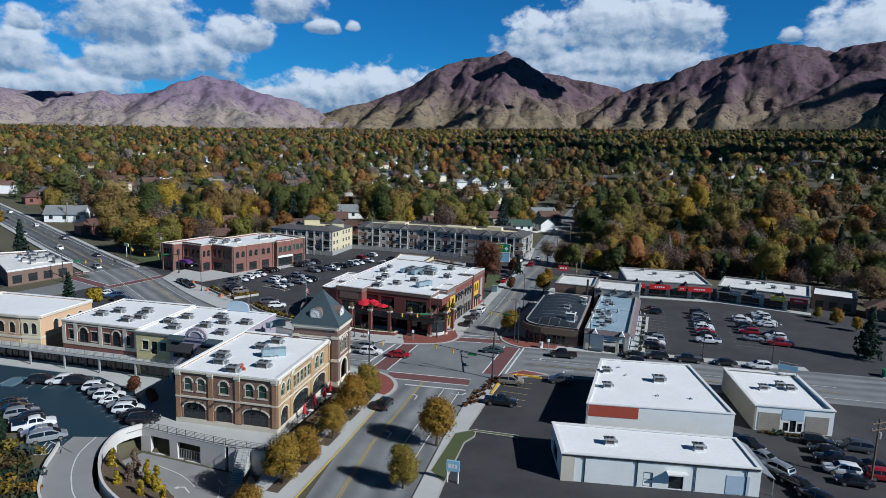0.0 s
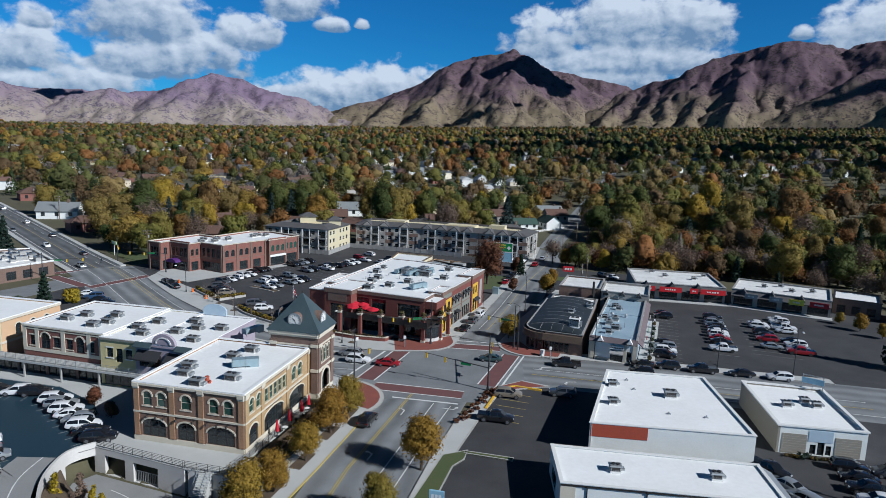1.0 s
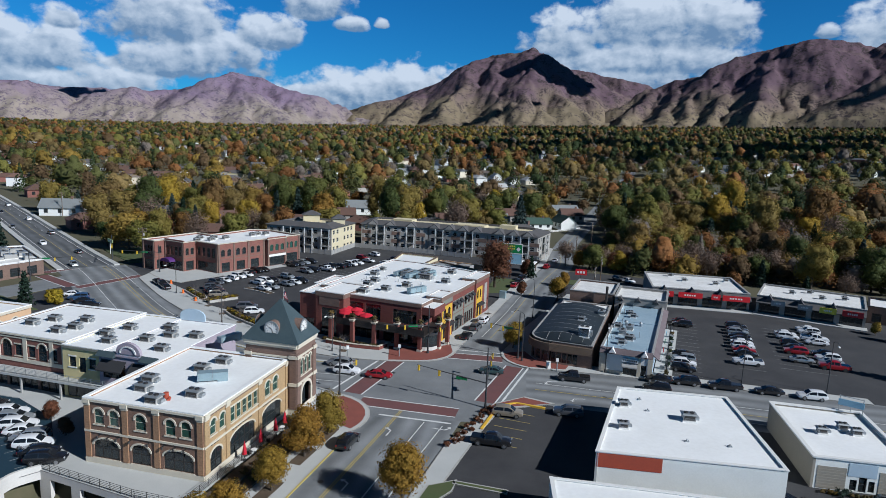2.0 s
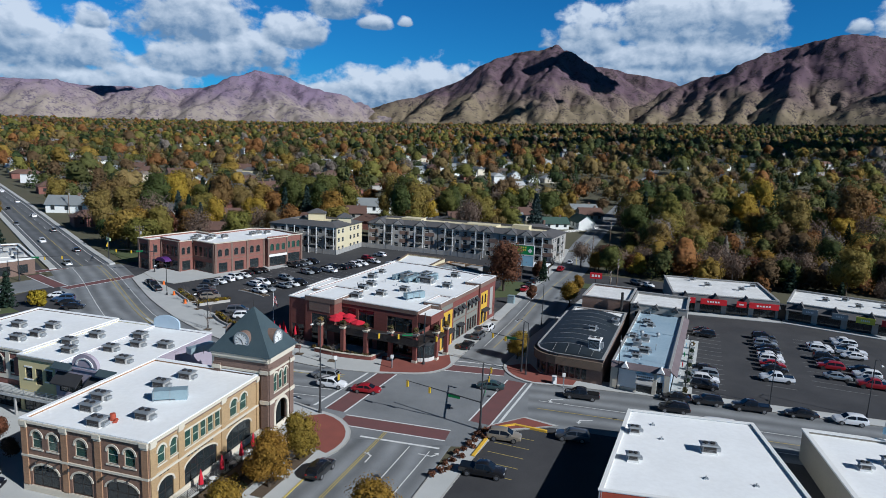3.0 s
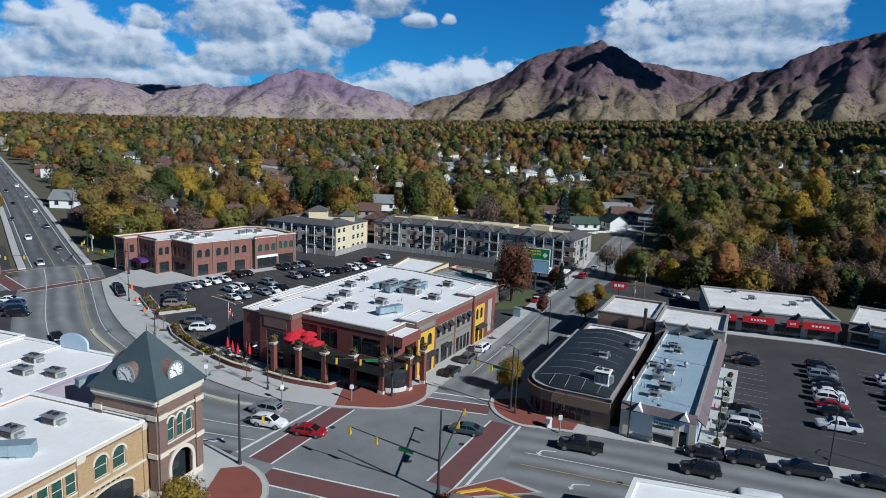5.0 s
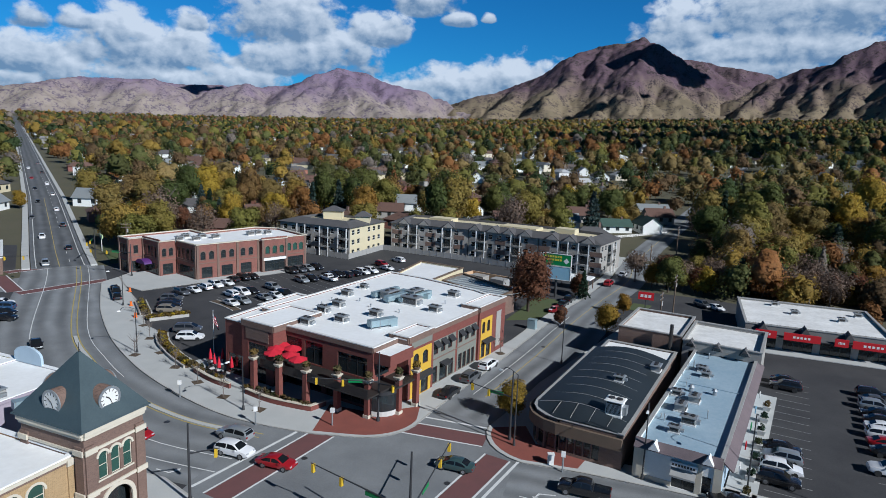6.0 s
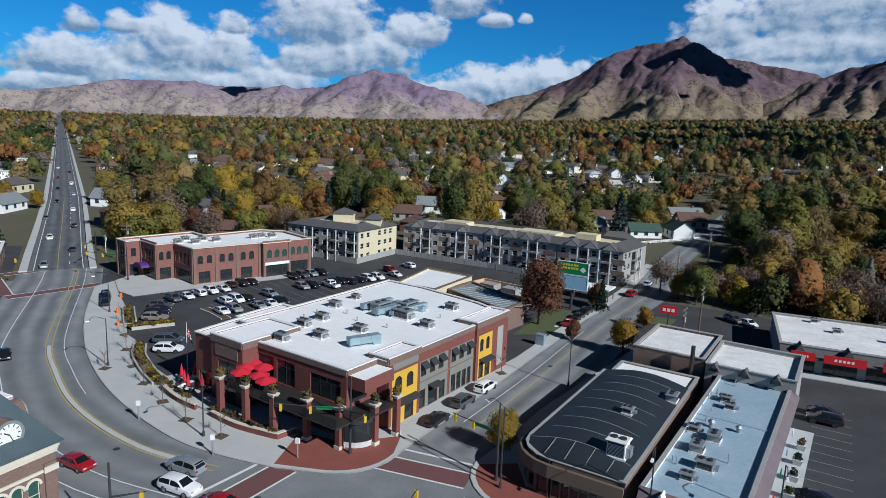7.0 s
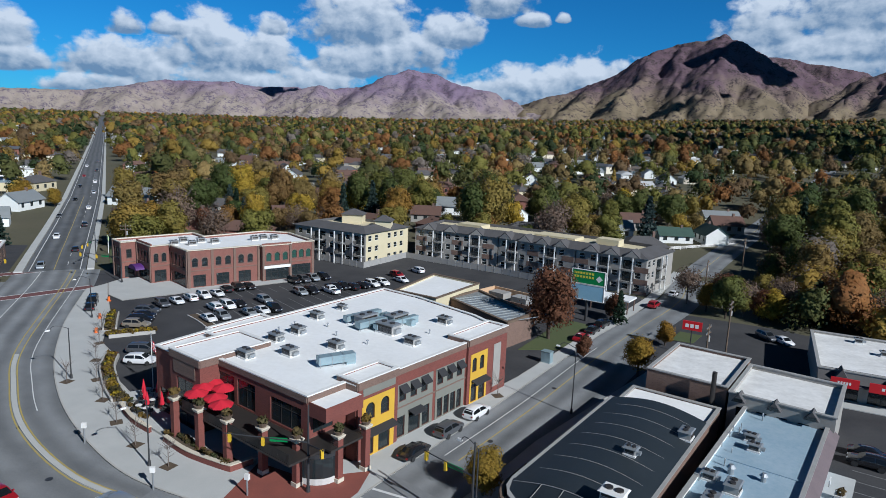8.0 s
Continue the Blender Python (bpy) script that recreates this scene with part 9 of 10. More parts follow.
# yellow columnar shrubs on the drive's island and shrubs in the beds
for i, (x, y, s, k) in enumerate(((-40.9, 79.6, 1.1, 1), (-38.2, 80.0, 1.05, 0), (-36.0, 78.9, 0.8, 1), (-34.0, 77.0, 0.9, 1), (-37.6, 77.0, 0.9, 0), (-38.0, 75.0, 0.9, 1), (-34.6, 74.0, 0.8, 1), (-31.4, 73.0, 0.8, 1))):
    rg = random.Random(60 + i)
    ob = thing("shrub", at(x, y, -2.6), "columnar yellow autumn shrub on the planted bank", "shrub", "bank shrubs")
    g = Geo()
    for q in range(16):
        leaf_cards(g, rg, 34, (rg.uniform(-0.3, 0.3) * s, rg.uniform(-0.3, 0.3) * s, (0.3 + q * 0.24) * s), (0.55 * s * (1.1 - q * 0.035), 0.55 * s * (1.1 - q * 0.035), 0.4 * s), 0.15)
    part("crown", g, YELLOW_LEAF if k else TWIG, ob)
    g = Geo()
    g.cyl((0, 0, -0.2), (0, 0, 2.6 * s), 0.05, 0.02, 5)
    part("trunk", g, BARK, ob)


def shrub(x, y, z, s, seed, material, label, group):
    rg = random.Random(seed)
    g = Geo()
    for q in range(6):
        leaf_cards(g, rg, 14, (rg.uniform(-0.4, 0.4) * s, rg.uniform(-0.4, 0.4) * s, rg.uniform(0.2, 0.6) * s), (0.4 * s, 0.4 * s, 0.3 * s), 0.13 * max(1, s))
    return solid("shrub", g, material, label, "shrub", group=group, m=at(x, y, z))


for i in range(22):
    t = i / 21
    e = ((-20.9 + 5.2 * t) + 1.0 + (i % 2) * 1.5, 82.4 + 21.4 * t)
    shrub(e[0] + 0.4, e[1], 0.7 if i % 2 == 0 else 0.42, 0.9, 100 + i, SHRUB, "low autumn shrub in the terraced bed", "bed shrubs")
for i in range(12):
    p = BK(-20.4 + i * 1.02, -10.9 + 0.25 * math.sin(i * 0.5) + i * 0.05)
    shrub(*p, 0.6, 0.7, 140 + i, SHRUB, "low shrub in the brick planter", "planter shrubs")
for i in range(10):
    p = BK(-35.0 + i * 0.95, -9.4 - 0.17 * i + (0.5 if i % 2 else 0))
    shrub(*p, 0.4, 0.7, 160 + i, SHRUB, "low shrub beside the dining terrace", "terrace shrubs")
for i in range(14):
    shrub(6.0 + (i % 3) * 0.5 + i * 0.42, 101.8 + i * 0.98, 0.15, 0.8, 180 + i, RUST_LEAF, "russet grass tuft beside the yellow kerb", "corner shrubs")
for i in range(9):
    a = 0.12 * i
    shrub(52.0 + i * 0.75, 95.6 - i * 0.14, 0.0, 0.6 if i != 3 else 1.3, 200 + i, CONIFER if i == 3 else SHRUB, "green shrub along the workshop front", "workshop shrubs")


rg = random.Random(21)
for i in range(40):
    t = rg.random()
    x, y = -51.0 + 6.4 * t - rg.uniform(0.6, 8.0), 82.2 - 12.6 * t - rg.uniform(-1, 2)
    shrub(x, y, -0.1, rg.uniform(1.3, 2.6), 230 + i, rg.choice((CONIFER, SHRUB, CONIFER, GOLD_LEAF)), "dense dark shrub on the bank beside the ramp", "bank shrubs beside the ramp")
for x, y, s in ((-136.0, 262.0, 1.0), (-116.0, 290.0, 1.25), (-124.0, 297.0, 1.3), (-107.0, 282.0, 1.05)):
    plant_tree(CONI[2], x, y, rise(x, y), x, s, "dense blue-green spruce behind the office", "spruces behind the office")
plant_tree(RUST[0], -139.0, 268.0, 0.5, 0.9, 0.95, "dark red maple beside a brick house")
plant_tree(RUST[1], -113.0, 268.0, 0.5, 0.2, 1.5, "russet tree over a low brick house")
for x, y, s in ((-205.0, 274.0, 1.35), (-214.0, 284.0, 1.5), (-197.0, 283.0, 1.2), (-222.0, 291.0, 1.2)):
    plant_tree(GOLD[1], x, y, rise(x, y), x, s, "broad golden tree on a lawn beside the avenue", "trees beside the avenue")
for i, (x, y, s) in enumerate(((-57.5, 82.5, 0.42), (-55.0, 76.0, 0.5), (-50.8, 71.0, 0.45), (-60.5, 86.5, 0.45), (-47.0, 66.0, 0.5), (-64.0, 88.6, 0.42))):
    plant_tree(CONI[i % 3], x, y, 0, i, s, "small dark evergreen on the bank beside the ramp", "evergreens on the bank")


# ---- houses and woods beyond the junction ----
CORE = [(-60, -100), (-95, 130), (-122, 168), (-108, 212), (-90, 230), (-74, 246), (-64, 276), (-30, 286), (22, 279), (44, 264), (40, 232), (64, 229), (90, 212), (112, 200), (130, 184), (112, 126), (190, 92), (190, -100)]


def open_land(x, y, margin=0.0):
    if inside(x, y, CORE):
        return False
    street = near_line(x, y, N_LEG)
    if street < (6.4 if y < 420 else 4.5 if y < 520 else 2.5) + margin or near_line(x, y, W_FAR) < 10.5 + margin or near_line(x, y, FAR_CROSS) < 9 + margin:
        return False
    return near_line(x, y, E_LEG) > 9


def house_proto(seed, wall, roof_mat, L, D, hip, windows=True):
    rg = random.Random(seed)
    ob = thing("house", Matrix.Identity(4), "", "house")
    g = Geo()
    h = 2.9
    g.box(-L / 2, -D / 2, -1.5, L / 2, D / 2, h)
    if not hip:
        for s in (-1, 1):
            x = s * (L / 2 - 0.01)
            g.add([(x, -D / 2, h), (x, D / 2, h), (x, 0, h + D * 0.28), (x - s * 0.2, -D / 2, h), (x - s * 0.2, D / 2, h), (x - s * 0.2, 0, h + D * 0.28)], [(0, 1, 2), (3, 5, 4)])
    part("wall", g, wall, ob)
    g = Geo()
    if hip:
        g.frustum((-L / 2 - 0.6, -D / 2 - 0.6, L / 2 + 0.6, D / 2 + 0.6, h), (-L / 2 + D * 0.45, -0.1, L / 2 - D * 0.45, 0.1, h + D * 0.24))
    else:
        r, e = h + D * 0.28 + 0.12, 0.6
        z = h - e * 0.56
        g.side([(-D / 2 - e, z), (0, r), (D / 2 + e, z), (D / 2 + e, z - 0.15), (0, r - 0.18), (-D / 2 - e, z - 0.15)], -L / 2 - 0.4, L / 2 + 0.4)
        g.v = [(y, x, zz) for x, y, zz in g.v]
    part("roof", g, roof_mat, ob)
    for s in (-1, 1) if windows else ():
        for k in range(3):
            g = Geo()
            x = -L / 2 + (k + 0.5) * L / 3
            g.box(x - 0.7, s * D / 2 - 0.03, 0.9, x + 0.7, s * D / 2 + 0.03, 2.2)
            part("window", g, GLASS, ob)
    g = Geo()
    g.box(L * 0.2, -0.4, h, L * 0.2 + 0.8, 0.4, h + D * 0.28 + 0.9)
    part("chimney", g, BRICK_BROWN, ob)
    return ob


HOUSES = [(house_proto(1, STUCCO_WHITE, ROOF_GREY, 13, 8, False), "white house with a grey gabled roof among trees"), (house_proto(2, BRICK_OFFICE, ROOF_BROWN, 16, 9, True), "red brick house with a brown hip roof"),
          (house_proto(3, STUCCO_CREAM, ROOF_GREY, 14, 9, True), "cream house with a grey hip roof"), (house_proto(4, STUCCO_WHITE, ROOF_METAL, 15, 8, False), "white house with a pale metal roof"),
          (house_proto(5, STUCCO_GREY, ROOF_BROWN, 12, 8, False), "grey house with a brown gabled roof"),
          (house_proto(6, STUCCO_WHITE, ROOF_GREEN, 12, 8, False), "white house with a green gabled roof behind a white fence")]
FAR_HOUSES = [house_proto(1, STUCCO_WHITE, ROOF_GREY, 13, 8, False, False), house_proto(2, BRICK_OFFICE, ROOF_BROWN, 16, 9, True, False), house_proto(3, STUCCO_CREAM, ROOF_GREY, 14, 9, True, False),
              house_proto(4, STUCCO_WHITE, ROOF_METAL, 15, 8, False, False), house_proto(5, STUCCO_GREY, ROOF_BROWN, 12, 8, False, False)]
SITES = []


def put_house(i, x, y, yaw, s=1.0):
    proto, label = HOUSES[i]
    if math.hypot(x - 15, y - 40) > 420:
        proto = FAR_HOUSES[i]
    o = copy_thing(proto, at(x, y, rise(x, y), yaw) @ Matrix.Diagonal((s, s, s * 1.25, 1)))
    tagged(o, label, "house", "houses among the trees")
    SITES.append((x, y, 10.0 * s))


rg = random.Random(5)
for i, x, y, yaw in ((1, -148, 275, 45), (1, -121, 272, 20), (1, -92, 262, 16), (4, -100, 300, 45), (0, -165, 345, 40), (3, -140, 375, 30), (0, -190, 420, 45), (0, -150, 430, 60), (3, 18, 330, 17), (5, 53, 334, 107), (4, 26, 352, 17), (2, 30, 300, 17),
                       (1, -66, 300, -10), (1, -40, 305, -12), (2, -10, 310, 15), (4, 60, 360, 17)):
    put_house(i, x, y, yaw)
while len(SITES) < 300:
    r = 270 + 1000 * rg.random() ** 1.7
    a = radians(rg.uniform(-60, 42))
    x, y = 15 + r * math.sin(a), 40 + r * math.cos(a)
    if a > 0.1 and r < 560:
        continue
    if open_land(x, y, 8) and all(math.hypot(x - q[0], y - q[1]) > 19 for q in SITES):
        put_house(rg.choice((0, 0, 1, 2, 2, 3, 3, 4)), x, y, rg.choice((17, 107, -45, 45)) + rg.uniform(-4, 4), rg.uniform(0.85, 1.15))
for proto, (_, label), (x, y) in zip(FAR_HOUSES, HOUSES, ((-330, 470), (-260, 520), (40, 500), (180, 480), (240, 430))):
    proto.matrix_world = at(x, y, rise(x, y), 17)
    tagged(proto, label, "house", "houses among the trees")
    SITES.append((x, y, 9.0))
for (proto, label), (x, y) in zip(HOUSES, ((-130, 320), (-118, 345), (8, 352), (60, 385), (-4, 335), (40, 331))):
    proto.matrix_world = at(x, y, rise(x, y), 17)
    tagged(proto, label, "house", "houses among the trees")
    SITES.append((x, y, 9.0))

WOOD = [tree_proto(70 + k, (11.0, 13.0, 10.0, 14.0, 9.0, 12.0, 10.5)[k], (5.2, 4.8, 5.4, 5.6, 4.6, 4.2, 5.0)[k], "leafy") for k in range(7)] + [tree_proto(90, 9.5, 4.2, "bare"), tree_proto(91, 11.0, 4.4, "bare")] + CONI
NAMES = ["autumn broadleaf tree with olive and orange leaves"] * 7 + ["nearly bare grey-brown autumn tree"] * 2 + ["dark green conifer among autumn trees"] * 3


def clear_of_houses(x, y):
    """Gardens stay open: round each house and a strip on its side towards the camera."""
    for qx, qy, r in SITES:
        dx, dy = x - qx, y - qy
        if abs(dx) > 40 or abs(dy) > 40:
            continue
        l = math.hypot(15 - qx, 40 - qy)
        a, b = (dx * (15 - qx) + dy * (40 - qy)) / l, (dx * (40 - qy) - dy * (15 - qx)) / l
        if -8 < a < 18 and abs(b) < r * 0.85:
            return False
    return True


def far_houses(n, seed):
    """Houses past the countable ones: one mesh, walls and roofs tinted house by house."""
    rg = random.Random(seed)
    g = Geo()
    left = n
    while left:
        r, a = 420 + 1900 * rg.random() ** 1.3, radians(rg.uniform(-60, 44))
        x, y = 15 + r * math.sin(a), 40 + r * math.cos(a)
        if (a > 0.1 and r < 620) or not open_land(x, y, 6) or any(abs(x - q[0]) < 17 and abs(y - q[1]) < 17 for q in SITES):
            continue
        left -= 1
        SITES.append((x, y, rg.choice((8.0, 10.0, 14.0))))
        L, D, h, z = rg.uniform(11, 18), rg.uniform(7.5, 10), rg.choice((3.2, 3.4, 5.6)), rise(x, y)
        m = at(x, y, z, rg.choice((17, 107, -45, 45)) + rg.uniform(-4, 4))
        g.cur = 0
        g.box(-L / 2, -D / 2, -1.5, L / 2, D / 2, h, m)
        g.cur = 1
        t, e = h + D * rg.uniform(0.2, 0.32), 0.6
        k = 0.0 if rg.random() < 0.6 else D * 0.4
        v = [(-L / 2 - e, -D / 2 - e, h - 0.1), (L / 2 + e, -D / 2 - e, h - 0.1), (L / 2 + e, D / 2 + e, h - 0.1), (-L / 2 - e, D / 2 + e, h - 0.1), (-L / 2 + k, 0, t), (L / 2 - k, 0, t)]
        g.add([tuple(m @ Vector(q)) for q in v], [(0, 1, 5, 4), (2, 3, 4, 5), (1, 2, 5), (3, 0, 4), (3, 2, 1, 0)])
    solid("houses", g, [FAR_WALL, FAR_ROOF], "far suburban houses with pale walls among the trees", "houses", "stuff")


far_houses(420, 77)
fence = thing("fence", at(36.0, 309.0, rise(46, 320), 46), "long white rail fence before green-roofed houses", "fence")
for k in range(13):
    g = Geo()
    g.box(k * 3.0 - 0.07, -0.07, -1.0, k * 3.0 + 0.07, 0.07, 1.1)
    part("post", g, WHITE_TRIM, fence)
for z in (0.35, 0.7, 1.0):
    g = Geo()
    g.box(0, -0.03, z - 0.09, 36.0, 0.03, z + 0.09)
    part("rail", g, WHITE_TRIM, fence)


# nearest trees: things of their own
rg = random.Random(8)
spots = []
for gy in np.arange(150, 420, 11.5):
    for gx in np.arange(-260, 280, 11.5):
        x, y = gx + rg.uniform(-4.4, 4.4), gy + rg.uniform(-4.4, 4.4)
        az = math.degrees(math.atan2(x - 15, y - 40))
        r = math.hypot(x - 15, y - 40)
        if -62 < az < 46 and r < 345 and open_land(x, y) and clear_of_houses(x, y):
            if 236 < y < 350 and near_line(x, y, N_LEG) < (15 if y < 300 else 9):
                continue
            west = x < -0.9 * y + 75 and y < 300 and near_line(x, y, W_FAR) > 0 and x < -100
            if rg.random() < (0.12 if west and r < 300 else 0.25 if west else 0.93):
                spots.append((x, y))
near = sorted(spots, key=lambda q: math.hypot(q[0] - 15, q[1] - 90))[:300]
for x, y in near:
    k = rg.choice((0, 1, 2, 3, 4, 5, 6, 0, 1, 2, 3, 4, 5, 6, 7, 8, 9, 10, 11) if x < 28 or y > 275 else (7, 8, 4, 0, 2, 3, 9, 5, 6, 1, 10))
    s = rg.uniform(0.8, 1.65) * (0.62 if near_line(x, y, N_LEG) < 26 and y < 300 else 0.75 if x > 28 and y < 285 else 1.0)
    plant_tree(WOOD[k], x, y, rise(x, y), rg.random() * 6.28, s, NAMES[k], "trees beyond the junction", sz=s * rg.uniform(0.85, 1.15))
rg = random.Random(14)
for i in range(30):
    x, y = 42.0 + i * 2.2 + rg.uniform(-1, 1), 236.0 + rg.uniform(-2, 9) - 0.16 * i
    proto, words, size = ((WOOD[7], NAMES[7], 0.9), (GOLD[0], "bushy golden autumn tree", 1.15), (WOOD[8], NAMES[8], 0.85), (RUST[0], "rust-coloured autumn tree behind the shops", 0.9), (WOOD[2], NAMES[2], 0.75), (WOOD[7], NAMES[7], 0.8),
                          (RUST[0], "rust-coloured autumn tree behind the shops", 0.75), (WOOD[4], NAMES[4], 0.8), (CONI[0], NAMES[9], 0.8))[i % 9]
    plant_tree(proto, x, y, 0, i * 1.3, size * rg.uniform(0.8, 1.15), words, "trees behind the shopping strip")
for x, y, s in ((104.5, 164.0, 0.7), (106.0, 158.0, 0.6), (103.0, 170.0, 0.5)):
    plant_tree(GOLD[0], x, y, 0, x, s, "bushy golden tree at the edge of the car park")
for x, y in ((-88, 332), (20, 372)):
    plant_tree(tree_proto(77, 9.5, 4.0, "yellow"), x, y, rise(x, y), 0.0, 1.5, "bright yellow autumn tree")


def wood(name, label, places, per, leaf, material, rx, grow=1.0):
    """Many trees as one mesh: clumps of leaf cards, uneven in size and outline."""
    R = np.random.RandomState(len(places))
    P = np.array(places)
    n = len(P)
    h = grow * (R.uniform(7.0, 15.5, n) + np.where(R.rand(n) < 0.25, R.uniform(0, 6, n), 0))
    w = R.uniform(0.42, 0.6, n) * h * rx
    con = (R.rand(n) < (0.3 if "green" in label else 0.03))[:, None]
    d = R.normal(size=(n, per, 3))
    d[..., 2] = np.abs(d[..., 2]) - 0.35
    d /= np.linalg.norm(d, axis=2, keepdims=True)
    # each crown is a middle lobe and six round it
    k = R.randint(0, 7, (n, per))
    la = R.uniform(0, 6.28, (n, 1)) + np.arange(7)[None, :] * 2.4
    lt = R.rand(n, 7)
    lw = np.where(np.arange(7)[None, :] == 0, 0.0, (0.5 - 0.2 * lt) * R.uniform(0.75, 1.2, (n, 7)))
    lr = np.where(np.arange(7)[None, :] == 0, 0.66, R.uniform(0.36, 0.5, (n, 7)))
    lz = np.where(np.arange(7)[None, :] == 0, 0.6, 0.25 + 0.55 * lt)
    pick = lambda q: np.take_along_axis(q, k, 1)
    rad = R.uniform(0.8, 1.25, (n, per))
    ox = pick(lw * np.cos(la)) + d[..., 0] * pick(lr) * rad
    oy = pick(lw * np.sin(la)) + d[..., 1] * pick(lr) * rad
    oz = pick(lz) + d[..., 2] * pick(lr) * rad * 0.75
    t = R.rand(n, per) ** 0.7
    cw = 0.62 * t * R.uniform(0.6, 1.05, (n, per))
    ang = R.uniform(0, 6.28, (n, per))
    ox, oy, oz = np.where(con, cw * np.cos(ang), ox), np.where(con, cw * np.sin(ang), oy), np.where(con, 1.25 * (1 - t) + 0.05, oz)
    d[..., 0], d[..., 1], d[..., 2] = np.where(con, np.cos(ang), d[..., 0]), np.where(con, np.sin(ang), d[..., 1]), np.where(con, 0.5, d[..., 2])
    c = np.empty((n, per, 3))
    c[..., 0] = P[:, None, 0] + ox * w[:, None]
    c[..., 1] = P[:, None, 1] + oy * w[:, None]
    c[..., 2] = P[:, None, 2] + oz * h[:, None]
    nr = d + R.normal(scale=0.22, size=d.shape) + np.array([0, 0, 0.2])
    nr /= np.linalg.norm(nr, axis=2, keepdims=True)
    u = np.cross(nr, R.normal(size=d.shape))
    u /= np.linalg.norm(u, axis=2, keepdims=True)
    v = np.cross(nr, u)
    s = (leaf * R.uniform(0.6, 1.4, (n, per, 1)))
    q = np.stack([c - u * s - v * s * 0.6, c + u * s - v * s * 0.6, c + v * s * 1.2], axis=2).reshape(-1, 3)
    # the dense inside of each crown: four uneven lobes
    ring = np.array([(math.sin(b) * math.cos(a), math.sin(b) * math.sin(a), math.cos(b)) for b in (0.5, 1.2, 1.9) for a in np.arange(6) * 1.0472 + b] + [(0, 0, 1)])
    rf = [(j * 6 + i, (j + 1) * 6 + i, (j + 1) * 6 + (i + 1) % 6, j * 6 + (i + 1) % 6) for j in range(2) for i in range(6)]
    cap = [(18, i, (i + 1) % 6, (i + 1) % 6) for i in range(6)]
    broad = np.where(~con[:, 0])[0]
    lobes = range(4 if per > 100 else 1)
    cv = []
    for j in lobes:
        k = R.uniform(0.6, 0.86, (len(broad), 19, 1)) * ring[None] * lr[broad, j][:, None, None] * (1.0 if per > 100 else 1.3)
        o = np.empty_like(k)
        o[..., 0] = P[broad, None, 0] + (lw[broad, j] * np.cos(la[broad, j]))[:, None] * w[broad, None] + k[..., 0] * w[broad, None]
        o[..., 1] = P[broad, None, 1] + (lw[broad, j] * np.sin(la[broad, j]))[:, None] * w[broad, None] + k[..., 1] * w[broad, None]
        o[..., 2] = P[broad, None, 2] + lz[broad, j][:, None] * h[broad, None] + k[..., 2] * 0.75 * h[broad, None]
        cv.append(o.reshape(-1, 3))
    cv = np.concatenate(cv) if cv else np.zeros((0, 3))
    nc = len(cv) // 19
    quads = np.array(rf)[None] + (np.arange(nc) * 19)[:, None, None]
    tris = np.array([c[:3] for c in cap])[None] + (np.arange(nc) * 19)[:, None, None]
    m = n * per
    vi = np.concatenate([(quads + 3 * m).ravel(), np.arange(3 * m), (tris + 3 * m).ravel()])
    nq, nt = quads.shape[0] * quads.shape[1], m + tris.shape[0] * tris.shape[1]
    allv = np.concatenate([q, cv])
    me = bpy.data.meshes.new(name)
    me.vertices.add(len(allv))
    me.vertices.foreach_set("co", allv.ravel())
    me.loops.add(len(vi))
    me.loops.foreach_set("vertex_index", vi)
    me.polygons.add(nq + nt)
    me.polygons.foreach_set("loop_start", np.concatenate([np.arange(nq) * 4, nq * 4 + np.arange(nt) * 3]))
    me.update(calc_edges=True)
    me.materials.append(material)
    # leaves take the light as the lobes that they clothe
    soft = d + 0.7 * nr
    soft /= np.linalg.norm(soft, axis=2, keepdims=True)
    soft = np.concatenate([np.repeat(soft.reshape(-1, 3), 3, axis=0), np.tile(ring, (nc, 1))])
    me.polygons.foreach_set("use_smooth", [True] * len(me.polygons))
    me.normals_split_custom_set_from_vertices(soft.tolist())
    return tagged(new(name, me), label, "woods", kind="stuff")


rest = [q for q in spots if q not in set(near)]
mid, far, thicket = [(x, y, rise(x, y)) for x, y in rest], [], []
rg = random.Random(9)
# the thicket behind the shops
for i in range(150):
    x, y = rg.uniform(62, 190), rg.uniform(214, 300)
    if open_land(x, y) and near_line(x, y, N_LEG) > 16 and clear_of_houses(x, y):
        thicket.append((x, y, rise(x, y) - 1.0))
r = 345.0
while r < 3150:
    step = 16.5 + (r - 345) * 0.005
    az = -64.0
    while az < 48:
        az += math.degrees(step / r) * rg.uniform(0.8, 1.2)
        rr = r + rg.uniform(-0.5, 0.5) * step
        x, y = 15 + rr * math.sin(radians(az)), 40 + rr * math.cos(radians(az))
        if rg.random() > 0.74 + 0.5 * noise.noise(Vector((x * 0.006, y * 0.006, 7.0))):
            continue
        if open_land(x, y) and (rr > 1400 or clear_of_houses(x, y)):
            (mid if rr < 900 else far).append((x, y, rise(x, y)))
    r += step
HUES = [("green", (0.042, 0.062, 0.022), 0.13), ("olive", (0.1, 0.105, 0.032), 0.19), ("moss", (0.165, 0.155, 0.036), 0.15), ("gold", (0.3, 0.2, 0.04), 0.12), ("tan", (0.23, 0.165, 0.062), 0.13),
        ("brown", (0.155, 0.1, 0.048), 0.11), ("rust", (0.24, 0.11, 0.036), 0.12), ("grey", (0.21, 0.175, 0.145), 0.05)]
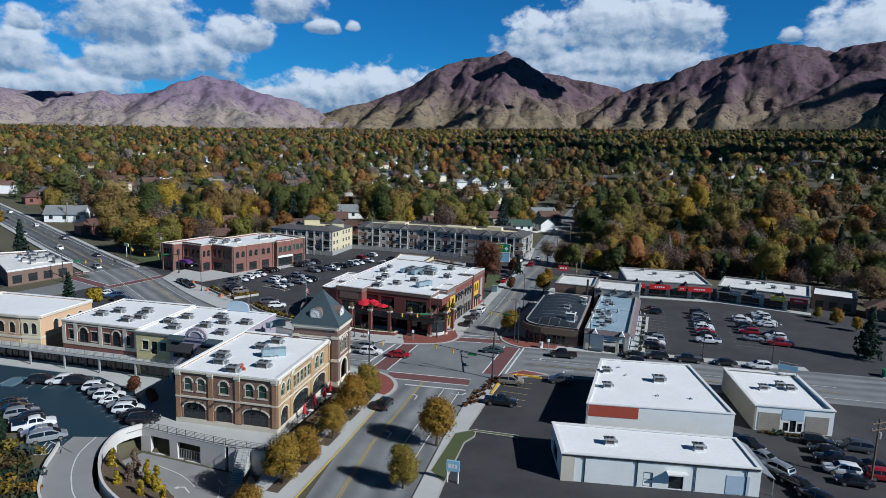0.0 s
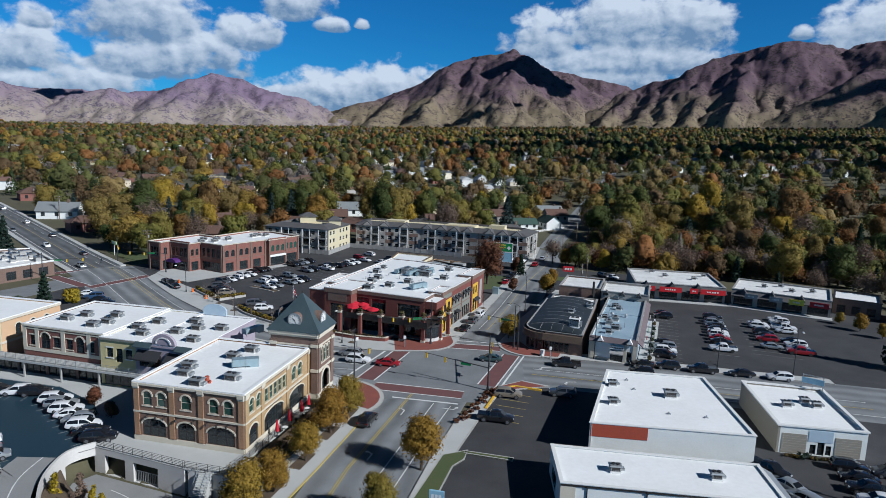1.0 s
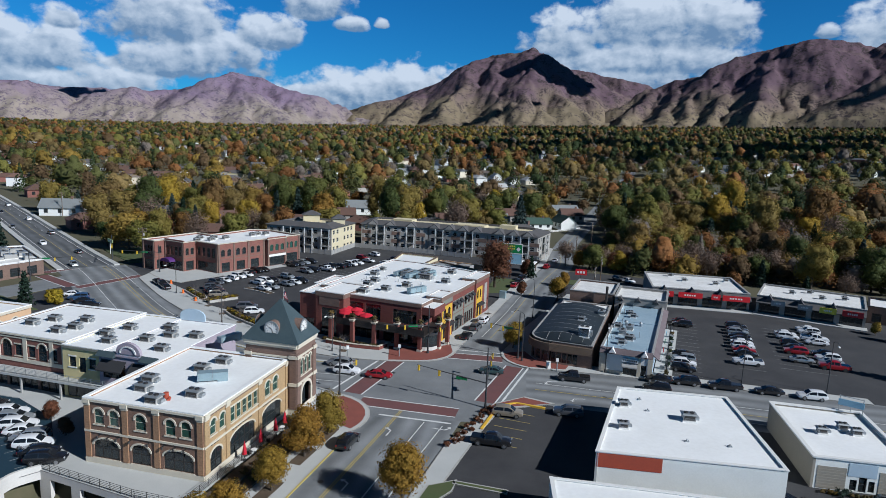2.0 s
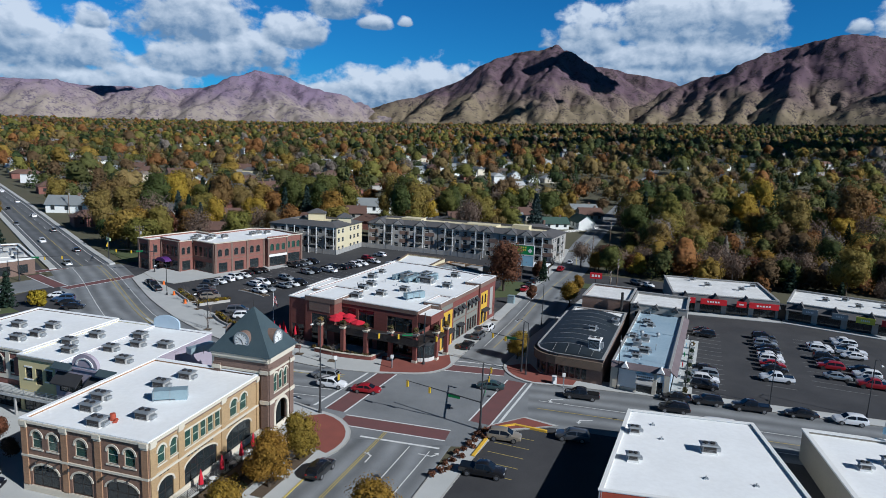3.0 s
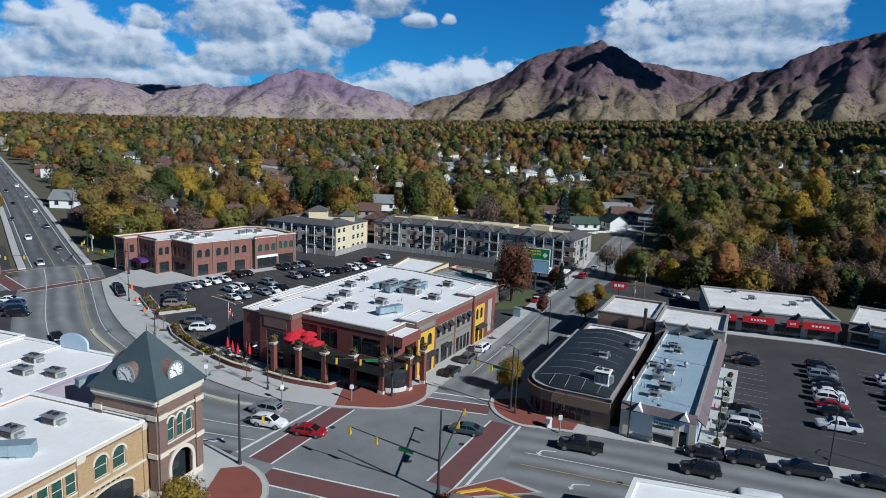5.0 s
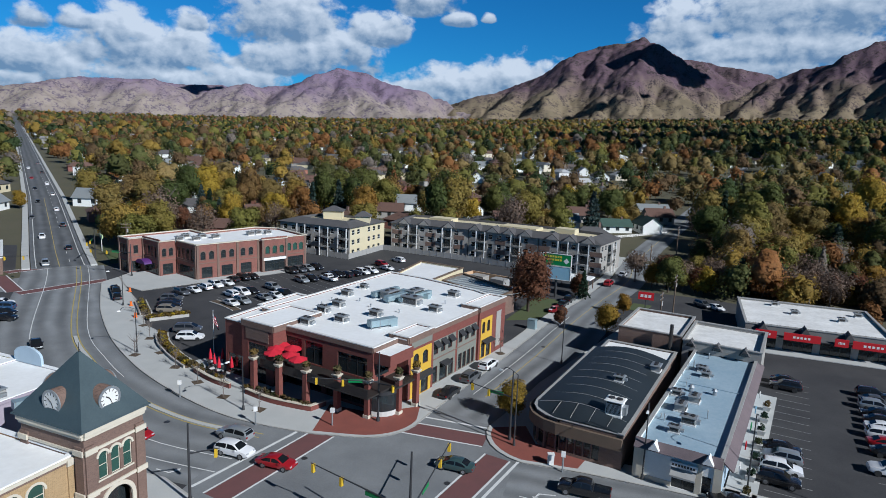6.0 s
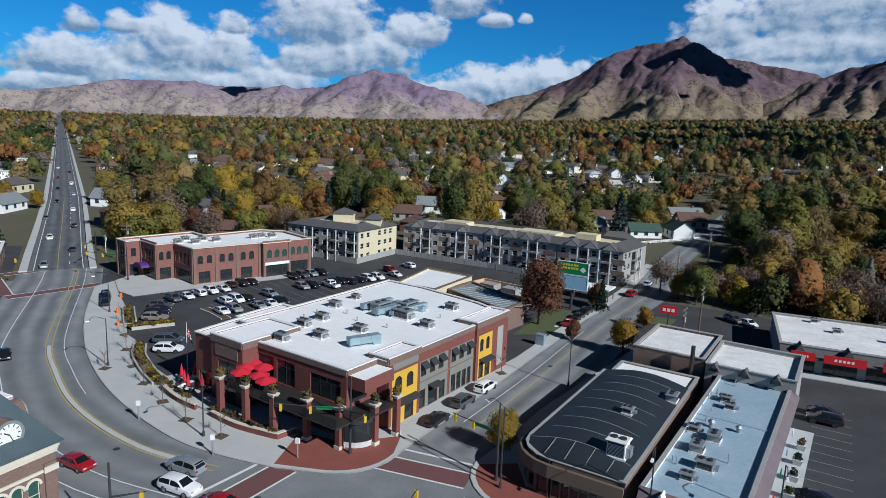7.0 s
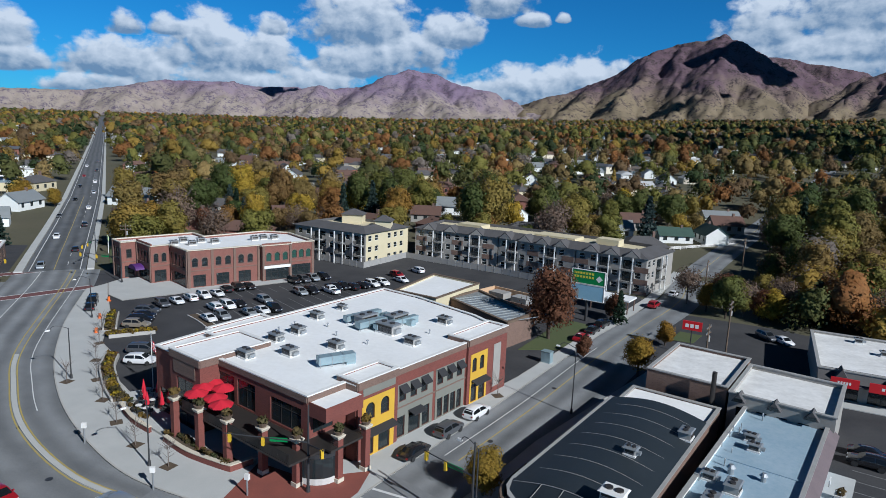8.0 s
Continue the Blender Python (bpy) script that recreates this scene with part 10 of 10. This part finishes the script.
for pool, per, leaf, rx, lab in ((thicket, 900, 0.3, 1.1, "thicket behind the shops"), (mid, 250, 0.62, 1.2, "trees of the suburb"), (far, 46, 1.9, 1.25, "woods reaching to the foothills")):
    rg = random.Random(len(pool))
    bins = {h[0]: [] for h in HUES}
    for q in pool:
        # drifts of one hue, and strays
        u = 0.5 + 0.5 * noise.noise(Vector((q[0] * 0.012, q[1] * 0.012, 3.0))) + rg.uniform(-0.5, 0.5)
        u = u % 1.0
        if math.atan2(q[0] - 15, q[1] - 40) > 0.08 and rg.random() < 0.5:
            u = rg.choice((0.05, 0.1, 0.2, 0.25, 0.72, 0.75))
        if pool is thicket and rg.random() < 0.6:
            u = rg.choice((0.54, 0.76, 0.8, 0.87, 0.97, 0.98))
        for hname, _, share in HUES:
            u -= share
            if u <= 0:
                break
        bins[hname].append(q)
    for hname, c, _ in HUES:
        lm = leaf_mat(hname + "_canopy", [(0.0, tuple(v * 0.72 for v in c)), (1.0, tuple(v * 1.12 for v in c))], cell=30.0, value=0.15)
        wood("woods", f"far {hname} autumn {lab}", bins[hname], per, leaf, lm, rx, 0.68 if pool is thicket else 1.0)
# ---- street furniture ----
def signal_mast(x, y, h, arms, label, lift=0.5):
    """A mast with long arms that carry signal heads: arms are (yaw, length, height, heads)."""
    ob = thing("traffic_signal", at(x, y, 0.15), label, "traffic light", "traffic signals")
    g = Geo()
    g.cyl((0, 0, 0), (0, 0, h), 0.16, 0.09, 10).cyl((0, 0, 0), (0, 0, 0.5), 0.26, 0.22, 10)
    part("mast", g, POLE, ob)
    for yaw, length, z, heads in arms:
        a = radians(yaw)
        d = Vector((math.cos(a), math.sin(a), 0))
        g = Geo()
        g.cyl((0, 0, z), tuple(d * length + Vector((0, 0, z + lift))), 0.1, 0.05, 8)
        arm = part("arm", g, POLE, ob)
        for s in heads:
            p = d * s + Vector((0, 0, z + lift * s / length - 0.45))
            m = Matrix.Translation(p) @ Matrix.Rotation(a, 4, "Z")
            g = Geo()
            g.box(-0.14, -0.16, -0.42, 0.14, 0.16, 0.46)
            hd = part("signal_head", g, SIGNAL_YELLOW, arm)
            hd.matrix_local = m
        if len(heads) > 1:
            g = Geo()
            g.box(-0.9, -0.03, -0.22, 0.9, 0.03, 0.22)
            p = d * (length * 0.35) + Vector((0, 0, z + 0.1))
            sg = part("street_sign", g, GREEN_SIGN, arm, "green street name sign")
            sg.matrix_local = Matrix.Translation(p) @ Matrix.Rotation(a, 4, "Z")
    return ob


signal_mast(11.3, 115.4, 9.6, [(162, 11.6, 3.9, (7.8, 11.3)), (84, 12.0, 3.7, (8.7, 11.8))], "dark steel traffic signal mast with two arms and yellow heads", 1.1)
signal_mast(0.6, 139.9, 9.4, [(196, 8.6, 5.4, (4.6, 8.0)), (-30, 3.0, 5.2, (2.6,))], "dark steel traffic signal mast beside the brick building")
signal_mast(17.9, 139.6, 9.0, [(160, 6.0, 5.6, (3.2, 5.6))], "dark steel traffic signal mast at the paver corner")
signal_mast(-11.8, 117.0, 8.4, [(20, 3.0, 5.2, (2.6,))], "traffic signal mast beside the clock tower")
for x, y, yaw in ((-82.0, 200.0, 190), (-108.0, 182.0, 20), (-104.0, 214.0, -60)):
    signal_mast(x, y, 8.0, [(yaw, 11.0, 5.8, (6.0, 10.0))], "dark steel traffic signal mast at the far junction")


def street_lamp(x, y, yaw, h=9.2, double=False):
    ob = thing("street_lamp", at(x, y, 0.12, yaw), "slender dark steel street lamp with curved arm", "street lamp", "street lamps")
    g = Geo()
    g.cyl((0, 0, 0), (0, 0, h), 0.1, 0.06, 8).cyl((0, 0, 0), (0, 0, 0.6), 0.2, 0.16, 8)
    part("pole", g, POLE, ob)
    for s in ((1, -1) if double else (1,)):
        g = Geo()
        pts = [(s * 2.2 * math.sin(k * 0.26), 0, h - 0.1 + 0.55 * math.sin(k * 0.52)) for k in range(7)]
        for a, b in zip(pts, pts[1:]):
            g.cyl(a, b, 0.04, n=6)
        part("arm", g, POLE, ob)
        g = Geo()
        e = pts[-1]
        g.frustum((min(e[0], e[0] + s * 0.6), -0.14, max(e[0], e[0] + s * 0.6), 0.14, e[2] - 0.1), (min(e[0], e[0] + s * 0.5), -0.1, max(e[0], e[0] + s * 0.5), 0.1, e[2] + 0.06))
        part("lamp_head", g, WHITE_TRIM, ob)
    return ob


for x, y, yaw in ((18.6, 138.2, 150), (-17.6, 138.0, 250), (-45.0, 153.0, 230), (33.4, 134.2, 260), (44.5, 134.6, 260), (57.0, 132.0, 260), (70.5, 129.6, 260), (23.5, 170.0, 170), (-66.0, 176.5, 220)):
    street_lamp(x, y, yaw, 9.2 if x > 15 or y < 100 else 7.5)


def utility_pole(x, y, h, yaw, label="weathered wooden utility pole with crossarm"):
    z = rise(x, y)
    ob = thing("utility_pole", at(x, y, z, yaw), label, "utility pole", "utility poles")
    g = Geo()
    g.cyl((0, 0, -0.3), (0, 0, h), 0.17, 0.11, 8)
    part("pole", g, WOOD_POLE, ob)
    for zz in (h - 0.6, h - 1.5):
        g = Geo()
        g.box(-1.3, -0.06, zz - 0.07, 1.3, 0.06, zz + 0.07)
        part("crossarm", g, WOOD_POLE, ob)
        for q in (-1.15, -0.5, 0.5, 1.15):
            g = Geo()
            g.cyl((q, 0, zz + 0.07), (q, 0, zz + 0.28), 0.05, n=6)
            part("insulator", g, STEEL, ob)
    g = Geo()
    g.cyl((0.3, 0, h - 2.8), (0.3, 0, h - 1.9), 0.24, n=10)
    part("transformer", g, UNIT_GREY, ob)


for x, y, h, yaw in ((59.4, 81.2, 9.0, 20), (41.4, 190.0, 9.5, 70), (46.2, 206.0, 10.0, 70), (45.0, 244.0, 10.5, 70), (58.0, 286.0, 10.5, 70), (12.4, 222.0, 9.0, -20), (-94.0, 214.0, 11.0, 45), (-118.0, 240.0, 11.0, 45), (-146.0, 268.0, 11.0, 45), (-176.0, 300.0, 11.0, 45), (-214.0, 340.0, 11.0, 45)):
    utility_pole(x, y, h, yaw)


def umbrella(x, y, z, opened, label, s=1.0):
    ob = thing("parasol", at(x, y, z), label, "parasol", "red parasols")
    g = Geo()
    g.cyl((0, 0, 0), (0, 0, 2.5), 0.03, n=6).cyl((0, 0, 0), (0, 0, 0.08), 0.28, n=10)
    part("pole", g, POLE, ob)
    g = Geo()
    n = 8
    if opened:
        c = [(0, 0, 2.55)]
        for k in range(n):
            a = 2 * math.pi * k / n
            c.append((math.cos(a) * 1.35 * s, math.sin(a) * 1.35 * s, 2.05))
        for k in range(n):
            a = 2 * math.pi * k / n
            c.append((math.cos(a) * 1.35 * s, math.sin(a) * 1.35 * s, 1.88))
        g.add(c, [(0, 1 + k, 1 + (k + 1) % n) for k in range(n)] + [(1 + k, 9 + k, 9 + (k + 1) % n, 1 + (k + 1) % n) for k in range(n)])
    else:
        g.cyl((0, 0, 0.8), (0, 0, 1.5), 0.3, 0.24, n).cyl((0, 0, 1.5), (0, 0, 2.55), 0.24, 0.03, n)
    part("canopy", g, RED_CLOTH, ob)


for u, v in ((-17.6, -7.8), (-15.8, -6.4), (-16.6, -9.4), (-14.0, -8.6), (-12.0, -9.2), (-18.2, -6.2)):
    umbrella(*BK(u, v), 4.2, True, "open red parasol on the upper terrace")
for u, v in ((-32.4, -7.6), (-30.2, -8.6), (-28.4, -9.2), (-31.0, -6.4), (-27.0, -8.0)):
    umbrella(*BK(u, v), 0.45, False, "folded red parasol on the dining terrace")
for u, v in ((1.6, 6.0), (1.8, 9.6), (2.0, 13.2), (2.0, 15.8)):
    umbrella(*NB(u, v), 0.15, False, "folded red parasol on the pavement terrace")


def cafe_set(x, y, z, yaw):
    ob = thing("cafe_table", at(x, y, z, yaw), "round pale cafe table with dark metal foot", "table", "cafe tables")
    g = Geo()
    g.cyl((0, 0, 0.72), (0, 0, 0.75), 0.42, n=14)
    part("tabletop", g, WHITE_TRIM, ob)
    g = Geo()
    g.cyl((0, 0, 0), (0, 0, 0.72), 0.04, n=6).cyl((0, 0, 0), (0, 0, 0.04), 0.25, n=10)
    part("foot", g, POLE, ob)
    for k in range(3):
        a = radians(yaw + 120 * k)
        c = thing("cafe_chair", at(x + math.cos(a) * 0.8, y + math.sin(a) * 0.8, z, yaw + 120 * k + 90), "dark metal cafe chair", "chair", "cafe chairs")
        g = Geo()
        g.box(-0.22, -0.22, 0.43, 0.22, 0.22, 0.47)
        part("seat", g, DARK_TRIM, c)
        g = Geo()
        g.box(-0.22, -0.24, 0.5, 0.22, -0.2, 0.88)
        part("backrest", g, DARK_TRIM, c)
        for sx in (-0.2, 0.17):
            for sy in (-0.2, 0.17):
                g = Geo()
                g.box(sx, sy, 0, sx + 0.03, sy + 0.03, 0.43)
                part("leg", g, POLE, c)


for i, (u, v) in enumerate(((-33.2, -6.6), (-31.4, -8.0), (-29.4, -8.0), (-27.6, -9.8), (-29.0, -10.0))):
    cafe_set(*BK(u, v), 0.45, i * 37)
for i, (u, v) in enumerate(((2.0, 7.6), (2.0, 11.4), (2.2, 14.6))):
    cafe_set(*NB(u, v), 0.15, i * 41)

# flagpole by the terrace
fp = thing("flagpole", at(*BK(-34.6, -5.2), 0.1), "white flagpole beside the dining terrace", "flagpole")
g = Geo()
g.cyl((0, 0, 0), (0, 0, 8.0), 0.07, 0.04, 8)
part("pole", g, WHITE_TRIM, fp)
g = Geo()
g.cyl((0, 0, 8.0), (0, 0, 8.15), 0.1, n=8)
part("finial", g, STEEL, fp)
g = Geo()
for i in range(9):
    for j in range(8):
        g.v.append((0.06 + i * 0.13 * (0.55 + 0.05 * j), 0.16 * math.sin(i * 1.5 + j * 0.2) * i / 8, 7.7 - j * 0.22 - 0.16 * i))
for i in range(8):
    for j in range(7):
        g.f.append((i * 8 + j, (i + 1) * 8 + j, (i + 1) * 8 + j + 1, i * 8 + j + 1))
        g.m.append(2 if i < 3 and j < 4 else j % 2)
part("flag", g, [RED_CLOTH, WHITE_TRIM, PAINTS["blue"]], fp, "striped red, white and blue flag hanging slack")


# ---- billboard, sign posts, boxes ----
def billboard():
    ob = thing("billboard", at(20.6, 216.5, 0, -15), "two-panel billboard, green above pale blue, on steel post", "billboard")
    g = Geo()
    g.cyl((0, 0.3, 0), (0, 0.3, 8.4), 0.3, n=12)
    part("post", g, POLE, ob)
    for z0, z1, m, lab in ((4.6, 7.6, BLUE_SIGN, "pale blue poster panel"), (7.9, 10.6, GREEN_SIGN, "green poster panel with yellow bars")):
        g = Geo()
        g.box(-3.4, -0.15, z0, 3.4, 0.15, z1)
        p = part("panel", g, m, ob, lab)
        g = Geo()
        g.box(-3.5, -0.2, z0 - 0.12, 3.5, 0.2, z0 - 0.004).box(-3.5, -0.2, z1 + 0.004, 3.5, 0.2, z1 + 0.12).box(-3.55, -0.2, z0, -3.404, 0.2, z1).box(3.404, -0.2, z0, 3.55, 0.2, z1)
        part("panel_frame", g, WHITE_TRIM, p)
        g = Geo()
        if m is GREEN_SIGN:
            for r in range(2):
                for k in range(7):
                    g.box(-3.0 + k * 0.62, -0.17, z1 - 0.85 - r * 0.75, -3.0 + k * 0.62 + 0.45, -0.154, z1 - 0.4 - r * 0.75)
            part("sign_lettering", g, YELLOW_SIGN, p)
            g = Geo()
            g.side([(2.3, z0 + 0.5), (3.0, z0 + 1.2), (2.3, z0 + 1.9), (1.6, z0 + 1.2)], -0.17, -0.154)
            part("emblem", g, WHITE_TRIM, p)
        else:
            g.box(-2.8, -0.17, z0 + 0.3, -1.8, -0.154, z0 + 1.9)
            part("poster_shape", g, UNIT_GREY, p)
    return ob


billboard()


def post_sign(x, y, yaw, z0, z1, w, material, label, post=POLE, bars=True, posts=1):
    ob = thing("sign", at(x, y, rise(x, y), yaw), label, "sign")
    for k in range(posts):
        g = Geo()
        px = 0 if posts == 1 else (-w * 0.4 + k * w * 0.8)
        g.cyl((px, 0, 0), (px, 0, z0 + 0.05), 0.1, n=8)
        part("post", g, post, ob)
    g = Geo()
    g.box(-w / 2, -0.14, z0, w / 2, 0.14, z1)
    p = part("panel", g, material, ob)
    if bars:
        g = Geo()
        for k in range(3):
            g.box(-w * 0.35 + k * w * 0.25, -0.156, z0 + (z1 - z0) * 0.3, -w * 0.35 + k * w * 0.25 + w * 0.18, -0.144, z0 + (z1 - z0) * 0.7)
        part("sign_lettering", g, WHITE_TRIM, p)
    return ob


post_sign(40.0, 203.0, -10, 4.6, 6.2, 3.2, RED_SIGN, "red shop sign on a dark post")
post_sign(3.6, 77.4, -12, 1.6, 3.0, 1.7, BLUE_SIGN, "pale blue and white sign on two white posts", WHITE_TRIM, True, 2)
post_sign(-110.7, 224.6, -40, 3.9, 4.9, 3.4, LIME_SIGN, "pale lime shop sign on a stout white post", WHITE_TRIM)
for x, y, yaw in ((-14.0, 134.6, 30), (24.6, 133.6, 0), (-28.0, 139.4, 20), (-4.6, 137.0, 0)):
    post_sign(x, y, yaw, 1.9, 2.5, 0.5, WHITE_TRIM, "small white traffic sign on a thin post", STEEL, False)
for x, y in ((23.2, 134.9), (21.0, 203.0)):
    g = Geo()
    g.box(-0.35, -0.3, 0, 0.35, 0.3, 1.2).box(-0.4, -0.35, 1.2, 0.4, 0.35, 1.28)
    solid("utility_cabinet", g, WHITE_TRIM, "small white utility cabinet on the pavement", "cabinet", m=at(x, y, 0.15, 10))
for x, y, w, d, h, m, lab in ((17.2, 188.6, 1.6, 1.2, 2.0, STEEL_BLUE, "green-grey electrical transformer cabinet"), (91.0, 124.0, 2.0, 1.6, 1.4, GREEN_SIGN, "green steel utility box on the verge")):
    ob = thing("transformer_box", at(x, y, 0, -18), lab, "cabinet")
    g = Geo()
    g.box(-w / 2, -d / 2, 0.1, w / 2, d / 2, h)
    part("casing", g, m, ob)
    g = Geo()
    g.box(-w / 2 - 0.2, -d / 2 - 0.2, -0.05, w / 2 + 0.2, d / 2 + 0.2, 0.1)
    part("plinth", g, CONCRETE, ob)
    g = Geo()
    g.box(-w / 2 - 0.05, -d / 2 - 0.05, h, w / 2 + 0.05, d / 2 + 0.05, h + 0.08)
    part("lid", g, m, ob)
# orange barrels and signs of the road works
for x, y in ((-64.4, 176.8), (-72.2, 186.6), (-58.2, 170.0)):
    g = Geo()
    g.cyl((0, 0, 0.1), (0, 0, 0.95), 0.28, 0.22, 12).cyl((0, 0, 0), (0, 0, 0.1), 0.42, n=12)
    solid("traffic_barrel", g, mat("orange_plastic", (0.75, 0.16, 0.02), (0.65, 0.14, 0.02), 0.5), "orange plastic traffic barrel", "barrel", group="traffic barrels", m=at(x, y, 0.1))
# planters along the shop walkway
for i in range(7):
    p = BLF(11.6, 2.0 + i * 4.6)
    ob = thing("planter", at(*p, 0.15, -19), "pale concrete planter with small shrubs", "planter", "walkway planters")
    g = Geo()
    g.frustum((-0.4, -0.4, 0.4, 0.4, 0), (-0.55, -0.55, 0.55, 0.55, 0.7))
    part("pot", g, CONCRETE_WHITE, ob)
    g = Geo()
    leaf_cards(g, random.Random(300 + i), 70, (0, 0, 1.0), (0.5, 0.5, 0.6), 0.16)
    part("plant", g, CONIFER if i % 3 else SHRUB, ob)


# ---- sheds and houses round the edges ----
def metal_hall():
    """Long low hall with a ribbed metal roof behind the restaurant building."""
    hp = [(-5.0, 204.6), (9.3, 192.8), (12.4, 200.4), (-1.4, 213.6)]
    hall = building("hall", hp, -0.1, 4.6, BRICK_BROWN, ROOF_METAL, "low brown brick hall with ribbed metal roof", coping=WOOD_POLE, cope=0.25, parapet=0.1)
    m = edge_frame(hp[0], hp[1], hp[0])
    for k in range(13):
        g = Geo()
        g.box(0.8 + k * 1.4, 0.5, 4.5, 0.9 + k * 1.4, 8.0, 4.62)
        part("roof_rib", g, ROOF_METAL, hall).matrix_local = m
    sp = [(-15.4, 201.8), (-6.0, 199.2), (-1.8, 215.4), (-13.4, 219.6)]
    building("service_block", sp, -0.1, 5.6, STUCCO_CREAM, ROOF_WHITE, "cream service block with white roof", coping=WOOD_POLE, cope=0.2, parapet=0.3)
    cp = thing("carport", at(11.6, 205.0, 0, -22), "open carport with ribbed metal roof", "carport")
    g = Geo()
    g.box(-2.2, -4.5, 3.2, 2.2, 4.5, 3.4)
    part("roof", g, ROOF_METAL, cp)
    for x in (-2.0, 1.85):
        for y in (-4.2, 4.0):
            g = Geo()
            g.box(x, y, 0, x + 0.15, y + 0.15, 3.2)
            part("post", g, WOOD_POLE, cp)
    w = thing("yard_wall", at(-5.0, 219.6, 0, -24), "brown masonry yard wall round a service court", "wall")
    for k, (a, b, c, d) in enumerate(((0, 0, 18, 0.3), (17.7, 0.3, 18, 9), (0, 0.3, 0.3, 9), (0.3, 8.7, 17.7, 9))):
        g = Geo()
        g.box(a, b, -0.1, c, d, 2.6)
        part("wall", g, BRICK_BROWN if k < 2 else STUCCO_PEACH, w)
    for k in range(2):
        g = Geo()
        g.box(3 + k * 6, 3.0, 0, 7 + k * 6, 6.0, 2.9)
        solid("storage_container", g, (STUCCO_GREY, UNIT_GREY)[k], "grey storage container in the service court", "container", m=at(-5.0, 219.6, 0, -24))
    # porch roof and lawn beside the side street
    pr = thing("porch", at(25.2, 228.5, 0, -17), "white flat porch roof on posts", "porch")
    g = Geo()
    g.box(-4.5, -2.5, 2.9, 4.5, 2.5, 3.2)
    part("roof", g, ROOF_WHITE, pr)
    for x in (-4.2, 4.0):
        for y in (-2.2, 2.0):
            g = Geo()
            g.box(x, y, 0, x + 0.2, y + 0.2, 2.9)
            part("post", g, BRICK_BROWN, pr)
    for poly in ([(11.5, 193.0), (18.6, 196.0), (23.6, 213.0), (16.5, 216.0)], [(37.0, 211.0), (41.0, 210.5), (43.0, 216.5), (39.0, 217.5)], [(-97.0, 211.5), (-91.5, 213.0), (-90.0, 232.0), (-108.0, 240.0), (-117.0, 231.0)], [(-176.0, 254.0), (-198.0, 278.0), (-212.0, 292.0), (-228.0, 288.0), (-196.0, 250.0)],
                 [(-104.0, 166.0), (-94.0, 160.0), (-88.0, 156.0), (-97.0, 148.0), (-108.0, 158.0)]):
        g = Geo()
        g.prism(poly, -0.1, 0.1)
        slab("lawn", g, GRASS, "green lawn with fallen leaves", "lawn")


metal_hall()


def west_shops():
    """Low shops beyond the avenue."""
    pa = [(-118.5, 174.0), (-110.4, 191.0), (-128.6, 208.6), (-141.0, 199.5)]
    building("shop_building", pa, -0.1, 4.2, BRICK_BROWN, ROOF_STAINED, "low brown shop with a crowded white roof", openings={0: row(4, 1.2, 4.4, 2.6, 0.5, 2.8, "s"), 1: row(4, 1.6, 6.0, 3.0, 0.5, 2.8, "s")}, coping=WHITE_TRIM, cope=0.3, parapet=0.4)
    FA = frame_of(-110.4, 191.0, 136)
    units(FA, 3.75, 136, [(4.0, 3.0), (7.0, 6.5, 90), (10.5, 3.2), (13.5, 7.0), (16.5, 3.6, 90), (20.0, 6.0)], UNIT_BIG)
    units(FA, 3.75, 136, [(5.5, 9.0), (11.0, 10.0), (18.0, 9.4)], UNIT)
    for x, y, yaw, L, D, h, wallm, roofm, lab in ((-262.0, 308.0, -45, 34, 18, 4.6, STUCCO_CREAM, ROOF_BLUE, "low cream commercial building with blue-grey roof"),
                                                  (-300.0, 352.0, -45, 32, 16, 5.5, STUCCO_WHITE, ROOF_STAINED, "white commercial building beside the avenue")):
        F = frame_of(x, y, yaw)
        building("shop_building", [F(-L / 2, -D / 2), F(L / 2, -D / 2), F(L / 2, D / 2), F(-L / 2, D / 2)], -0.5, h + rise(x, y), wallm, roofm, lab, openings={1: row(3, 1.0, D / 3.4, D / 5, 0.5, 2.8, "s"), 0: row(4, 1.0, L / 4.4, L / 8, 0.5, 2.8, "s")}, coping=UNIT_GREY, cope=0.2, parapet=0.5)
        units(F, h - 0.5 + rise(x, y), yaw, [(-L * 0.3, 0), (-L * 0.1, D * 0.2), (L * 0.15, -D * 0.2), (L * 0.3, D * 0.1)], UNIT)
    for poly in ([(-150, 178), (-120, 172), (-112, 196), (-160, 245), (-196, 222)], [(-222, 296), (-226, 304), (-250, 328), (-262, 320), (-240, 292)]):
        lot(poly, ASPHALT_LOT, "asphalt forecourt beyond the avenue", 0.012)


west_shops()
